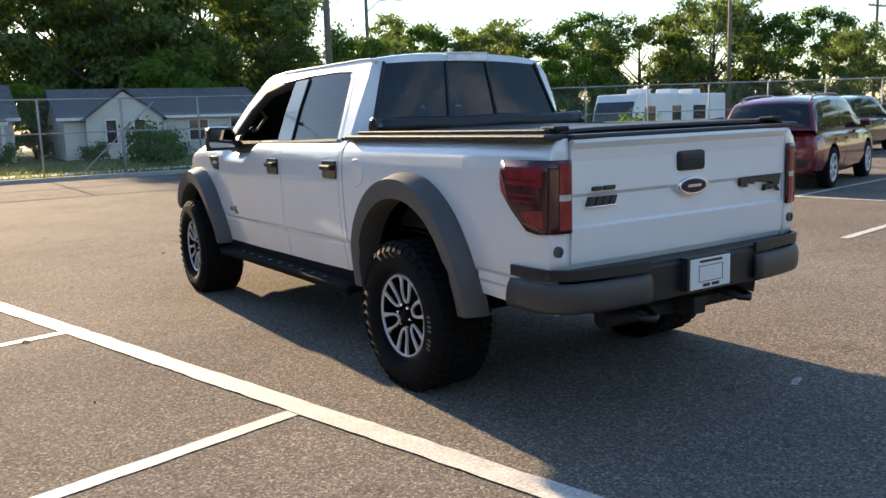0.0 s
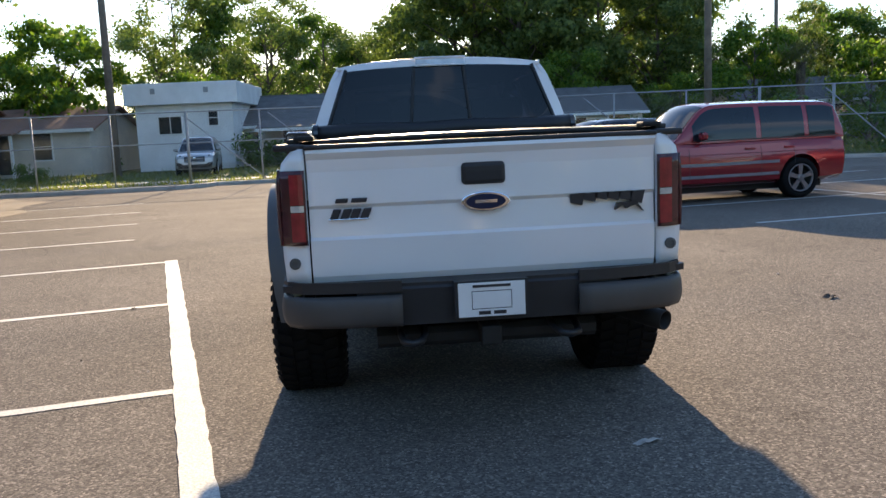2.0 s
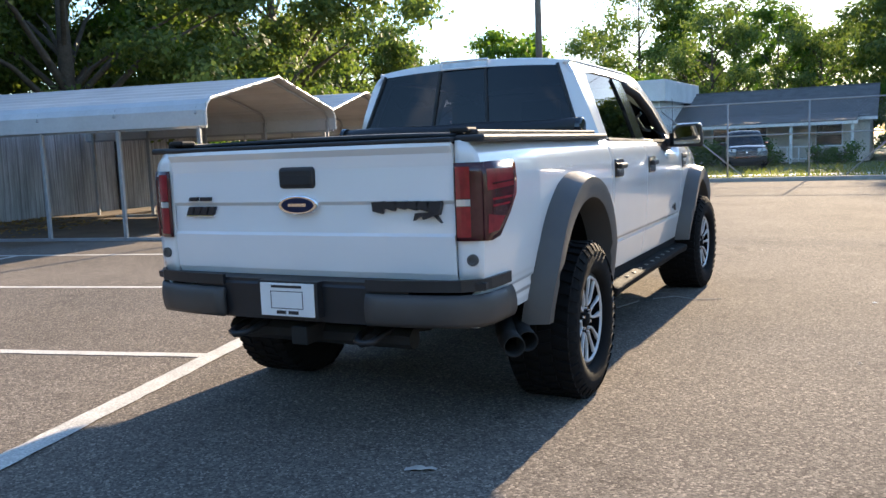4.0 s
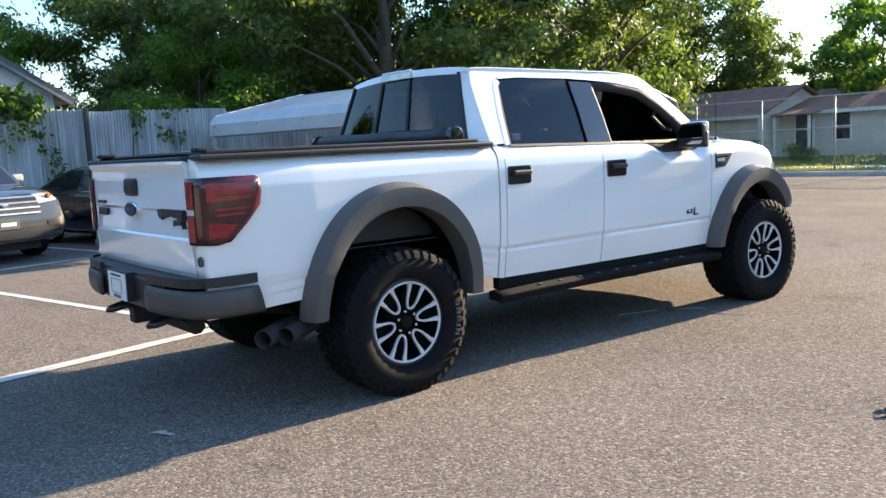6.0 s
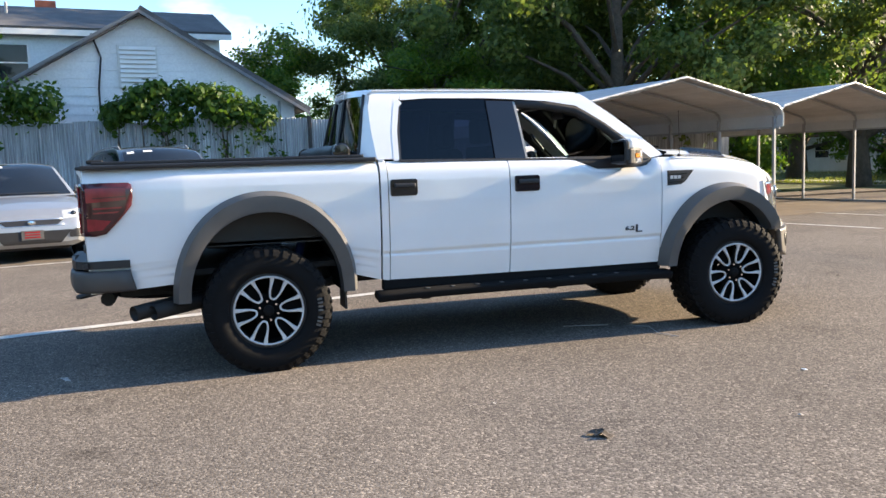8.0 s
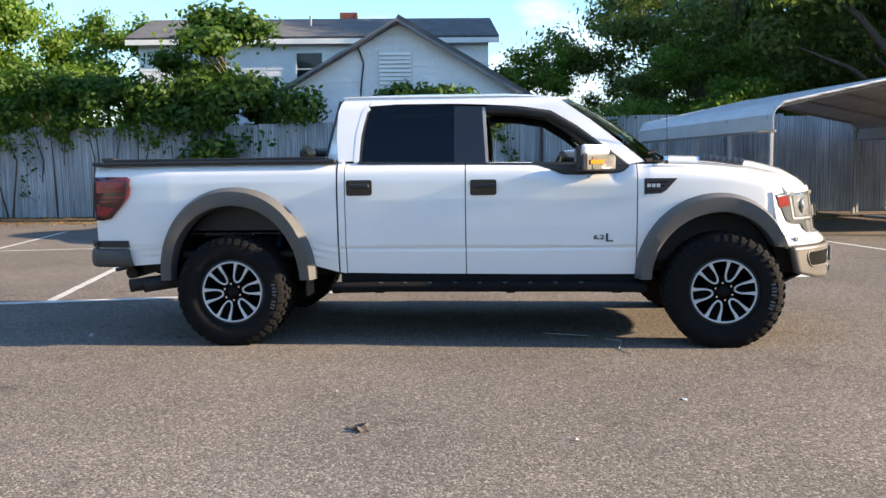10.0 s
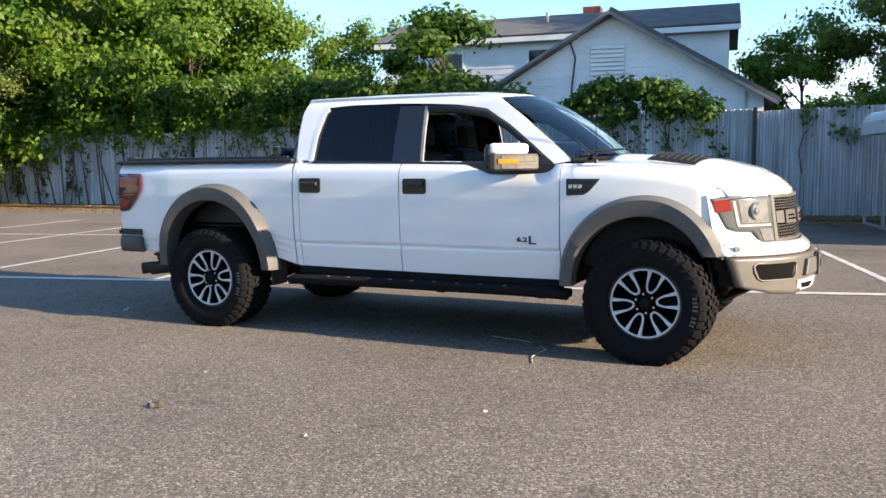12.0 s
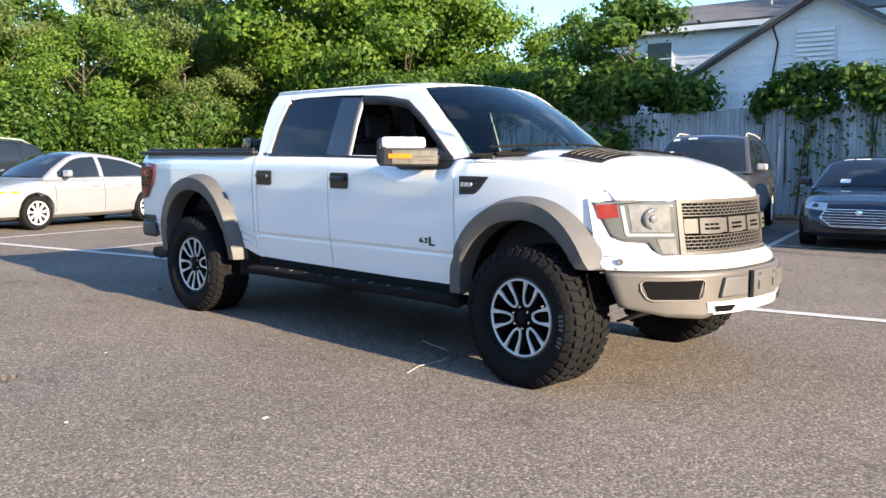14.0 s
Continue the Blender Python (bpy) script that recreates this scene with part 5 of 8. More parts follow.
for sx in (1, -1):
    rws = []
    for b in np.linspace(0, 1, 8):
        z = lerp(0.598, 0.742, b)
        k = 0.018 * math.sin(math.pi * b) ** 0.6
        r = [(sx * x, bump_y(x) - 0.014 - k, z) for x in np.linspace(0.40, 0.84, 8)]
        r += [(sx * (0.905 + k), -2.975, z), (sx * (0.928 + k), -2.91, z), (sx * (0.936 + k), -2.80, z), (sx * (0.936 + k), -2.70 + 0.03 * (1 - b), z)]
        rws.append(r)
    m = len(rws[0])
    v = [p for r in rws for p in r]
    f = [(i * m + j, i * m + j + 1, (i + 1) * m + j + 1, (i + 1) * m + j) for i in range(7) for j in range(m - 1)]
    part("bumper_end", Geo().add(v, f), M["bumper_dark"], rb, "grey painted bumper end", smooth=True, solid=0.03)
    part("bumper_top_pad", Geo().grid(lambda a, b: (lambda p: (p[0], p[1], p[2] + 0.012 + 0.05 * b))(tuple(Vector(rws[-1][min(m - 1, int(a * (m - 1) + 0.5))]))), m - 1, 2), M["black"], rb, solid=0.02)
    hk = part("rear_tow_hook", Geo().tube([(sx * 0.30, -2.80, 0.56), (sx * 0.30, -2.99, 0.53), (sx * 0.32, -3.06, 0.515), (sx * 0.36, -3.085, 0.51), (sx * 0.40, -3.06, 0.515), (sx * 0.41, -2.99, 0.53), (sx * 0.41, -2.80, 0.56)], 0.017, 8), M["black"], truck, smooth=True)
part("hitch_receiver", Geo().box(-0.045, 0.045, -3.06, -2.7, 0.475, 0.565), M["dark_steel"], truck, bevel=0.008)
part("hitch_crossbar", Geo().tube([(-0.52, -2.88, 0.50), (0.52, -2.88, 0.50)], 0.05, 8), M["dark_steel"], truck)
pl = part("number_plate", Geo().prism([(-0.155, 0.625), (0.145, 0.625), (0.145, 0.779), (-0.155, 0.779)], -3.128, -3.120), M["plate"], truck, "white dealer plate with a blank panel", bevel=0.003)
part("plate_mount", Geo().box(-0.17, 0.16, -3.121, -3.07, 0.622, 0.787), M["black"], pl)
fr = Geo()
for x0, x1, z0, z1 in ((-0.095, 0.085, 0.660, 0.663), (-0.095, 0.085, 0.739, 0.742), (-0.095, -0.092, 0.663, 0.739), (0.082, 0.085, 0.663, 0.739)):
    fr.box(x0, x1, -3.1295, -3.1275, z0, z1)
part("plate_outline", fr, M["ink"], pl)
for x0, x1, z0, z1 in ((-0.09, 0.08, 0.757, 0.769), (-0.065, -0.012, 0.635, 0.651), (0.002, 0.058, 0.635, 0.651)):
    part("plate_bar", Geo().box(x0, x1, -3.1295, -3.1275, z0, z1), M["ink"], pl)
for y0, x0, r in ((-2.64, 0.78, 0.046), (-2.52, 0.80, 0.046)):
    ex = part("exhaust_tip", Geo().tube([(x0 - 0.12, y0 + 0.75, 0.50), (x0 - 0.06, y0 + 0.35, 0.49), (x0 + 0.08, y0 + 0.06, 0.462), (x0 + 0.16, y0 - 0.06, 0.45)], r, 16, cap=False), M["dark_steel"], truck, "dark steel exhaust tip", smooth=True, solid=-0.005)

# underbody
ch = part("chassis_rail", Geo().box(0.38, 0.47, -2.8, 2.4, 0.50, 0.66).box(-0.47, -0.38, -2.8, 2.4, 0.50, 0.66), M["dark_steel"], truck)
part("floor_pan", Geo().box(-0.88, 0.88, -1.02, 1.25, 0.555, 0.60), M["dark_steel"], truck)
part("rear_axle", Geo().tube([(-0.8, -1.844, 0.43), (0.8, -1.844, 0.43)], 0.05, 10), M["dark_steel"], truck, smooth=True)
part("differential", Geo().lathe([(0.0, -0.14), (0.1, -0.12), (0.15, 0.0), (0.1, 0.12), (0, 0.14)], 16), M["dark_steel"], truck, smooth=True, at=pose(0, -1.844, 0.43, 0, 0, 90))
part("front_axle", Geo().tube([(-0.75, 1.844, 0.42), (0.75, 1.844, 0.42)], 0.045, 10), M["dark_steel"], truck, smooth=True)
part("driveshaft", Geo().tube([(0.05, -1.8, 0.46), (0.1, 0.6, 0.52)], 0.045, 10), M["dark_steel"], truck, smooth=True)
part("spare_tyre", Geo().lathe([(0.2, -0.1), (0.36, -0.12), (0.40, -0.05), (0.40, 0.05), (0.36, 0.12), (0.2, 0.1)], 28), M["rubber"], truck, smooth=True, at=pose(0, -2.5, 0.58, 0, 90, 0))
part("bed_underside", Geo().box(-0.80, 0.80, -2.93, -1.05, 0.66, 0.70), M["dark_steel"], truck)
for sx in (1, -1):
    part("leaf_spring", Geo().tube([(sx * 0.52, -2.6, 0.56), (sx * 0.54, -1.844, 0.42), (sx * 0.52, -1.15, 0.55)], 0.035, 6), M["dark_steel"], truck)
    part("shock_absorber", Geo().tube([(sx * 0.62, -1.52, 0.92), (sx * 0.66, -1.68, 0.40)], 0.035, 10), M["blue"], truck, "blue shock absorber", smooth=True)
    part("mud_flap", Geo().box(sx * 0.80 - 0.10, sx * 0.80 + 0.10, -1.30, -1.285, 0.36, 0.60), M["black"], truck)
    part("rocker", Geo().box(sx * 0.87 - 0.03, sx * 0.87 + 0.03, -1.02, 1.24, 0.47, 0.545), M["rubber"], truck, bevel=0.01)
    rbd = part("running_board", Geo().grid(lambda a, b: (sx * lerp(0.86, 1.00, b), lerp(-1.08, 1.30, a), 0.478 - 0.02 * b ** 3 - 0.01 * abs(2 * a - 1) ** 6), 24, 6), M["rubber"], truck, "black running board with small step inserts", smooth=True, solid=0.06, bevel=0.012)
    for k in range(9):
        y = -0.72 + k * 0.19
        part("step_insert", Geo().box(sx * 0.958 - 0.014, sx * 0.958 + 0.014, y, y + 0.03, 0.470, 0.476), M["flare"], rbd, bevel=0.002)
    for y in (-0.75, 0.25, 1.05):
        part("board_bracket", Geo().box(sx * 0.80 - 0.12, sx * 0.80 + 0.14, y, y + 0.07, 0.39, 0.43), M["dark_steel"], rbd, bevel=0.006)

# door handles, mirrors, vents, badges
def lettering(name, text, size, wide, at, sx, material, parent, label=""):
    """Raised characters on a side panel, read from outside."""
    cu = bpy.data.curves.new(name, "FONT")
    cu.body, cu.size, cu.extrude, cu.offset = text, size, 0.004, 0.0012
    tmp = bpy.data.objects.new(name, cu)
    me = bpy.data.meshes.new_from_object(tmp)
    bpy.data.objects.remove(tmp)
    bpy.data.curves.remove(cu)
    me.transform(Matrix(((0, 0, sx, at[0]), (sx * wide, 0, 0, at[1]), (0, 1, 0, at[2]), (0, 0, 0, 1))))
    me.materials.clear()
    me.materials.append(material)
    ob = new(name, me)
    ob.parent = parent
    if label:
        ob["label"] = label
    return ob


for sx in (1, -1):
    for yh, zh, drs in ((-0.855, 1.198, dr), (0.088, 1.192, df)):
        dpar = drs[0 if sx > 0 else 1]
        x = body_x(yh, zh)
        h = part("door_handle", Geo().prism([(yh - 0.092, zh - 0.058), (yh + 0.085, zh - 0.058), (yh + 0.098, zh - 0.045), (yh + 0.098, zh + 0.05), (yh + 0.085, zh + 0.06), (yh - 0.09, zh + 0.06), (yh - 0.10, zh + 0.048), (yh - 0.10, zh - 0.048)], x - 0.01, x + 0.012, lambda u, w, d: (sx * d, u, w)), M["gloss_black"], dpar, "black door handle", bevel=0.006)
        part("handle_grip", Geo().prism([(yh - 0.075, zh - 0.002), (yh + 0.08, zh - 0.002), (yh + 0.08, zh + 0.032), (yh - 0.075, zh + 0.032)], x + 0.010, x + 0.042, lambda u, w, d: (sx * d, u, w)), M["black"], h, bevel=0.01)
    part("door_line", Geo().tube([(sx * (body_x(y, 0.735) + 0.002), y, 0.737) for y in np.linspace(-0.95, 1.21, 20)], 0.0035, 5), M["white"], truck)
    # engine size lettering low on the front door
    x = body_x(0.98, 0.82) + 0.001
    y0, y1 = (0.905, 0.990) if sx > 0 else (1.075, 0.970)
    mk_ = lettering("side_badge", "6.2", 0.046, 1.45, (sx * x, y0, 0.797), sx, M["ink"], df[0 if sx > 0 else 1], "dark engine size lettering")
    lettering("side_badge_tail", "L", 0.086, 1.45, (sx * x, y1, 0.780), sx, M["ink"], mk_)
    vt = part("wing_vent", Geo().prism([(1.275, 1.128), (1.40, 1.135), (1.435, 1.155), (1.515, 1.245), (1.275, 1.247)], 0.90, 0.962, lambda u, w, d: (sx * (d - 0.004 * (u - 1.275) / 0.24), u, w)), M["black"], truck, "black wing vent with a plain mark", bevel=0.005)
    for i in range(3):
        part("vent_bar", Geo().prism([(1.285, 1.15 + i * 0.03), (1.40 + 0.02 * i, 1.155 + i * 0.03), (1.405 + 0.02 * i, 1.163 + i * 0.03), (1.285, 1.158 + i * 0.03)], 0.955, 0.966, lambda u, w, d: (sx * d, u, w)), M["gloss_black"], vt)
    for i in range(3):
        part("vent_mark", Geo().prism([(1.293 + i * 0.034, 1.180), (1.318 + i * 0.034, 1.180), (1.321 + i * 0.034, 1.206), (1.296 + i * 0.034, 1.206)], 0.96, 0.968, lambda u, w, d: (sx * d, u, w)), M["silver"], vt)
    # mirror: swept-back black shell, white cap, lens strip along the leading face
    def lead(q, off=0.0):
        bow = 0.014 * math.sin(math.pi * q) + off
        return lerp(1.200, 0.930, q) + 0.64 * bow, lerp(0.838, 1.066, q) + 0.77 * bow

    def strip(q0, q1, z0, z1, off, depth=0.012):
        g = Geo()
        n = 8
        v = []
        for k in range(n + 1):
            q = lerp(q0, q1, k / n)
            for o in (off, off - depth):
                x_, y_ = lead(q, o)
                v += [(sx * x_, y_, z0), (sx * x_, y_, z1)]
        f = [(0, 1, 3, 2), (4 * n, 4 * n + 2, 4 * n + 3, 4 * n + 1)]
        for k in range(n):
            a = 4 * k
            f += [(a, a + 4, a + 5, a + 1), (a + 2, a + 3, a + 7, a + 6), (a + 1, a + 5, a + 7, a + 3), (a, a + 2, a + 6, a + 4)]
        return g.add(v, f)

    def plan(k0, k1, z0, z1, rear):
        front = [lead(lerp(k0, k1, k / 8)) for k in range(9)]
        return Geo().prism([(sx * a, b) for a, b in front + rear], z0, z1, lambda u, w, d: (u, w, d))
    mi = part("door_mirror", plan(0.0, 1.0, 1.306, 1.425, [(0.90, 0.99), (0.93, 0.88), (0.985, 0.802), (1.10, 0.782), (1.190, 0.778), (1.212, 0.800)]), M["black"], truck, "white and black towing mirror with an amber repeater", bevel=0.012, segs=2)
    part("mirror_cap", plan(0.02, 0.78, 1.420, 1.496, [(0.975, 0.90), (1.0, 0.815), (1.10, 0.796), (1.186, 0.794), (1.206, 0.810)]), M["white"], mi, "white mirror cap", bevel=0.024, segs=3)
    part("mirror_back", Geo().prism([(sx * 0.975, 1.312), (sx * 1.185, 1.312), (sx * 1.208, 1.335), (sx * 1.204, 1.470), (sx * 1.180, 1.490), (sx * 1.01, 1.484), (sx * 0.972, 1.44)], 0.765, 0.800), M["black"], mi, bevel=0.008)
    part("mirror_glass", Geo().prism([(sx * 0.99, 1.330), (sx * 1.180, 1.332), (sx * 1.194, 1.350), (sx * 1.190, 1.460), (sx * 1.170, 1.474), (sx * 1.02, 1.468), (sx * 0.988, 1.43)], 0.760, 0.764), M["mirror"], mi)
    part("mirror_lens", strip(0.14, 0.985, 1.320, 1.408, 0.005), M["mirror_lens"], mi, "clear lamp strip")
    part("repeater", strip(0.07, 0.50, 1.356, 1.386, 0.009), M["amber"], mi, "amber repeater lens")
    part("lens_divider", strip(0.55, 0.93, 1.366, 1.371, 0.007), M["black"], mi)
    part("lens_divider", strip(0.66, 0.90, 1.343, 1.347, 0.007), M["black"], mi)
    part("mirror_arm", Geo().box(min(sx * 0.86, sx * 0.96), max(sx * 0.86, sx * 0.96), 0.87, 1.04, 1.312, 1.38), M["black"], mi, bevel=0.015)
part("fuel_door", Geo().lathe([(0.0, 0.004), (0.082, 0.004), (0.086, 0.0), (0.086, -0.01)], 28, -1), M["white"], truck, "round fuel filler door", at=pose(-body_x(-1.30, 1.18) - 0.001, -1.22, 1.19))

# front end
def front_y(x):
    return 2.74 - 0.46 * (abs(x) / 0.88) ** 2.8


def bumper_y(x):
    return 2.85 - 0.50 * (abs(x) / 0.93) ** 2.6


def face(name, A, B, material, parent, off=0.0, label="", nx=14, nz=4, depth=0.03, lean=0.0, yf=front_y, **kw):
    """A panel on the bowed nose; A lower, B upper outline in front view, as (x, z)."""
    def s(c, t):
        ls = [0.0]
        for p, q in zip(c, c[1:]):
            ls.append(ls[-1] + math.hypot(q[0] - p[0], q[1] - p[1]))
        return interp(t * ls[-1], ls, [p[0] for p in c]), interp(t * ls[-1], ls, [p[1] for p in c])

    def fn(a, b):
        (x0, z0), (x1, z1) = s(A, a), s(B, a)
        x, z = lerp(x0, x1, b), lerp(z0, z1, b)
        if yf is None:
            # the lower nose swells out to meet the bumper
            w = min(1.0, max(0.0, (z - 0.745) / 0.11))
            return x, lerp(bumper_y(x) - 0.035, front_y(x) + off, w * w * (3 - 2 * w)), z
        return x, yf(x) + off - lean * (z - 0.95), z
    return part(name, Geo().grid(fn, nx, nz), material, parent, label, solid=depth, **kw)


def mir(pts, sx):
    return [(sx * x, z) for x, z in pts]


# grille backing coloured near-black for the shade behind the bars
gr = face("grille", [(-0.53, 0.815), (0.53, 0.815)], [(-0.545, 1.125), (0.545, 1.125)], M["shade_crack_black"], truck, -0.05, "grey block-pattern grille with a plain lettered bar", lean=0.12)
for z0, z1 in ((0.812, 0.832), (1.110, 1.130)):
    face("grille_frame", [(-0.545, z0), (0.545, z0)], [(-0.55, z1), (0.55, z1)], M["grille_grey"], gr, -0.015, lean=0.12, nz=1)
for sx in (1, -1):
    face("grille_frame", mir([(0.525, 0.812), (0.555, 0.812)], sx), mir([(0.535, 1.13), (0.56, 1.13)], sx), M["grille_grey"], gr, -0.012, nx=1, lean=0.12)
# honeycomb blocks as bars and studs
for z0, z1, rws in ((0.838, 0.918, 4), (1.035, 1.108, 4)):
    for r in range(rws + 1):
        z = lerp(z0, z1, r / rws)
        face("grille_bar", [(-0.53, z - 0.0026), (0.53, z - 0.0026)], [(-0.53, z + 0.0026), (0.53, z + 0.0026)], M["grille_grey"], gr, -0.022, nx=16, nz=1, depth=0.006, lean=0.12)
    g = Geo()
    for r in range(rws):
        za, zb = lerp(z0, z1, r / rws), lerp(z0, z1, (r + 1) / rws)
        for c in range(27):
            x = -0.53 + (c + (0.5 if r % 2 else 0.0)) * 0.0405
            if abs(x) < 0.53:
                y = front_y(x) - 0.022 - 0.12 * (za - 0.95)
                g.box(x - 0.0040, x + 0.0040, y - 0.006, y + 0.0005, za, zb)
    part("grille_stud", g, M["grille_grey"], gr)["kind"] = "stuff"
face("grille_centre_bar", [(-0.53, 0.935), (0.53, 0.935)], [(-0.53, 1.018), (0.53, 1.018)], M["grille_grey"], gr, -0.008, "tan grey grille bar with plain letter blocks", lean=0.12)
for x0 in (-0.36, -0.12, 0.12, 0.36):
    blk = face("letter_block", [(x0 - 0.085, 0.932), (x0 + 0.085, 0.932)], [(x0 - 0.085, 1.022), (x0 + 0.085, 1.022)], M["grille_grey"], gr, 0.004, nx=3, nz=1, depth=0.02, lean=0.12)
    for dz in (0.961, 0.985):
        for dx in (-0.038, 0.0, 0.038):
            # slots are thin raised patches, their shade given as black
            face("letter_slot", [(x0 + dx - 0.014, dz - 0.006), (x0 + dx + 0.014, dz - 0.006)], [(x0 + dx - 0.014, dz + 0.006), (x0 + dx + 0.014, dz + 0.006)], M["shade_crack_black"], blk, 0.0075, nx=1, nz=1, depth=0.006, lean=0.12)
face("bonnet_lip", [(-0.885, 1.122), (0.885, 1.122)], [(-0.86, 1.168), (0.86, 1.168)], M["white"], truck, 0.0, nx=30, nz=3, lean=0.3)
for sx in (1, -1):
    hl = face("headlamp", mir([(0.565, 0.80), (0.66, 0.805), (0.70, 0.885), (0.80, 0.895), (0.845, 0.925)], sx), mir([(0.565, 1.122), (0.66, 1.122), (0.70, 1.122), (0.82, 1.118), (0.895, 1.112)], sx), M["lamp_grey"], truck, -0.01, "clear wrap-around headlamp with an orange marker", nx=16, nz=10, lean=0.12, smooth=True)
    face("headlamp_marker", mir([(0.812, 1.030), (0.880, 1.018)], sx), mir([(0.818, 1.104), (0.890, 1.098)], sx), M["marker_red"], hl, 0.0, nx=3, nz=2, lean=0.12, depth=0.01)
    face("lamp_bezel", mir([(0.59, 0.922), (0.787, 0.922)], sx), mir([(0.59, 0.937), (0.794, 0.937)], sx), M["lamp_clear"], hl, -0.004, nx=6, nz=1, lean=0.12, depth=0.01)
    face("lamp_bezel", mir([(0.779, 0.937), (0.794, 0.937)], sx), mir([(0.790, 1.092), (0.804, 1.092)], sx), M["lamp_clear"], hl, -0.004, nx=2, nz=3, lean=0.12, depth=0.01)
    x = 0.675
    part("projector", Geo().lathe([(0.0, 0.006), (0.016, 0.004), (0.026, -0.002), (0.030, -0.02)], 24), M["projector"], hl, smooth=True, at=pose(sx * x, front_y(x) - 0.012, 1.02, 0, 0, 90 - sx * 24))
    part("projector_shroud", Geo().lathe([(0.040, -0.006), (0.062, 0.000), (0.066, -0.02)], 24), M["lamp_grey"], hl, smooth=True, at=pose(sx * x, front_y(x) - 0.012, 1.02, 0, 0, 90 - sx * 24))
    face("lamp_pocket", mir([(0.60, 0.945), (0.765, 0.945)], sx), mir([(0.60, 1.10), (0.775, 1.10)], sx), M["turn_lens"], hl, -0.006, nx=6, nz=4, lean=0.12, depth=0.008)
    face("turn_lamp", mir([(0.580, 0.822), (0.652, 0.826)], sx), mir([(0.582, 0.905), (0.672, 0.905)], sx), M["turn_lens"], hl, -0.005, nx=3, nz=2, lean=0.12, depth=0.008)
    face("headlamp_surround", mir([(0.835, 0.893), (0.893, 0.905)], sx), mir([(0.888, 1.112), (0.902, 1.135)], sx), M["white"], truck, -0.014, nx=4, nz=6, lean=0.12)
    face("lower_wing_white", mir([(0.555, 0.735), (0.925, 0.735)], sx), mir([(0.555, 0.815), (0.66, 0.81), (0.70, 0.895), (0.82, 0.91), (0.892, 0.935)], sx), M["white"], truck, -0.022, nx=16, nz=10, yf=None, smooth=True)
    part("side_marker_ring", Geo().lathe([(0.020, -0.006), (0.020, 0.006), (0.014, 0.007), (0.012, 0.003), (0, 0.003)], 18), M["alloy"], truck, at=pose(sx * 0.858, bumper_y(0.858) - 0.042, 0.782, 0, 0, 90 - sx * 50))
face("white_valance", [(-0.88, 0.732), (0.88, 0.732)], [(-0.88, 0.812), (0.88, 0.812)], M["white"], truck, -0.016, "white panel under the grille", nx=32, nz=8, yf=None, smooth=True)
fbm = face("front_bumper", [(-0.88, 0.53), (-0.70, 0.475), (-0.50, 0.455), (-0.42, 0.50), (0.42, 0.50), (0.50, 0.455), (0.70, 0.475), (0.88, 0.53)], [(-0.93, 0.722), (-0.72, 0.722), (-0.51, 0.722), (-0.42, 0.722), (0.42, 0.722), (0.51, 0.722), (0.72, 0.722), (0.93, 0.722)], M["bumper"], truck, 0.0, "tan grey front bumper with fog openings", nx=48, nz=10, depth=0.04, yf=bumper_y, smooth=True)
face("bumper_ledge", [(-0.92, 0.716), (0.92, 0.716)], [(-0.92, 0.722), (0.92, 0.722)], M["bumper"], fbm, -0.05, nx=32, nz=1, depth=0.05, yf=bumper_y)
face("bumper_gap", [(-0.90, 0.720), (0.90, 0.720)], [(-0.90, 0.736), (0.90, 0.736)], M["interior"], fbm, -0.05, nx=32, nz=1, yf=bumper_y)
for sx in (1, -1):
    # flat panel on the bumper, its black standing for the opening's shade
    face("fog_opening", mir([(0.545, 0.570), (0.772, 0.574)], sx), mir([(0.520, 0.676), (0.803, 0.676)], sx), M["shade_crack_black"], fbm, 0.003, "flat black panel standing for the shade in the fog lamp opening", nx=8, nz=2, depth=0.004, yf=bumper_y)
    rim = [(0.532, 0.580), (0.548, 0.562), (0.760, 0.566), (0.786, 0.582), (0.806, 0.625), (0.808, 0.664), (0.792, 0.682), (0.530, 0.682), (0.512, 0.666), (0.514, 0.62), (0.532, 0.580)]
    part("fog_surround", Geo().tube([(sx * x, bumper_y(x) + 0.004, z) for x, z in rim], 0.006, 8), M["bumper"], fbm, smooth=True)
    face("bumper_pad", mir([(0.20, 0.575), (0.43, 0.575)], sx), mir([(0.22, 0.690), (0.40, 0.690)], sx), M["flare"], fbm, 0.028, "grey bumper pad", nx=6, nz=3, depth=0.03, yf=bumper_y, bevel=0.01)
sk = face("skid_plate", [(-0.48, 0.478), (0.48, 0.478)], [(-0.50, 0.548), (0.50, 0.548)], M["white"], truck, 0.092, "white skid plate with hook openings", nx=20, nz=4, lean=-0.2, depth=0.05, yf=bumper_y)
for sx in (1, -1):
    # dark patch painted on the skid plate for a shaded hook hole
    face("hook_opening", mir([(0.33, 0.490), (0.44, 0.494)], sx), mir([(0.30, 0.526), (0.46, 0.530)], sx), M["shade_crack_black"], sk, 0.1025, nx=3, nz=1, lean=-0.2, depth=0.003, yf=bumper_y)
pm = face("front_plate_bracket", [(-0.16, 0.555), (0.16, 0.555)], [(-0.16, 0.715), (0.16, 0.715)], M["flare"], truck, 0.035, "empty grey front plate bracket", nx=4, nz=2, depth=0.02, yf=bumper_y)
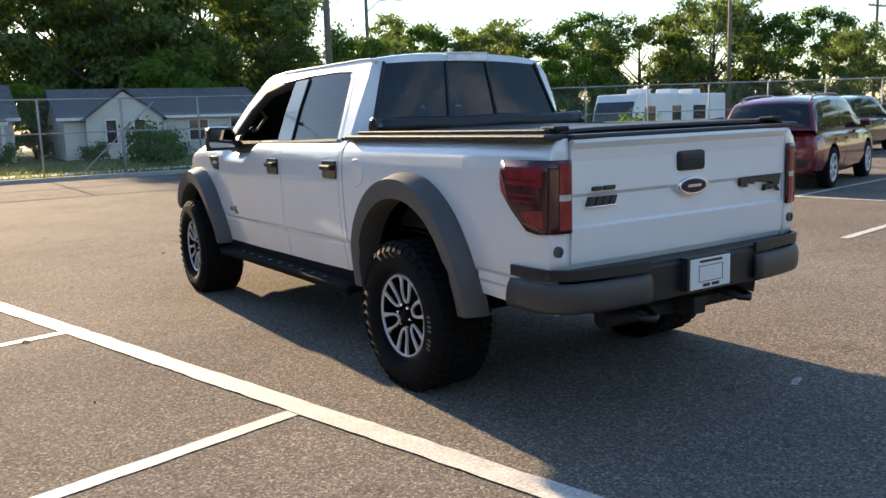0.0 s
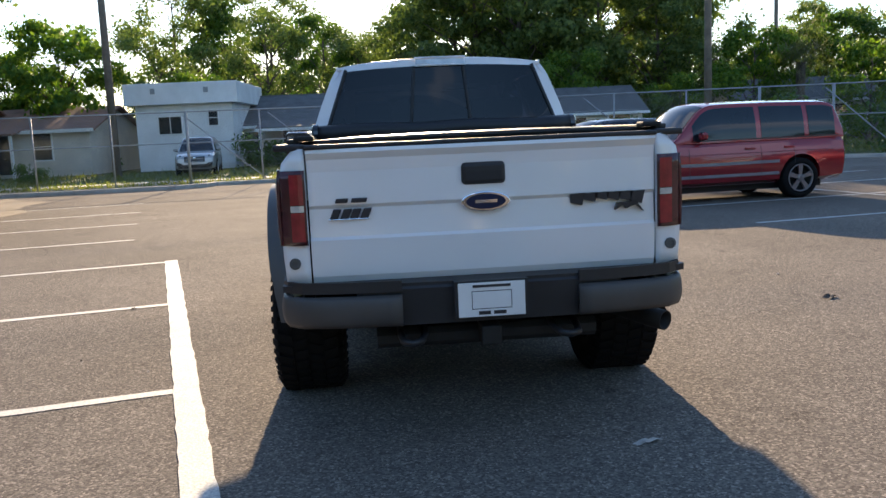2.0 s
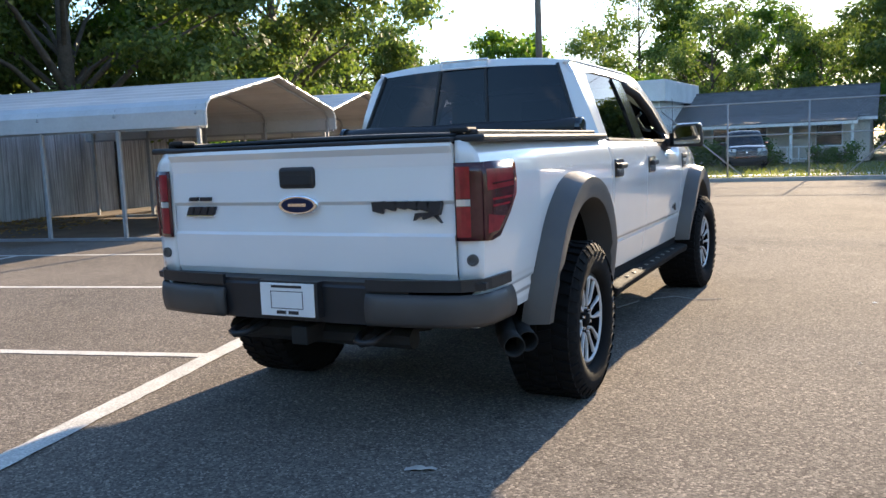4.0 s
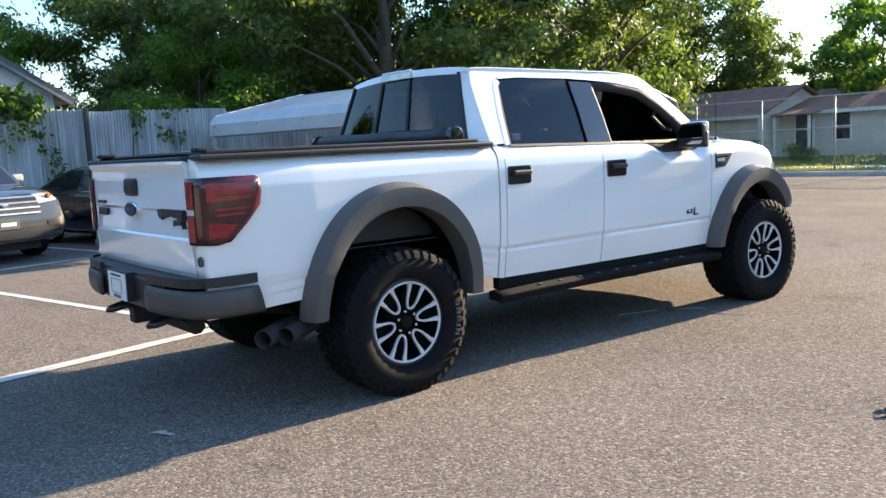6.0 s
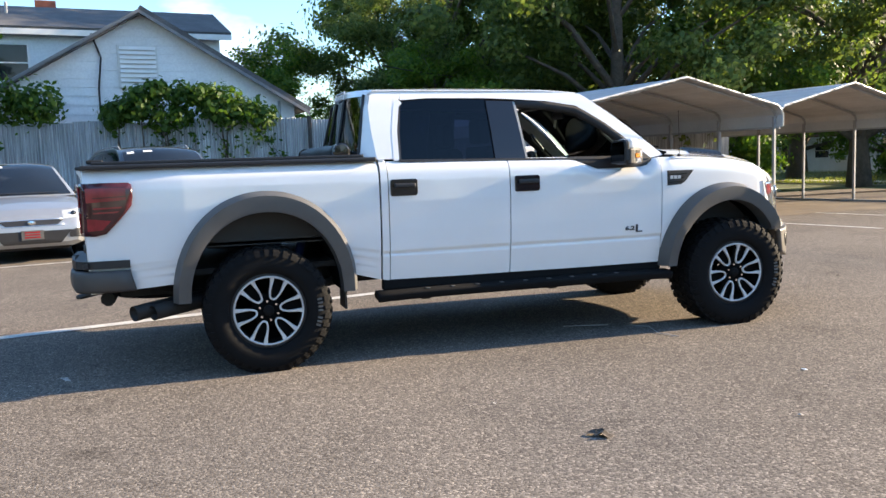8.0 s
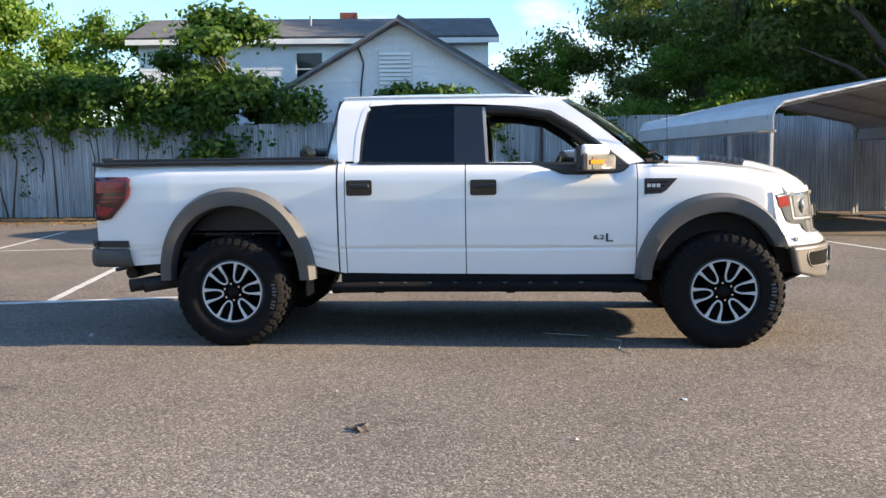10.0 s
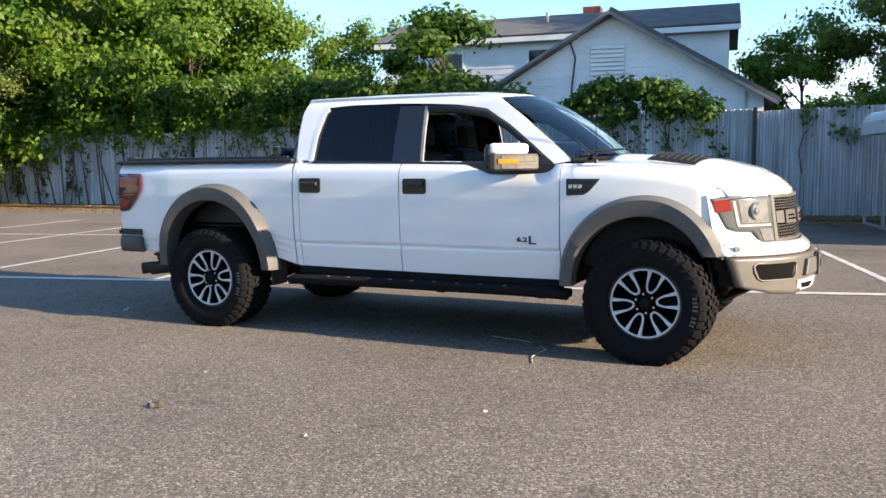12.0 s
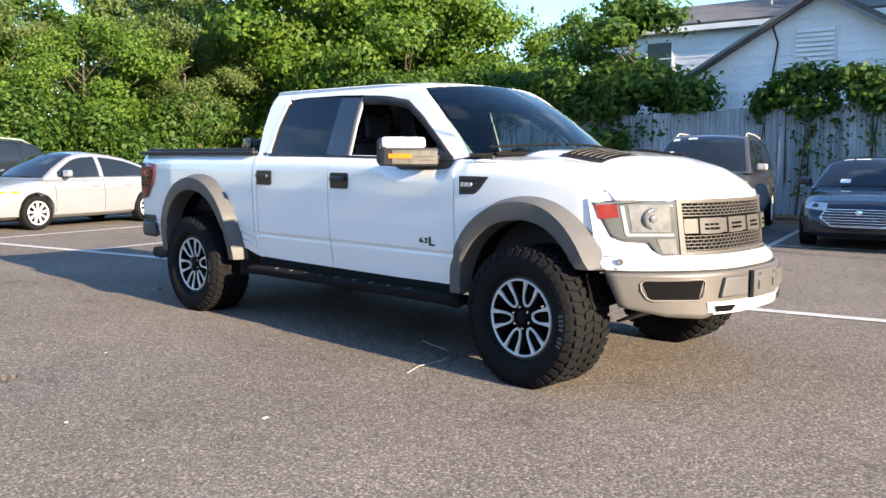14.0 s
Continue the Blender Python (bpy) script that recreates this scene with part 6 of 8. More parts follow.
for x in (-0.1, 0.1):
    part("bracket_bolt", Geo().lathe([(0, 0.006), (0.009, 0.005), (0.009, 0)], 10), M["chrome"], pm, at=pose(x, 2.888, 0.69, 0, 0, 90))
    part("bracket_slot", Geo().box(x - 0.006, x + 0.006, 2.884, 2.8875, 0.60, 0.65), M["interior"], pm)
part("lower_intake", Geo().box(-0.62, 0.62, 2.15, 2.50, 0.50, 0.80), M["interior"], truck)
part("radiator_support", Geo().box(-0.78, 0.78, 2.15, 2.30, 0.7, 1.13), M["interior"], truck)
part("air_dam", Geo().grid(lambda a, b: (lerp(-0.70, 0.70, a), lerp(2.30, 2.50, b), lerp(0.40, 0.50, b)), 6, 2), M["black"], truck, solid=0.015)
part("engine_bay", Geo().box(-0.74, 0.74, 1.35, 2.30, 0.62, 1.15), M["interior"], truck)

# cabin
part("dashboard", Geo().prism([(0.78, 1.0), (0.82, 1.22), (0.92, 1.31), (1.25, 1.345), (1.30, 1.0)], -0.84, 0.84, lambda u, w, d: (d, u, w)), M["interior"], truck, "black dashboard", bevel=0.03)
part("dash_binnacle", Geo().box(-0.58, -0.26, 0.80, 1.0, 1.28, 1.36), M["interior"], truck, bevel=0.03)
part("cabin_floor", Geo().box(-0.86, 0.86, -0.98, 1.28, 0.62, 0.68), M["interior"], truck)
part("headliner", Geo().grid(lambda a, b: (lerp(-0.64, 0.64, a), lerp(-0.98, 0.62, b), roof_z(lerp(-0.64, 0.64, a), lerp(-0.98, 0.62, b)) - 0.05), 8, 8), M["interior"], truck)
part("door_cards", Geo().box(0.845, 0.875, -0.94, 1.2, 0.62, 1.34).box(-0.875, -0.845, -0.94, 1.2, 0.62, 1.34), M["interior"], truck)
part("steering_wheel", Geo().tube([(-0.42 + 0.19 * math.cos(t), 0.66 + 0.07 * math.sin(t), 1.255 + 0.175 * math.sin(t)) for t in np.linspace(0, 2 * math.pi, 25)], 0.017, 8, cap=False), M["interior"], truck, smooth=True)
part("steering_boss", Geo().box(-0.49, -0.35, 0.65, 0.69, 1.20, 1.30).box(-0.60, -0.24, 0.655, 0.675, 1.24, 1.27), M["interior"], truck, bevel=0.015)
part("steering_column", Geo().tube([(-0.42, 0.68, 1.25), (-0.42, 0.95, 1.15)], 0.035, 8), M["interior"], truck)


def seat(x, y, w):
    s = part("seat", Geo().box(x - w / 2, x + w / 2, y - 0.22, y + 0.30, 0.72, 0.92), M["leather"], truck, "black leather seat", bevel=0.05, segs=3)
    part("seat_back", Geo().prism([(y - 0.30, 0.88), (y - 0.16, 0.88), (y - 0.30, 1.48), (y - 0.42, 1.48)], x - w / 2, x + w / 2, lambda u, q, d: (d, u, q)), M["leather"], s, bevel=0.045, segs=3)
    if w < 1:
        part("headrest", Geo().prism([(y - 0.42, 1.50), (y - 0.31, 1.50), (y - 0.33, 1.70), (y - 0.42, 1.70)], x - 0.13, x + 0.13, lambda u, q, d: (d, u, q)), M["leather"], s, bevel=0.035, segs=3)
    return s


seat(0.44, 0.28, 0.52)
seat(-0.44, 0.28, 0.52)
rs = seat(0, -0.52, 1.5)
for x in (-0.45, 0.45):
    part("headrest", Geo().box(x - 0.13, x + 0.13, -0.94, -0.84, 1.50, 1.66), M["leather"], rs, bevel=0.03)
part("console", Geo().box(-0.14, 0.14, -0.1, 0.8, 0.7, 1.02), M["interior"], truck, bevel=0.03)
part("rear_view_mirror", Geo().box(-0.11, 0.11, 0.79, 0.82, 1.70, 1.765), M["black"], truck, bevel=0.015)
for sx in (1, -1):
    part("sun_visor", Geo().box(sx * 0.38 - 0.20, sx * 0.38 + 0.20, 0.62, 0.74, 1.80, 1.815), M["flare"], truck, bevel=0.005)
    part("grab_handle", Geo().tube([(sx * 0.70, 0.86, 1.60), (sx * 0.66, 0.87, 1.56), (sx * 0.70, 0.97, 1.46), (sx * 0.75, 0.99, 1.45)], 0.014, 6), M["flare"], truck)


# ---- parked cars ----
SECT = [(0.0, 0.0), (0.78, 0.0), (0.95, 0.10), (1.0, 0.36), (0.995, 0.60), (0.975, 0.74), (0.95, 0.88), (0.87, 0.975), (0.70, 1.005), (0.0, 1.03)]
# stations: y, top, half width, underside; roof: y, height over the whole
SHAPES = {
    "sedan": dict(base=1.45, st=[(-.500, .60, .78, .36), (-.494, .86, .86, .28), (-.478, .985, .91, .24), (-.42, 1.00, .95, .22), (-.30, .985, .985, .20), (-.10, .955, 1, .19), (.12, .93, 1, .19), (.21, .925, .99, .19), (.30, .89, .98, .19), (.40, .82, .94, .20), (.455, .745, .89, .21), (.485, .65, .82, .22), (.500, .50, .74, .28)],
                  roof=[(-.385, .98), (-.33, 1.10), (-.27, 1.24), (-.20, 1.345), (-.12, 1.41), (-.03, 1.445), (.04, 1.425), (.09, 1.37), (.16, 1.19), (.245, .90)], glass=(.055, -.185), belt=.93, wt=.63),
    "suv": dict(base=1.75, st=[(-.500, .62, .82, .44), (-.494, .98, .88, .34), (-.480, 1.06, .92, .30), (-.42, 1.10, .97, .28), (-.30, 1.10, .99, .27), (-.10, 1.08, 1, .26), (.12, 1.06, 1, .26), (.23, 1.05, .99, .26), (.33, 1.03, .98, .26), (.42, .97, .95, .27), (.470, .89, .90, .28), (.492, .78, .85, .30), (.500, .58, .78, .36)],
                roof=[(-.490, 1.06), (-.475, 1.20), (-.455, 1.45), (-.43, 1.62), (-.36, 1.70), (-.20, 1.745), (-.02, 1.75), (.06, 1.72), (.11, 1.64), (.17, 1.42), (.26, 1.03)], glass=(.085, -.432), belt=1.06, wt=.70),
    "boxy": dict(base=1.80, st=[(-.500, .60, .88, .46), (-.498, 1.04, .93, .38), (-.490, 1.10, .96, .32), (-.42, 1.12, .98, .29), (-.30, 1.12, .99, .28), (-.10, 1.11, 1, .28), (.12, 1.10, 1, .28), (.23, 1.12, .99, .28), (.33, 1.115, .985, .28), (.44, 1.08, .97, .30), (.482, 1.02, .95, .32), (.496, .88, .93, .34), (.500, .58, .90, .42)],
                 roof=[(-.494, 1.10), (-.488, 1.35), (-.480, 1.62), (-.466, 1.735), (-.42, 1.78), (-.20, 1.80), (.00, 1.80), (.065, 1.785), (.105, 1.70), (.155, 1.44), (.215, 1.10)], glass=(.08, -.446), belt=1.10, wt=.735),
}


def car(kind, label, L, W, H, wb, R, body, at, rim=None, group="parked cars", category="car", face="bars", rails=False, two_tone=None, stickers=(), spokes=9, note=False, face_side=True):
    S = SHAPES[kind]
    k = H / S["base"]
    c = thing("sedan" if kind == "sedan" else "sport_utility_vehicle", label, category, group, at=at)
    st = [(y * L, zt * k, w * W / 2, zb * k) for y, zt, w, zb in S["st"]]
    ys = [s[0] for s in st]
    n = len(SECT)

    def prof(y, i):
        return interp(y, ys, [s[i] for s in st])

    def sec(y, s):
        """A point of the body's right half at station y; s from 0 (floor) to 1 (top)."""
        q = s * (n - 1)
        return interp(q, range(n), [p[0] for p in SECT]) * prof(y, 2), lerp(prof(y, 3), prof(y, 1), interp(q, range(n), [p[1] for p in SECT]))

    def side_x(y, z):
        """Half width of the body at station y and height z."""
        t = (z - prof(y, 3)) / max(0.01, prof(y, 1) - prof(y, 3))
        if t < 0 or t > 1.02:
            return -1
        return interp(t, [p[1] for p in SECT[1:]], [p[0] for p in SECT[1:]]) * prof(y, 2)

    def nose(x, z, s=1):
        """How far the body reaches forward (or back) at x and height z."""
        a, b = 0.0, 0.5 * L
        for i in range(16):
            m = (a + b) / 2
            if side_x(s * m, z) >= abs(x):
                a = m
            else:
                b = m
        return s * a

    def patch(name, fn, nu, nv, material, parent, text="", off=0.008, s=1, thick=0.0):
        return part(name, Geo().grid(lambda a, b: (lambda p: (p[0], nose(p[0], p[1], s) + s * off, p[1]))(fn(a, b)), nu, nv), material, parent, text, smooth=True, solid=thick)

    fine = sorted(set(ys + list(np.linspace(-L / 2, L / 2, 44))))
    v, f = [], []
    for y in fine:
        ring = [sec(y, i / (n - 1)) for i in range(n)]
        v += [(x, y, z) for x, z in ring] + [(-x, y, z) for x, z in ring[-2:0:-1]]
    m = 2 * n - 2
    for i in range(len(fine) - 1):
        f += [(i * m + j, i * m + (j + 1) % m, (i + 1) * m + (j + 1) % m, (i + 1) * m + j) for j in range(m)]
    f += [tuple(range(m))[::-1], tuple((len(fine) - 1) * m + j for j in range(m))]
    ob = part("body", Geo().add(v, f), body, c, smooth=False)
    cut = Geo()
    for wy in (-wb / 2, wb / 2):
        for sx in (1, -1):
            cut.add(*(lambda q: (q.v, q.f))(Geo().tube([(sx * W * 0.30, wy, R + 0.02), (sx * W * 0.62, wy, R + 0.02)], R * 1.14, 32)))
    cu = mk("cutter", cut, body)
    cu.parent = c
    md = ob.modifiers.new("cut", "BOOLEAN")
    md.object, md.operation, md.solver = cu, "DIFFERENCE", "EXACT"
    bpy.context.view_layer.update()
    me = bpy.data.meshes.new_from_object(ob.evaluated_get(bpy.context.evaluated_depsgraph_get()))
    ob.modifiers.clear()
    ob.data = me
    bpy.data.objects.remove(cu)
    me.polygons.foreach_set("use_smooth", [True] * len(me.polygons))
    me.set_sharp_from_angle(angle=radians(32))
    sill = two_tone or (M["black"] if kind != "sedan" else body)
    for sx in (1, -1):
        part("sill", Geo().grid(lambda a, b: (lambda y: (lambda p: (sx * (p[0] + 0.006), y, p[1]))(sec(y, lerp(0.13, 0.41 if two_tone else 0.20, b))))(lerp(-wb / 2 + R * 1.2, wb / 2 - R * 1.2, a)), 10, 2), sill, c, solid=0.01)
    # cabin: one shell lofted under the roof line
    ry = [p[0] * L for p in S["roof"]]
    rz = [p[1] * k for p in S["roof"]]
    belt = S["belt"] * k - 0.03
    wb_, wt = W / 2 * 0.90, W / 2 * S["wt"]
    y0, y1 = ry[0], ry[-1]

    def roof(y):
        q = [interp(y + d, ry, rz) for d in (-0.06, -0.02, 0.02, 0.06)]
        return sum(q) / 4

    def shell(y, t):
        """Cabin surface: t 0 at the belt, 1 at the roof's edge, 2 at the middle line."""
        zr = roof(y)
        h = max(0.0, (zr - belt) / (H - belt))
        we = lerp(wb_, wt, min(1, h))
        zb = min(belt, zr - 0.02)
        crown = 0.055 * min(1, h * 1.5)
        if t <= 1:
            return lerp(wb_, we, t) + 0.03 * h * math.sin(math.pi * t), y, lerp(zb, zr - crown, t)
        u = 2 - t
        bow = 0.13 * interp(y, [y0, lerp(y0, y1, .25), lerp(y0, y1, .6), y1], [-1, 0, 0, 1])
        return we * u, y + bow * (1 - u * u), zr - crown * u ** 2.4

    def shell_z(y, z):
        zr = roof(y)
        h = max(0.05, (zr - belt) / (H - belt))
        crown = 0.055 * min(1, h * 1.5)
        return shell(y, (z - belt) / max(0.02, zr - crown - belt))

    yy = list(np.linspace(y0, y1, 46))
    tt = [0, .2, .4, .6, .8, .93, 1, 1.05, 1.12, 1.25, 1.5, 1.75, 2]
    row = [(1, t) for t in tt] + [(-1, t) for t in tt[-2::-1]]
    v, f = [], []
    for y in yy:
        for sx, t in row:
            p = shell(y, t)
            v.append((sx * p[0], p[1], p[2]))
    q = len(row)
    for i in range(len(yy) - 1):
        f += [(i * q + j, i * q + j + 1, (i + 1) * q + j + 1, (i + 1) * q + j) for j in range(q - 1)]
    part("cabin", Geo().add(v, f), body, c, smooth=True)
    gf, gr = S["glass"][0] * L, S["glass"][1] * L

    def screen_pt(a, b, ya, yb, o):
        p = shell(lerp(ya, yb, b), 1.08 if abs(2 * a - 1) > 0.999 else 2 - abs(2 * a - 1) * 0.92)
        return (math.copysign(p[0], 2 * a - 1), p[1] + (o if ya > 0 else -o), p[2] + o)

    ws = part("windscreen", Geo().grid(lambda a, b: screen_pt(a, b, y1 - 0.05, gf, 0.006), 16, 10), M["win_dark"], c, "dark windscreen", smooth=True)
    part("back_window", Geo().grid(lambda a, b: screen_pt(a, b, y0 + (0.05 if kind == "sedan" else 0.04), gr, 0.006), 16, 10), M["win_dark"], c, "dark rear screen", smooth=True)
    for a, b, w_, h_ in stickers:
        part("sticker", Geo().grid(lambda u, w: screen_pt(a + w_ * u, b + h_ * w, y1 - 0.05, gf, 0.010), 4, 2), M["plate"], ws, "white paper sticker")
    part("wiper", Geo().tube([(x, shell(y1 - 0.10, 1.5)[1] + 0.05, shell(y1 - 0.10, 1.5)[2] + 0.0) for x in (-0.55, -0.1, 0.35)], 0.008, 4), M["black"], ws)
    zw = belt + 0.05
    pill = lerp(gr, gf, 0.50) + (0.10 if kind == "sedan" else 0.25)
    rear_end = y0 + (0.33 if kind == "sedan" else 0.12)
    spans = [("rear_window", rear_end, pill - 0.05), ("front_window", pill + 0.05, y1 - 0.33)]
    if kind != "sedan":
        cp = lerp(rear_end, pill, 0.40)
        spans = [("quarter_window", rear_end + 0.05, cp - 0.05), ("rear_window", cp + 0.04, pill - 0.05), ("front_window", pill + 0.05, y1 - 0.33)]
    for sx in (1, -1):
        for nm, a0, a1 in spans:
            def pane(a, b, a0=a0, a1=a1):
                y = lerp(a0, a1, a)
                z = lerp(zw, max(zw + 0.012, roof(y) - 0.115), b)
                p = shell_z(y, z)
                return sx * (p[0] + 0.005), y, z
            w = part(nm, Geo().grid(pane, 14, 6), M["win_dark"], c, smooth=True)
            if note and nm == "front_window" and sx > 0:
                for j in range(6):
                    ya = lerp(a0, a1, 0.18 + 0.075 * j)
                    part("window_writing", Geo().grid(lambda a, b: (lambda z: (sx * (shell_z(ya, z)[0] + 0.009), ya + 0.05 * a, z))(lerp(belt + 0.26, belt + (0.33 if j % 3 else 0.36), b)), 1, 1), M["plate"], w)
        for b_, nm, mt in ((0.0, "window_trim", M["chrome"] if kind == "sedan" else M["black"]),):
            part(nm, Geo().tube([(sx * (shell_z(y, zw - 0.012)[0] + 0.006), y, zw - 0.012) for y in np.linspace(rear_end - 0.03, y1 - 0.33, 12)], 0.009, 5), mt, c)
        if rails:
            part("roof_rail", Geo().tube([(sx * (shell(y, 1.06)[0] - 0.03), y, shell(y, 1.06)[2] + (0.05 if 0 < i < 13 else 0.0)) for i, y in enumerate(np.linspace(gr + 0.15, gf - 0.25, 14))], 0.018, 6), M["galv"], c, smooth=True)
        hx = sx * (wb_ + 0.13)
        mi = part("door_mirror", Geo().box(hx - 0.10, hx + 0.10, y1 - 0.50, y1 - 0.39, belt + 0.06, belt + 0.19), body if kind == "sedan" else M["galv"] if face == "thick" else body, c, bevel=0.04, segs=3)
        part("mirror_stalk", Geo().box(min(sx * (wb_ - 0.04), hx), max(sx * (wb_ - 0.04), hx), y1 - 0.47, y1 - 0.41, belt + 0.03, belt + 0.08), M["black"], mi)
        for hy in (pill - 0.62 if kind == "sedan" else pill - 0.55, pill + 0.22):
            z = belt - 0.13
            x = side_x(hy, z)
            part("door_handle", Geo().box(min(sx * (x - 0.005), sx * (x + 0.03)), max(sx * (x - 0.005), sx * (x + 0.03)), hy - 0.1, hy + 0.09, z - 0.012, z + 0.02), body, c, bevel=0.008)
        for dy in (pill, y1 - 0.22, max(-wb / 2 + 0.12, pill - 1.02)):
            zt = prof(dy, 1) - 0.06
            part("door_seam", Geo().tube([(sx * (side_x(dy, z) + 0.0005), dy, z) for z in np.linspace(prof(dy, 3) + 0.12, zt, 9)], 0.0045, 4), M["interior"], c)
        part("body_crease", Geo().tube([(sx * (side_x(y, belt - 0.20) + 0.001), y, belt - 0.20) for y in np.linspace(-0.44 * L, 0.36 * L, 24)], 0.006, 4), body, c, smooth=True)
        ya, yb = 0.375 * L, 0.490 * L
        lz0 = {"sedan": 0.60, "suv": 0.80, "boxy": 0.80}[kind] * k
        lz1 = {"sedan": 0.72, "suv": 0.93, "boxy": 0.95}[kind] * k
        lw = W * 0.46
        hl = part("headlamp", Geo().grid(lambda a, b: (lambda x, z: (sx * x, nose(x, z) + 0.008, z))(lerp(W * 0.245, lw, a), lerp(lz0 + 0.05 * a, lz1 + (0.03 if kind == "sedan" else 0.0) * a, b)), 12, 4), M["clear_lens"], c, "clear headlamp", smooth=True)
        xx = W * 0.34
        zz = lerp(lz0, lz1, 0.55)
        part("lamp_bulb", Geo().lathe([(0.0, 0.012), (0.03, 0.012), (0.048, 0.0), (0.05, -0.02)], 14), M["gloss_black"], hl, smooth=True, at=pose(sx * xx, nose(xx, zz) + 0.006, zz, 0, 0, 90 - 18 * sx))
        part("marker_lamp", Geo().grid(lambda a, b: (lambda x, z: (sx * x, nose(x, z) + 0.012, z))(lerp(lw * 0.93, lw * 1.015, a), lerp(lz1 - 0.05, lz1 - 0.005, b)), 4, 1) if face != "thick" else Geo().grid(lambda a, b: (lambda x, z: (sx * x, nose(x, z) + 0.012, z))(lerp(W * .30, lw * 1.02, a), lerp(lz1 - 0.055 + 0.02 * a, lz1 + 0.01, b)), 6, 1), M["amber"], hl, smooth=True)
        tz0, tz1 = (0.68 * k, 0.90 * k) if kind == "sedan" else (0.78 * k, 1.06 * k)
        part("tail_lamp", Geo().grid(lambda a, b: (lambda x, z: (sx * x, nose(x, z, -1) - 0.010, z))(lerp(W * 0.27 if kind == "sedan" else W * .36, W * 0.452, a), lerp(tz0, tz1, b)), 10, 4), M["red_lens"], c, "red tail lamp", smooth=True)
        fz = 0.34 * k if kind == "sedan" else 0.46 * k
        patch("fog_recess", lambda a, b: (sx * lerp(W * 0.29, W * 0.43, a), lerp(fz, fz + (0.10 + 0.05 * a) * k, b)), 6, 3, M["black"], c)
    # front
    yn = 0.5 * L
    if face == "hex":
        hw = [(0.0, .20), (0.55, .30), (1.0, .245)]
        z0, z1 = 0.37 * k, 0.63 * k
        wd = lambda b: W * interp(b, [p[0] for p in hw], [p[1] for p in hw])
        gp = patch("grille", lambda a, b: ((2 * a - 1) * wd(b), lerp(z0, z1, b)), 14, 8, M["black"], c, "hexagonal grille with chrome bars")
        for i in range(6):
            b = 0.08 + 0.155 * i
            part("grille_bar", Geo().tube([(x, nose(x, lerp(z0, z1, b)) + 0.016, lerp(z0, z1, b)) for x in np.linspace(-wd(b) * .97, wd(b) * .97, 9)], 0.0075, 5), M["chrome"], gp, smooth=True)
        rim_ = [(wd(b), b) for b in np.linspace(0, 1, 7)]
        rim_ = rim_ + [(-x, b) for x, b in rim_[::-1]] + [rim_[0]]
        part("grille_rim", Geo().tube([(x, nose(x, lerp(z0, z1, b)) + 0.012, lerp(z0, z1, b)) for x, b in rim_], 0.009, 5), M["chrome"], gp, smooth=True)
        ez = z1 - 0.045
    elif face == "slim":
        z0, z1 = 0.27 * k, 0.45 * k
        gp = patch("grille", lambda a, b: ((2 * a - 1) * W * lerp(.22, .31, b), lerp(z0, z1, b)), 14, 6, M["black"], c, "large black lower grille")
        up = patch("upper_grille", lambda a, b: ((2 * a - 1) * W * lerp(.20, .25, b), lerp(0.53 * k, 0.60 * k, b)), 12, 3, M["black"], c, "slim upper grille with a chrome edge")
        for z in (0.525, 0.605):
            part("grille_bar", Geo().tube([(x, nose(x, z * k) + 0.012, z * k) for x in np.linspace(-W * .245, W * .245, 9)], 0.008, 5), M["chrome"], up, smooth=True)
        part("number_plate", Geo().box(-0.16, 0.16, yn + 0.005, yn + 0.02, 0.33 * k, 0.33 * k + 0.15), M["flare"], c, "dark dealer plate with pale bars", bevel=0.003)
        for i in range(3):
            part("plate_bar", Geo().box(-0.11, 0.11, yn + 0.021, yn + 0.023, 0.33 * k + 0.03 + 0.04 * i, 0.33 * k + 0.05 + 0.04 * i), M["red_lens"], c)
        ez = 0.565 * k
    elif face == "dark":
        z0, z1 = 0.66 * k, 0.94 * k
        gp = patch("grille", lambda a, b: ((2 * a - 1) * W * .23, lerp(z0, z1, b)), 12, 6, M["black"], c, "dark grille in a body-coloured nose")
        part("grille_bar", Geo().tube([(x, nose(x, z1) + 0.01, z1) for x in np.linspace(-W * .23, W * .23, 9)], 0.012, 5), M["galv"], gp, smooth=True)
        ez = 0.80 * k
    elif face == "thick":
        z0, z1 = 0.66 * k, 0.94 * k
        gp = patch("grille", lambda a, b: ((2 * a - 1) * W * .25, lerp(z0, z1, b)), 12, 6, M["black"], c, "grille with four chrome bars")
        for i in range(4):
            za = lerp(z0, z1, 0.05 + 0.26 * i)
            patch("grille_bar", lambda a, b: ((2 * a - 1) * W * .245, lerp(za, za + 0.022 * k, b)), 12, 2, M["dull_chrome"], gp, off=0.02)
        part("number_plate", Geo().box(-0.16, 0.16, yn + 0.005, yn + 0.02, 0.48 * k, 0.48 * k + 0.15), M["flare"], c, "dark dealer plate with pale bars", bevel=0.003)
        part("plate_bar", Geo().box(-0.11, 0.11, yn + 0.021, yn + 0.023, 0.48 * k + 0.05, 0.48 * k + 0.1), M["plate"], c)
        ez = 0.80 * k
    else:
        z0, z1 = (0.36 * k, 0.58 * k) if kind == "sedan" else (0.60 * k, 0.86 * k)
        gp = patch("grille", lambda a, b: ((2 * a - 1) * W * .24, lerp(z0, z1, b)), 12, 6, M["black"], c, "dark grille with bright bars")
        for i in range(3):
            z = lerp(z0, z1, 0.15 + 0.4 * i)
            part("grille_bar", Geo().tube([(x, nose(x, z) + 0.014, z) for x in np.linspace(-W * .235, W * .235, 9)], 0.009, 5), M["chrome"], gp, smooth=True)
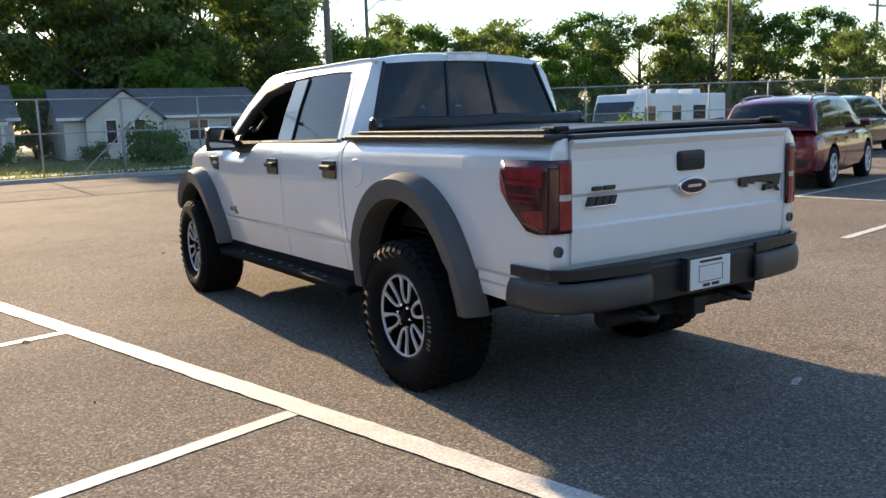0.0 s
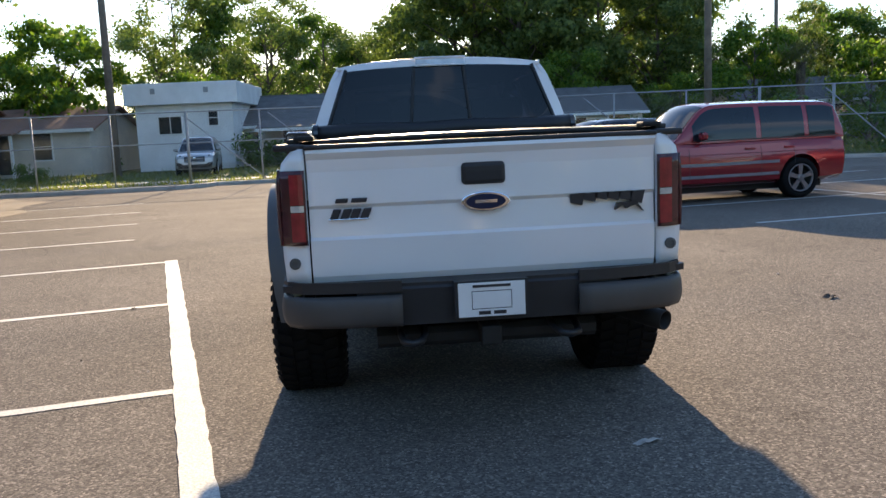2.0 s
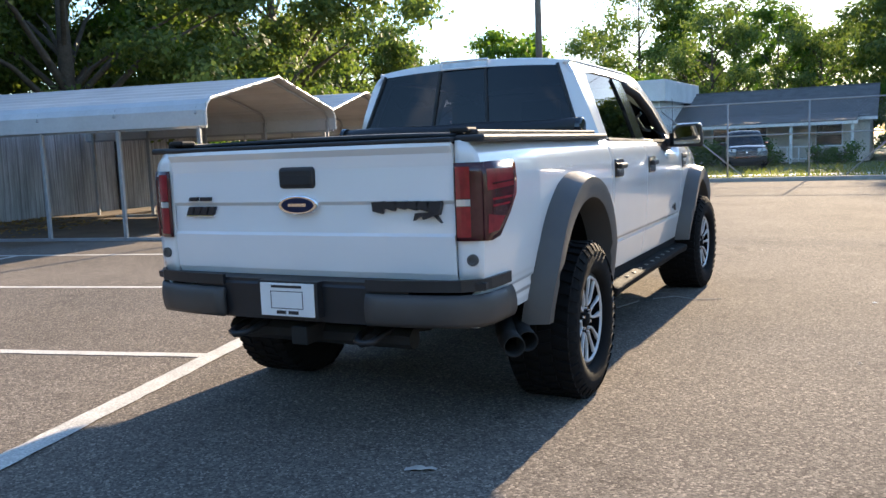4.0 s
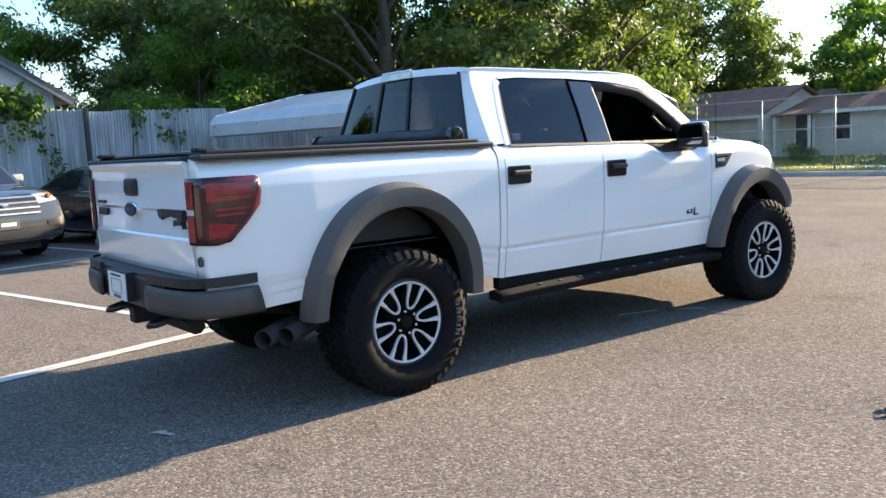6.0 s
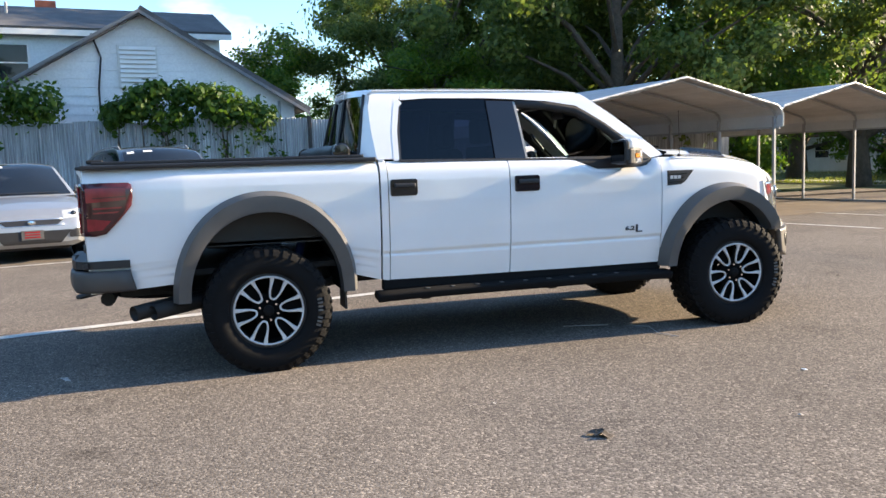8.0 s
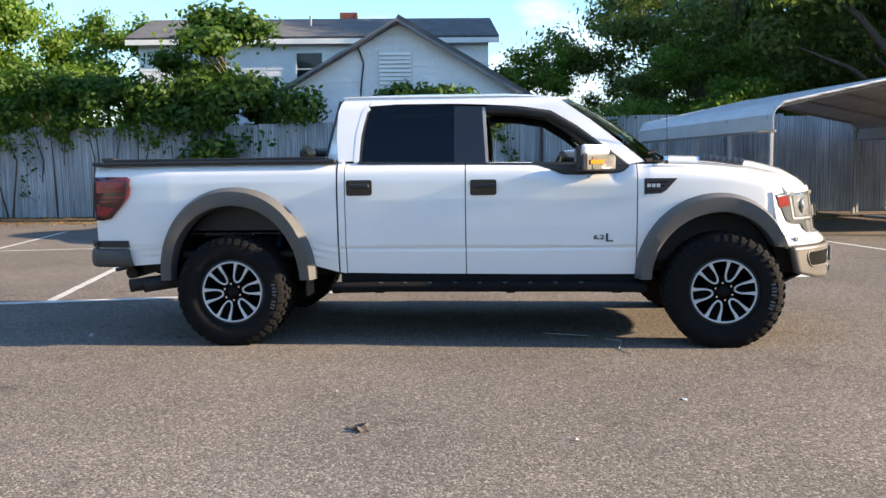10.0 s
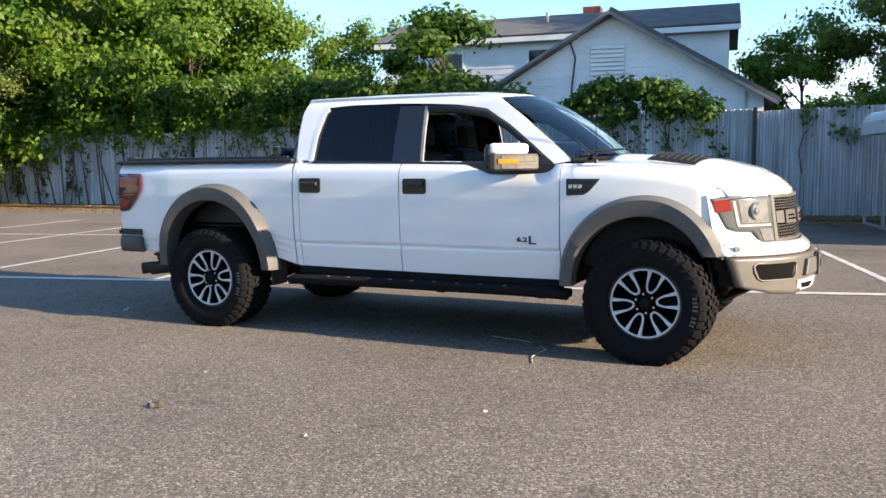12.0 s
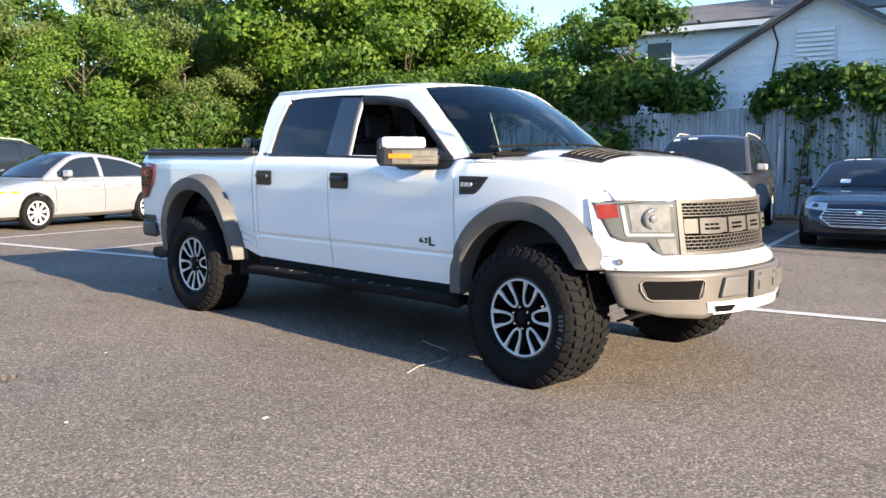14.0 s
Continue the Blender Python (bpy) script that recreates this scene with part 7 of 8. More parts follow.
        ez = lerp(z0, z1, 0.7)
    part("grille_emblem", Geo().lathe([(0.0, 0.02), (0.05, 0.015), (0.06, 0.0)], 16), M["chrome"], gp, at=pose(0, nose(0, ez) + 0.016, ez, 0, 0, 90) @ Matrix.Diagonal((1, 1, 0.62, 1)))
    lo = 0.19 * k if kind == "sedan" else 0.34 * k
    if kind != "sedan":
        patch("lower_bumper", lambda a, b: ((2 * a - 1) * W * .44, lerp(lo, 0.50 * k, b)), 16, 3, two_tone or M["black"], c)
    part("rear_plate", Geo().box(-0.16, 0.16, nose(0, 0.8 * k, -1) - 0.02, nose(0, .8 * k, -1) + 0.03, 0.74 * k, 0.74 * k + 0.14), M["plate"], c, bevel=0.003)
    patch("rear_bumper", lambda a, b: ((2 * a - 1) * W * .43, lerp(0.42 * k, 0.56 * k, b)), 14, 2, M["black"] if kind != "sedan" else body, c, s=-1)
    # wheels
    for wy in (-wb / 2, wb / 2):
        for sx in (1, -1):
            w = part("wheel", Geo().lathe([(R, -0.20), (R, -0.02), (R * 0.96, 0.012), (R * 0.80, 0.02), (R * 0.70, 0.01), (R * 0.68, -0.03)], 32), M["rubber"], c, "black tyre", smooth=True)
            w.matrix_basis = pose(sx * (W / 2 - 0.025), wy, R, 0, 0, 0 if sx > 0 else 180)
            r = part("rim", Geo().lathe([(R * 0.70, 0.006), (R * 0.66, 0.010), (R * 0.63, -0.01), (R * 0.60, -0.09), (0, -0.10)], 28), M["dark_steel"], w, smooth=True)
            part("rim_edge", Geo().lathe([(R * 0.70, 0.004), (R * 0.70, 0.014), (R * 0.645, 0.014), (R * 0.62, -0.01)], 28), rim or M["silver"], r, smooth=True)
            g = Geo()
            ww = R * (0.66 / spokes)
            for i in range(spokes):
                g.prism([(0.03, -ww * .55), (R * 0.66, -ww), (R * 0.66, ww), (0.03, ww * .55)], -0.03, 0.004, (lambda rot: lambda u, w_, d: tuple(rot @ Vector((d, w_, u))))(Matrix.Rotation(2 * math.pi * i / spokes, 3, "X")))
            part("spokes", g, rim or M["silver"], r)
            part("hub", Geo().lathe([(0.0, 0.012), (0.045, 0.010), (0.075, -0.0), (0.075, -0.03)], 16), rim or M["silver"], r, smooth=True)
    part("underbody", Geo().box(-W * 0.30, W * 0.30, -0.44 * L, 0.44 * L, 0.17 * k, 0.42 * k), M["interior"], c)
    return c


P_silver = paint("silver_paint", (0.36, 0.37, 0.38), 0.3, 0.5)
P_beige = paint("champagne_paint", (0.31, 0.325, 0.345), 0.34, 0.4)
P_grey = paint("mineral_grey_paint", (0.065, 0.066, 0.070), 0.3, 0.4)
P_navy = paint("navy_paint", (0.004, 0.0055, 0.016), 0.2, 0.1)
P_red = paint("dark_red_paint", (0.16, 0.010, 0.016), 0.25, 0.3)
P_red2 = paint("bright_red_paint", (0.25, 0.016, 0.024), 0.25, 0.3)
P_black = paint("black_paint", (0.010, 0.010, 0.012), 0.2, 0.2)
P_slate = paint("slate_paint", (0.06, 0.068, 0.08), 0.28, 0.5)

car("sedan", "champagne silver compact sedan with plain wheel covers", 4.68, 1.79, 1.50, 2.66, 0.322, P_beige, lot(-3.22, -10.36, 0, -88), note=True)
car("sedan", "silver compact sedan with a big black lower grille", 4.75, 1.86, 1.62, 2.75, 0.335, P_silver, lot(-9.0, -1.25, 0, -90), face="slim", stickers=((0.70, .78, .16, .10),), spokes=10)
car("suv", "mineral grey family SUV with roof rails and a barred grille", 5.10, 2.06, 1.88, 2.90, 0.37, P_grey, pose(-10.95, -2.75, 0, 0, 0, -74), rails=True, face="thick", stickers=((.62, .84, .12, .07), (.86, .82, .09, .10), (.86, .35, .06, .14)), spokes=5)
car("sedan", "dark navy sedan with a chrome-barred grille", 4.57, 1.80, 1.44, 2.70, 0.33, P_navy, lot(-8.2, 4.12, 0, -90), face="hex", stickers=((.05, .80, .06, .10), (.48, .84, .2, .06), (.72, .84, .13, .06), (.66, .10, .11, .10)), spokes=10)
car("suv", "black SUV parked beyond the champagne sedan", 4.9, 1.95, 1.80, 2.85, 0.37, P_black, lot(-1.95, -13.2, 0, -90), rails=True, spokes=6)
car("boxy", "red full-size SUV with grey lower cladding", 4.62, 1.84, 1.75, 2.76, 0.355, P_red2, pose(5.68, 8.3, 0, 0, 0, 97), two_tone=mat("grey_cladding", (0.22, 0.22, 0.235), 0.5), spokes=5, rim=M["alloy"], face="dark")
car("suv", "slate grey crossover beside the red SUV", 4.7, 1.85, 1.60, 2.75, 0.35, P_slate, lot(11.7, 16.1, 0, 90), spokes=6)
car("suv", "dark red crossover SUV with roof rails", 4.65, 1.88, 1.70, 2.75, 0.37, P_red, pose(12.0, 4.25, 0, 0, 0, -72), rails=True, spokes=6)
car("suv", "dark SUV parked beyond the stalls", 4.9, 1.9, 1.75, 2.8, 0.36, P_black, lot(25.5, 5.4, 0, -90), spokes=6)
car("suv", "white utility vehicle parked by the white house", 4.7, 1.85, 1.75, 2.7, 0.35, P_silver, pose(-8.2, 34.0, -0.05, 0, 0, 185), spokes=6)
car("boxy", "dark pickup-like SUV parked nose-out by the porch", 4.8, 1.85, 1.75, 2.7, 0.35, P_black, pose(-2.6, 35.5, -0.05, 0, 0, 190), spokes=6)

# motor home over the fence
rv = thing("motor_home", "white motor home with dark swoosh graphics", "motor home", at=pose(34.2, 27.6, -1.05, 0, 0, 102) @ Matrix.Diagonal((1.05, 1.18, 1.12, 1)))
part("coach_body", Geo().prism([(-4.4, 0.5), (4.3, 0.5), (4.45, 1.2), (4.35, 2.2), (4.0, 3.05), (-4.4, 3.05)], -1.2, 1.2, lambda u, w, d: (d, u, w)), M["house_white"], rv, bevel=0.08)
part("coach_windscreen", Geo().prism([(4.36, 1.35), (4.47, 1.35), (4.38, 2.2), (4.12, 2.75), (4.02, 2.75)], -1.1, 1.1, lambda u, w, d: (d, u, w)), M["win_dark"], rv)
for y, w in ((3.0, 0.9), (0.6, 0.8), (-1.6, 1.2)):
    for sx in (1, -1):
        part("coach_window", Geo().box(sx * 1.2 - 0.02, sx * 1.2 + 0.02, y - w / 2, y + w / 2, 1.75, 2.45), M["win_dark"], rv)
for i in range(4):
    for sx in (1, -1):
        part("swoosh", Geo().add([(sx * 1.212, -4.2, 0.8 + i * 0.28), (sx * 1.212, 0.5, 0.9 + i * 0.16), (sx * 1.212, 2.8, 1.2 + i * 0.06), (sx * 1.212, 0.5, 1.0 + i * 0.16), (sx * 1.212, -4.2, 0.95 + i * 0.28)], [(0, 1, 2, 3, 4)]), M["flare"], rv)
for y in (2.2, -0.4, -2.6):
    part("roof_unit", Geo().box(-0.45, 0.45, y - 0.4, y + 0.4, 3.05, 3.30), M["house_white"], rv, bevel=0.06)
for y in (3.0, -2.0):
    for sx in (1, -1):
        w = part("wheel", Geo().lathe([(0.45, -0.2), (0.45, 0.0), (0.3, 0.02), (0, 0.0)], 20), M["rubber"], rv)
        w.matrix_basis = pose(sx * 1.18, y, 0.45, 0, 0, 0 if sx > 0 else 180)


# ---- trees, vines and small plants ----
def leaves(points, sizes, rnd, long=1.5, droop=0.3, out=None):
    """One mesh of many leaf-shaped quads about the given points; out: the way that each leaf faces."""
    n = len(points)
    P = np.asarray(points)
    s = np.asarray(sizes)[:, None]
    d = rnd.normal(size=(n, 3))
    d[:, 2] -= droop
    if out is None:
        out = rnd.normal(size=(n, 3))
    else:
        out = out / (np.linalg.norm(out, axis=1)[:, None] + 1e-6) * 1.5 + rnd.normal(size=(n, 3)) * 0.55
    out = out / (np.linalg.norm(out, axis=1)[:, None] + 1e-9)
    d -= out * np.sum(d * out, axis=1)[:, None]
    d /= np.linalg.norm(d, axis=1)[:, None] + 1e-9
    e = np.cross(d, out)
    e /= np.linalg.norm(e, axis=1)[:, None] + 1e-9
    a, b = P - d * s * long * 0.5, P + d * s * long * 0.5
    c = P + e * s * 0.42 - d * s * 0.1
    g = P - e * s * 0.42 - d * s * 0.1
    V = np.stack([a, c, b, g], 1).reshape(-1, 3)
    return V


def leaf_object(name, V, material, parent=None, label=""):
    n = len(V) // 4
    me = bpy.data.meshes.new(name)
    me.vertices.add(len(V))
    me.vertices.foreach_set("co", V.astype(np.float32).ravel())
    me.loops.add(len(V))
    me.loops.foreach_set("vertex_index", np.arange(len(V), dtype=np.int32))
    me.polygons.add(n)
    me.polygons.foreach_set("loop_start", np.arange(0, 4 * n, 4, dtype=np.int32))
    me.update(calc_edges=True)
    me.validate()
    me.materials.append(material)
    ob = new(name, me)
    if parent is not None:
        ob.parent = parent
    if label:
        ob["label"] = label
    return ob


def tree(name, label, h, r, seed, material, trunk=0.22, clear=0.22, clumps=110, per=110, leaf=0.20, spread=0.75, at=None, group="trees"):
    rnd = np.random.RandomState(seed)
    t = thing(name, label, "tree", group, at=at)
    base = h * clear
    g = Geo()
    lean = rnd.uniform(-0.04, 0.04, 2)
    g.tube([(lean[0] * z, lean[1] * z, z) for z in np.linspace(0, h * 0.8, 8)], [trunk * (1.25 if i == 0 else 1) * (1 - 0.85 * i / 7) for i in range(8)], 9)
    # boughs first, then clumps about each bough, so that the crown has gaps
    cents, boughs = [], []
    nb = max(5, clumps // 8)
    for i in range(nb):
        u = (i + rnd.uniform()) / nb
        w = math.sin(math.pi * min(1, 0.16 + 0.76 * u)) ** 0.7
        a = i * 2.4 + rnd.normal() * 0.5
        q = r * w * math.sqrt(rnd.uniform(0.18, 0.92))
        boughs.append((q * math.cos(a), q * math.sin(a), base + (h - base) * (0.06 + 0.86 * u)))
    for i in range(clumps):
        bx, by, bz = boughs[i % nb]
        o = rnd.normal(size=3) * np.array([0.17, 0.17, 0.10]) * r
        cents.append((bx + o[0], by + o[1], min(h, max(base * 0.9, bz + o[2] - 0.12 * math.hypot(o[0], o[1])))))
    for cx, cy, cz in cents[:34]:
        z0 = max(base * 0.8, cz - math.hypot(cx, cy) * rnd.uniform(0.5, 0.9))
        z0 = min(z0, h * 0.75)
        k = 1 - z0 / (h * 0.85)
        g.tube([(lean[0] * z0, lean[1] * z0, z0), (cx * 0.45, cy * 0.45, lerp(z0, cz, 0.6)), (cx, cy, cz)], [trunk * 0.45 * k + 0.02, trunk * 0.25 * k + 0.015, 0.012], 5, cap=False)
    part("trunk", g, M["bark"], t, "brown bark trunk and limbs", smooth=True, recalc=False)
    pts, sz, way = [], [], []
    for cx, cy, cz in cents:
        m = int(per * rnd.uniform(0.6, 1.3))
        q = rnd.normal(size=(m, 3)) * np.array([spread, spread, spread * 0.62])
        pts.append(q + np.array([cx, cy, cz]))
        way.append(q / spread + np.array([cx, cy, 0]) * 0.5 / r + np.array([0, 0, 0.35]))
        sz.append(rnd.uniform(0.6, 1.35, m) * leaf)
    V = leaves(np.concatenate(pts), np.concatenate(sz), rnd, out=np.concatenate(way))
    leaf_object("crown", V, material, t, "many small green leaves")
    return t


def again(src, x, y, s=1.0, turn=0.0, sz=None):
    m = pose(x, y, ground_z(x, y) - 0.02, 0, 0, turn) @ Matrix.Diagonal((s, s, sz or s, 1))
    made = copy_thing(src, m)
    made.matrix_basis = m
    return made


def pair(name, label, h, r, seed, material, trunk, clear, clumps, per, leaf, spread, near, far):
    """One tree in a dense crown for places near the lot, and a lighter one for far places."""
    n = tree(name, label, h, r, seed, material, trunk, clear, clumps, int(per * 2.3), leaf * 0.66, spread, at=near)
    return n, tree(name, label, h, r, seed + 40, material, trunk, clear, clumps, int(per * 0.78), leaf * 1.05, spread, at=far)


oak, oak_f = pair("oak_tree", "large dark green oak with a broad crown", 15.0, 6.6, 1, M["leaf_dark"], 0.42, 0.16, 170, 155, 0.24, 0.52, pose(-28.0, 9.0, -0.1) @ Matrix.Diagonal((0.88, 0.88, 0.92, 1)), pose(8.5, 58.0, -0.1))
elm, elm_f = pair("elm_tree", "tall green deciduous tree with an open crown", 13.0, 5.0, 2, M["leaf_mid"], 0.28, 0.14, 115, 145, 0.22, 0.44, pose(-24.5, -23.0, -0.1) @ Matrix.Diagonal((0.62, 0.62, 0.6, 1)), pose(-23.0, 50.0, -0.1) @ Matrix.Diagonal((0.6, 0.6, 0.6, 1)))
lime, lime_f = pair("young_tree", "bright green leafy tree", 9.0, 4.0, 3, M["leaf_lite"], 0.18, 0.08, 105, 150, 0.20, 0.38, pose(-25.0, -15.6, -0.1) @ Matrix.Diagonal((0.85, 0.85, 0.86, 1)), pose(-18.0, 46.0, -0.1) @ Matrix.Diagonal((1.0, 1.0, 1.03, 1)))
thin = tree("thin_tree", "tall thin-crowned tree against the bright sky", 16.0, 5.0, 4, M["leaf_dark"], 0.3, 0.25, 100, 80, 0.22, 0.6, at=pose(27.0, 64.0, -1.1))
# s: height over the model's own
for i, (src, x, y, s) in enumerate((
        # big shade trees behind the carports
        (oak, -19.8, 12.5, 0.90), (oak, -19.3, 22.6, 0.93), (oak_f, -28.0, 27.0, 0.9), (oak, -31.0, 16.0, 1.0), (oak, -25.5, 5.9, 0.52), (lime, -22.0, 6.5, 0.7), (lime, -20.5, 17.5, 0.8),
        (elm, -30.0, -3.6, 0.30), (lime, -27.5, 1.6, 0.74), (elm, -39.0, 3.0, 0.34), (lime_f, -27.0, 33.0, 0.9), (oak_f, -38.0, 36.0, 0.8), (elm_f, -46.0, 20.0, 0.9),
        # over the back street
        (oak_f, -31.0, 46.0, 0.82), (oak_f, -28.5, 47.5, 0.62), (oak_f, -35, 46, 0.8), (elm_f, 28, 56, 0.45), (oak_f, 25, 76, 1.0), (oak_f, 35, 74, 0.6), (oak_f, 43, 70, 0.85), (oak_f, 50, 64, 0.8), (elm_f, 58, 58, 0.85), (oak_f, 66, 50, 0.75), (thin, -14, 54, 0.68), (thin, -7, 55, 0.66), (lime_f, -11, 50, 0.75), (elm_f, -30, 52, 0.6), (elm_f, -3, 60, 0.78), (thin, 0, 57, 0.66), (thin, -22, 98, 1.35), (thin, -11, 95, 1.35), (thin, -3, 97, 0.9), (thin, 5, 99, 1.0), (elm_f, -16, 100, 1.5), (elm_f, 1, 104, 1.0), (lime_f, 4.5, 48.5, 0.55), (lime_f, -10, 49, 0.6), (oak_f, 11, 56, 0.98), (oak_f, 17, 55, 0.98), (oak_f, 21.0, 53, 0.75),
        (oak_f, 8, 66, 1.05), (oak_f, 15, 66, 1.05), (lime_f, 24, 45, 0.82), (lime_f, 19, 44.5, 0.55), (lime_f, 13, 47, 0.7), (oak_f, 35, 61, 0.72), (elm_f, 38, 58, 0.84), (lime_f, 33, 47, 0.78), (oak_f, 42, 54, 0.76), (elm_f, 48, 50, 0.84), (oak_f, 51, 45, 0.76),
        (lime_f, 43, 45, 0.8), (oak_f, 55, 41, 0.76), (elm_f, 58, 37, 0.8), (oak_f, 62, 32, 0.54), (lime_f, 65, 26, 0.9), (elm_f, 70, 40, 0.9), (oak_f, 78, 30, 0.8), (lime_f, 74, 18, 0.9),
        # behind the metal fence
        (lime, -19.0, -14.6, 0.52), (elm, -21.5, -9.6, 0.26), (lime, -19.8, -20.6, 1.06), (lime, -19.2, -27.0, 1.25), (lime, -20.6, -18.9, 0.98), (lime, -19.3, -23.2, 1.2), (lime, -22.5, -30.0, 1.2), (lime_f, -20.0, -34.0, 1.1), (oak_f, -27.5, -29.0, 0.72), (elm_f, -27.0, -36.0, 0.9), (oak_f, -19.0, -42.0, 0.75), (elm_f, -13.0, -40.0, 0.85),
        (lime, -9.0, -26.5, 0.75), (lime, -4.5, -29.5, 0.8), (oak, -13.5, -27.0, 0.48), (oak, -6.5, -31.0, 0.6), (lime, -3.0, -33.0, 1.0), (oak, 3.0, -36.0, 0.7), (oak, -15.5, -31.0, 0.62), (elm, -12.0, -29.0, 0.46), (oak_f, 10, -44, 0.8), (oak_f, -3, -47, 0.85), (elm_f, 22, -50, 1.0), (oak_f, 40, -46, 1.0), (elm_f, 55, -20, 1.0), (oak_f, 60, 5, 0.9), (elm_f, 48, -34, 1.0))):
    again(src, x, y, s, 71 * i + 13, s * (0.92 + 0.16 * ((i * 7) % 5) / 4))

sapling = tree("sapling", "slender sapling growing behind the fence", 6.4, 1.05, 9, M["leaf_mid"], 0.06, 0.22, 70, 150, 0.125, 0.26, at=pose(-16.4, -7.9, 0) @ Matrix.Diagonal((1.25, 1.25, 0.98, 1)))
again(sapling, -16.9, -9.3, 0.8, 60)


def thicket(name, label, path, seed, per_m, spread, zmid, zspread, material, leaf=0.12, droop=0.3, stems=True, lump=1.0, deep=0.3):
    """Tangled greenery along a line, in lumps: path of (x, y, top height)."""
    rnd = np.random.RandomState(seed)
    t = thing(name, label, "vine", at=None)
    pts, sz, way = [], [], []
    g = Geo()
    for (x0, y0, h0), (x1, y1, h1) in zip(path, path[1:]):
        L = math.hypot(x1 - x0, y1 - y0)
        nx, ny = (y1 - y0) / L, -(x1 - x0) / L
        n = max(2, int(L * 2.2 / lump))
        for i in range(n):
            u = (i + rnd.uniform()) / n
            for k in range(3):
                zc = zmid + (lerp(h0, h1, u) - zmid) * (rnd.uniform(0, 1) ** 0.8 if k else rnd.uniform(0.75, 1.1))
                o, r = rnd.normal() * deep, rnd.uniform(0.55, 1.35)
                cx, cy = lerp(x0, x1, u) + nx * o, lerp(y0, y1, u) + ny * o
                m = int(per_m * rnd.uniform(0.5, 1.4) * r * lump)
                q = rnd.normal(size=(m, 3))
                q *= (rnd.uniform(0.25, 1.0, size=(m, 1)) ** 0.5 + np.abs(rnd.normal(size=(m, 1))) * 0.30) / (np.linalg.norm(q, axis=1)[:, None] + 1e-6)
                pts.append(q * np.array([spread, spread, zspread * 1.2]) * r + np.array([cx, cy, zc]))
                way.append(q + np.array([0, 0, 0.3]))
                sz.append(rnd.uniform(0.6, 1.3, m) * leaf)
                if stems and k == 0:
                    g.tube([(cx - 0.2, cy, 0.0), (cx + rnd.normal() * .15, cy + rnd.normal() * .2, zc * 0.6), (cx, cy, zc)], [0.03, 0.02, 0.008], 5, cap=False)
    if stems:
        part("stem", g, M["bark"], t, recalc=False)["kind"] = "stuff"
    V = leaves(np.concatenate(pts), np.concatenate(sz), rnd, droop=droop, out=np.concatenate(way))
    ob = leaf_object("foliage", V, material, t, "dense green vine leaves")
    ob["kind"] = "stuff"
    return t


thicket("vine_hedge", "overgrown vine hedge burying the metal fence", [(-16.6, -42, 5.0), (-16.4, -34, 4.6), (-16.2, -30.5, 4.2)], 11, 260, 0.50, 1.2, 0.42, M["leaf_mid"], 0.115, deep=0.5)
thicket("vine_hedge", "vine hedge spilling over the top of the metal fence", [(-16.4, -30.5, 4.4), (-16.2, -20, 4.2), (-16.1, -13, 3.8), (-15.9, -9.2, 3.7), (-15.7, -6.8, 3.5), (-15.6, -5.2, 3.0)], 17, 230, 0.38, 2.75, 0.32, M["leaf_mid"], 0.11, stems=False, deep=0.35)
thicket("vine_hedge", "bright creeper hanging over the fence sheets", [(-15.6, -40, 2.9), (-15.6, -20, 2.9), (-15.6, -9, 2.8)], 12, 40, 0.20, 2.2, 0.26, M["leaf_lite"], 0.10, deep=0.12)
thicket("vine_bank", "tall bank of kudzu closing the end of the lot", [(-15.9, -31.5, 3.2), (-13.5, -27.5, 3.0), (-10, -24.5, 2.6), (-2, -25, 3.0), (6, -28, 3.2), (16, -31, 3.2)], 16, 420, 0.85, 0.5, 0.6, M["leaf_mid"], 0.125, lump=1.7, deep=1.2)
thicket("vine_clump", "vine clump over the fence below the white gable", [(-15.5, -3.9, 2.8), (-15.4, -2.6, 3.45), (-15.4, -1.2, 3.2), (-15.4, 0.1, 2.7)], 13, 260, 0.27, 2.5, 0.2, M["leaf_mid"], 0.11, deep=0.12, lump=0.5)
thicket("vine_clump", "hanging vine strands on the fence", [(-15.2, -2.9, 2.6), (-15.2, -0.2, 2.5)], 14, 16, 0.10, 1.3, 0.14, M["leaf_mid"], 0.09, stems=False, deep=0.04, lump=0.4)
thicket("vine_clump", "small creeper at the fence near the carport", [(-15.5, 2.0, 2.6), (-15.5, 3.4, 2.9)], 15, 50, 0.17, 1.7, 0.2, M["leaf_mid"], 0.10, deep=0.1, lump=0.5)
# scattered creeper runners on the sheets
rnd = np.random.RandomState(21)
pts, sz = [], []
g = Geo()
for k in range(24):
    y = rnd.uniform(-26, 1)
    x = interp(y, [-46, -16, 0.8, 19], [-16.3, -15.9, -15.3, -16.2]) + 0.06
    z, path_ = rnd.uniform(0.1, 0.5), []
    for i in range(9):
        path_.append((x, y, z))
        z += rnd.uniform(0.12, 0.32)
        y += rnd.normal() * 0.14
        if z > 2.5:
            break
        m = rnd.randint(2, 10)
        pts.append(rnd.normal(size=(m, 3)) * np.array([0.02, 0.10, 0.10]) + np.array([x + 0.03, y, z]))
        sz.append(rnd.uniform(0.06, 0.13, m))
    if len(path_) > 1:
        g.tube(path_, 0.007, 4, cap=False)
cr_ = thing("creeper", "thin creeper runners climbing the metal sheets", "vine")
part("runner", g, M["bark"], cr_, recalc=False)["kind"] = "stuff"
leaf_object("foliage", leaves(np.concatenate(pts), np.concatenate(sz), rnd), M["leaf_mid"], cr_)["kind"] = "stuff"

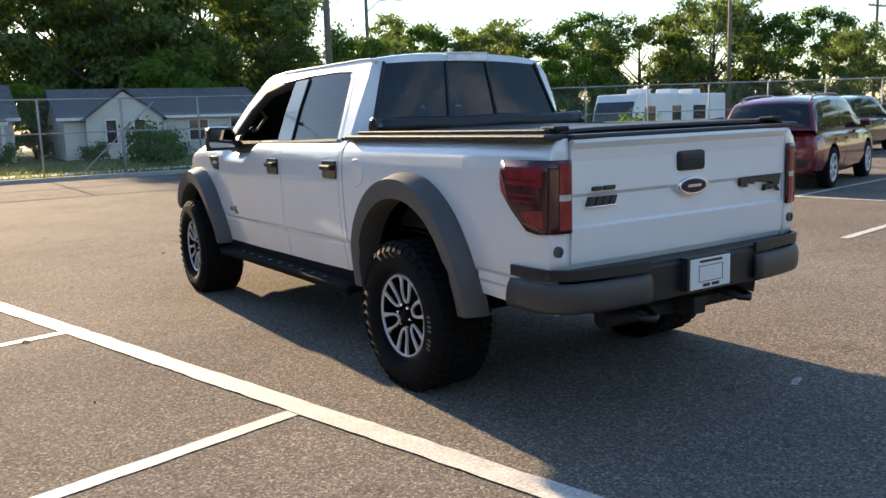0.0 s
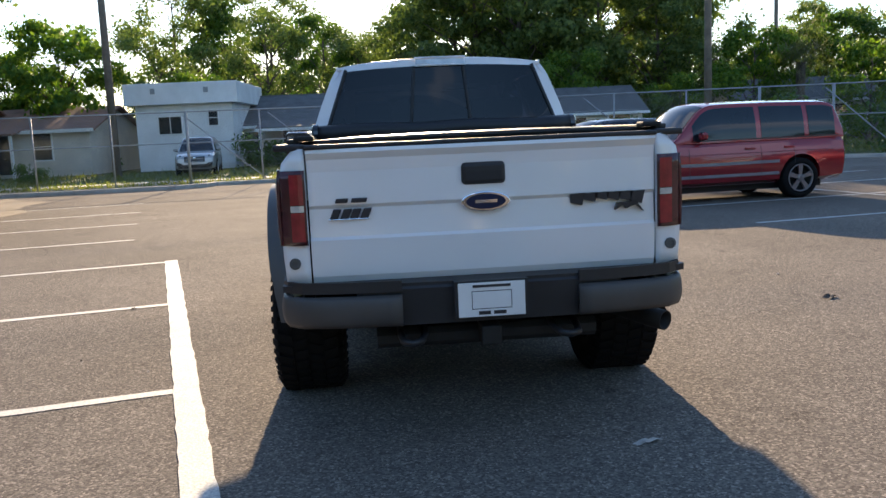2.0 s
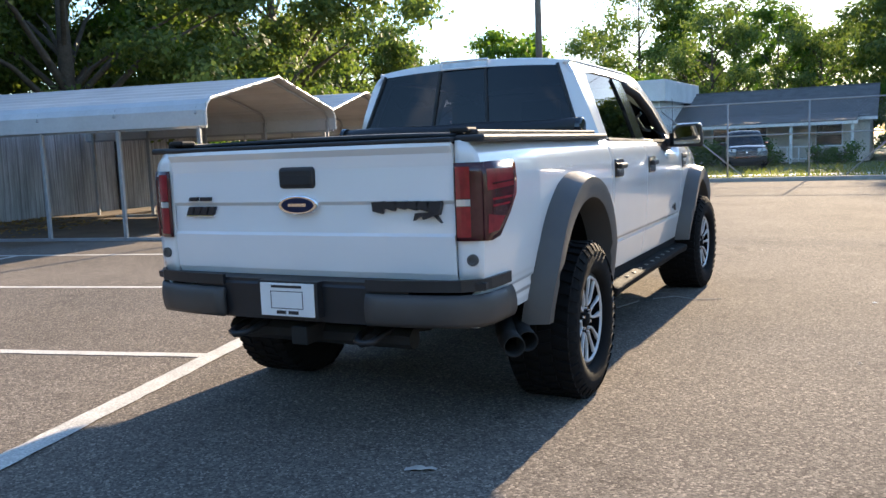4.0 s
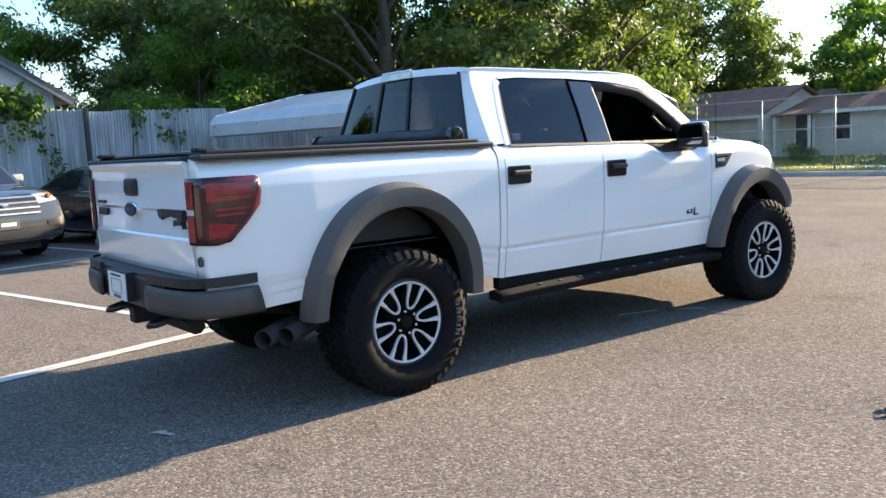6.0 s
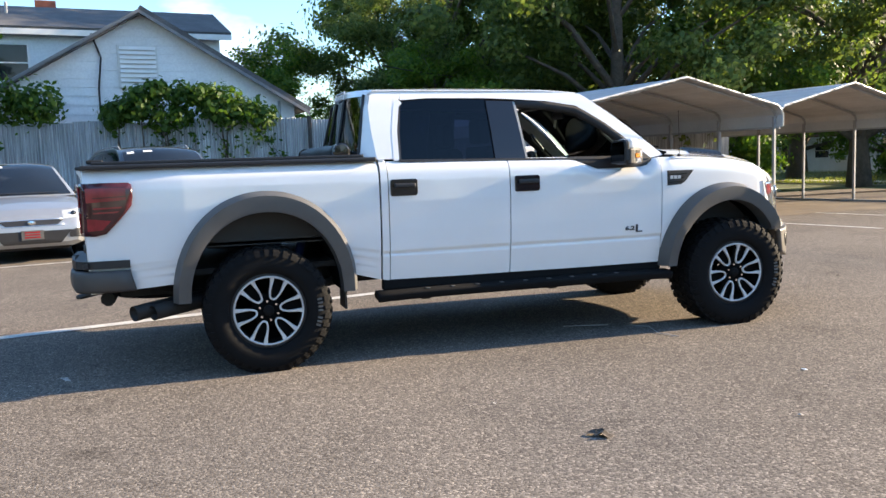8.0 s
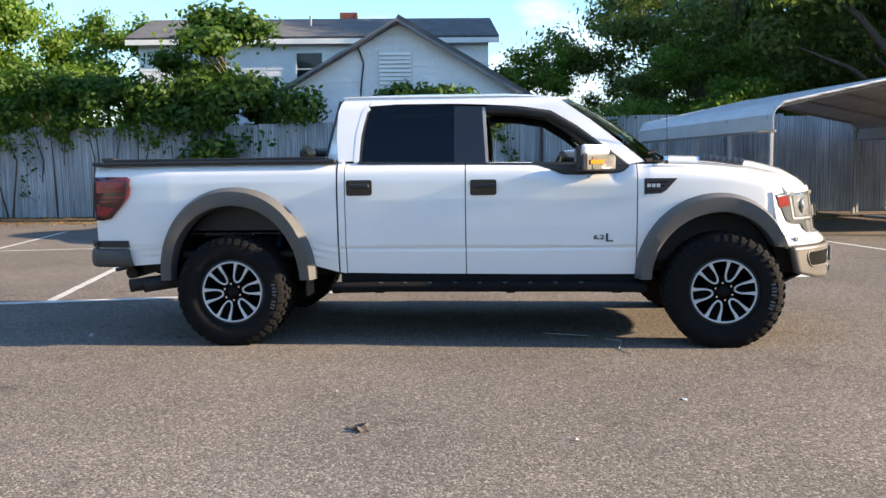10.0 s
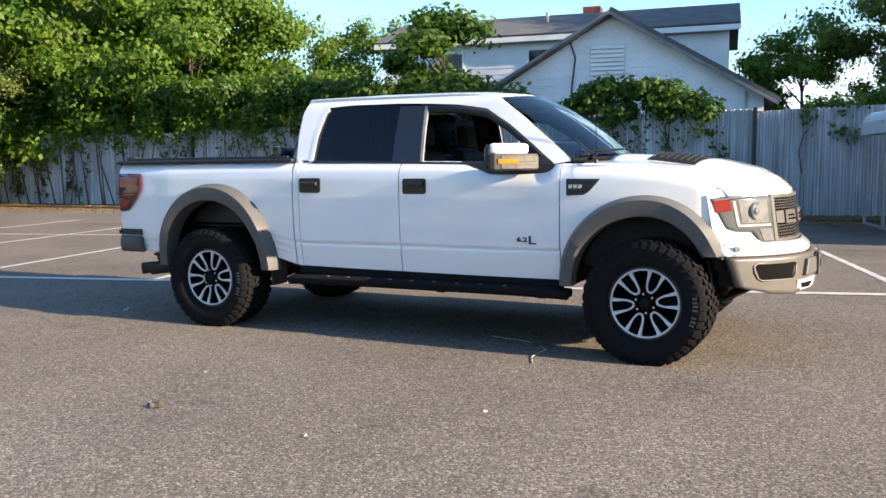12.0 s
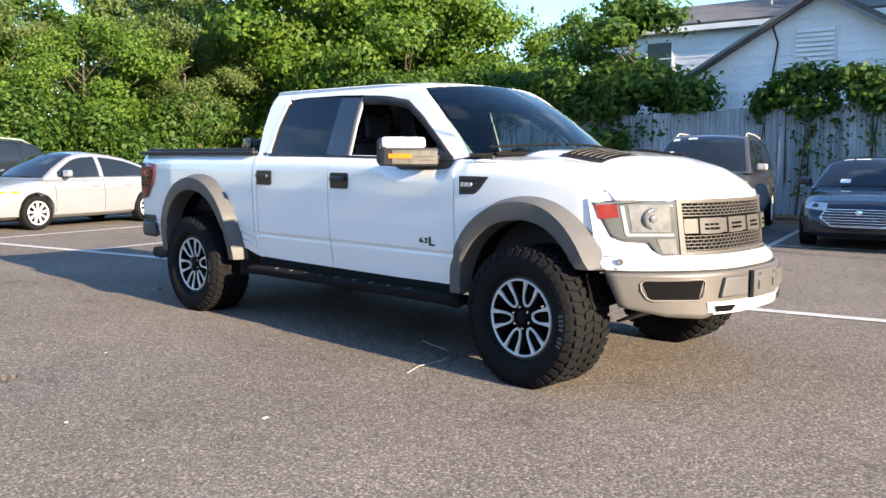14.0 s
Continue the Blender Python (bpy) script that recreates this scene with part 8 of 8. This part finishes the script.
# shrubs by the houses, palm and lawn
bush = tree("shrub", "rounded green garden shrub", 1.7, 1.1, 31, M["leaf_mid"], 0.05, 0.02, 26, 70, 0.14, 0.32, at=pose(-6.0, 39.2, -0.1), group="shrubs")
for i, (x, y, s) in enumerate(((-3.4, 38.6, 0.65), (0.6, 38.8, 0.55), (9.4, 38.6, 0.8), (13.5, 38.2, 1.0), (-18.0, 32.2, 0.6), (-21.5, 32.4, 0.6), (-27, 32.5, 0.8), (17.5, 27.0, 1.3), (21, 25, 1.2), (27, 22, 1.2), (-14.8, 31.0, 0.5), (6.3, 30.5, 1.0), (-2.0, 38.4, 0.75), (-4.6, 39.0, 0.7), (1.6, 38.8, 0.6), (5.8, 39.0, 0.55))):
    again(bush, x, y, s, 37 * i)
palm = thing("palm_tree", "cabbage palm with a shaggy trunk", "tree", at=pose(25.0, 41.0, -0.1))
part("trunk", Geo().tube([(0, 0, z) for z in np.linspace(0, 4.6, 10)], [0.24 + 0.03 * (i % 2) for i in range(10)], 10), M["bark"], palm, smooth=True)
rnd = np.random.RandomState(5)
V = []
for i in range(46):
    a, el = rnd.uniform(0, 2 * math.pi), rnd.uniform(-0.9, 1.2)
    for j in range(26):
        t = j / 25
        R_ = 0.3 + 1.5 * t
        p = np.array([R_ * math.cos(a) * math.cos(el), R_ * math.sin(a) * math.cos(el), 4.7 + R_ * math.sin(el) - 0.5 * t * t])
        q = rnd.normal(size=3) * 0.35
        V += [p, p + np.array([0.03, 0.03, 0]) + q * 0.5, p + q, p - np.array([0.03, 0.03, 0]) + q * 0.5]
leaf_object("crown", np.array(V), M["palm"], palm, "shaggy green and brown fan fronds")
rnd = np.random.RandomState(6)
n = 16000
P = np.stack([rnd.uniform(-40, 30, n), 23 + rnd.uniform(0, 1, n) ** 1.5 * 14, np.full(n, -0.02)], 1)
P[:, 2] += 0.03
h = rnd.uniform(0.05, 0.14, n)
d = rnd.normal(size=(n, 3)) * 0.03
V = np.stack([P + np.array([-0.02, 0, 0]), P + np.array([0.02, 0, 0]), P + d + np.stack([np.full(n, .01), np.zeros(n), h], 1), P + d + np.stack([np.full(n, -.01), np.zeros(n), h], 1)], 1).reshape(-1, 3)
tagged(leaf_object("lawn_grass", V, M["grass_blade"]), "short rough lawn grass behind the fence", "grass", kind="stuff")
rnd = np.random.RandomState(8)
n = 9000
Y = rnd.uniform(-42, 8, n)
off = np.where(rnd.uniform(size=n) < 0.6, rnd.uniform(-0.75, 0.75, n), 0.95 + np.abs(rnd.normal(size=n)) * 0.7)
X = np.interp(Y, [-50, -12, 3, 19.5], [-15.6, -15.5, -14.9, -15.2]) + off
P = np.stack([X, Y, np.zeros(n)], 1)
V = leaves(P, rnd.uniform(0.04, 0.10, n), rnd)
V[:, 2] = np.repeat(np.where(off < 0.85, 0.066, 0.006), 4) + np.clip(V[:, 2], 0.0, 0.03)
tagged(leaf_object("leaf_litter", V, M["dry_leaf"]), "dry fallen leaves along the fence foot", "leaves", kind="stuff")


# ---- litter on the asphalt ----
def scrap(name, label, x, y, turn, g, material):
    return tagged(mk(name, g, material, at=pose(x, y, 0.0, 0, 0, turn), solid=0.0), label, "litter", "litter on the asphalt")


def crumple(sx, sy, h, seed):
    r = np.random.RandomState(seed)
    return Geo().grid(lambda a, b: (sx * (a - 0.5), sy * (b - 0.5), 0.002 + h * r.uniform(0.1, 1) * math.sin(math.pi * (0.1 + 0.8 * a)) ), 6, 3)


scrap("paper_scrap", "crumpled white paper strip on the asphalt", 0.68, -3.17, 20, crumple(0.14, 0.035, 0.02, 1), M["concrete"])
scrap("dead_leaf", "dark curled dead leaf on the asphalt", 3.09, -0.48, 40, crumple(0.13, 0.07, 0.035, 2), M["bark"])
scrap("paper_scrap", "tiny white scrap on the asphalt", 2.465, 1.285, 10, crumple(0.035, 0.025, 0.01, 3), M["plate"])
tagged(mk("twig", Geo().tube([(0.75, 1.02, 0.006), (0.92, 1.12, 0.02), (1.12, 1.08, 0.006), (1.3, 1.15, 0.006)], 0.0028, 5), M["concrete"]), "pale dry twig lying beside the truck", "twig", "litter on the asphalt")
tagged(mk("twig", Geo().tube([(0.55, 0.55, 0.006), (0.62, 0.70, 0.012), (0.66, 0.9, 0.006)], 0.0025, 5), M["concrete"]), "short pale twig in the truck's shade", "twig", "litter on the asphalt")
rnd = random.Random(12)
for i in range(34):
    x, y = rnd.uniform(-3, 6), rnd.uniform(-6, 5)
    if abs(x) < 1.3 and abs(y) < 3.2:
        continue
    s = rnd.uniform(0.012, 0.05)
    scrap("dead_leaf" if i % 3 else "pebble", "small dry leaf on the asphalt" if i % 3 else "small pale pebble on the asphalt", x, y, rnd.uniform(0, 360), crumple(s, s * 0.6, s * 0.35, i + 5), M["bark"] if i % 3 else M["concrete"])
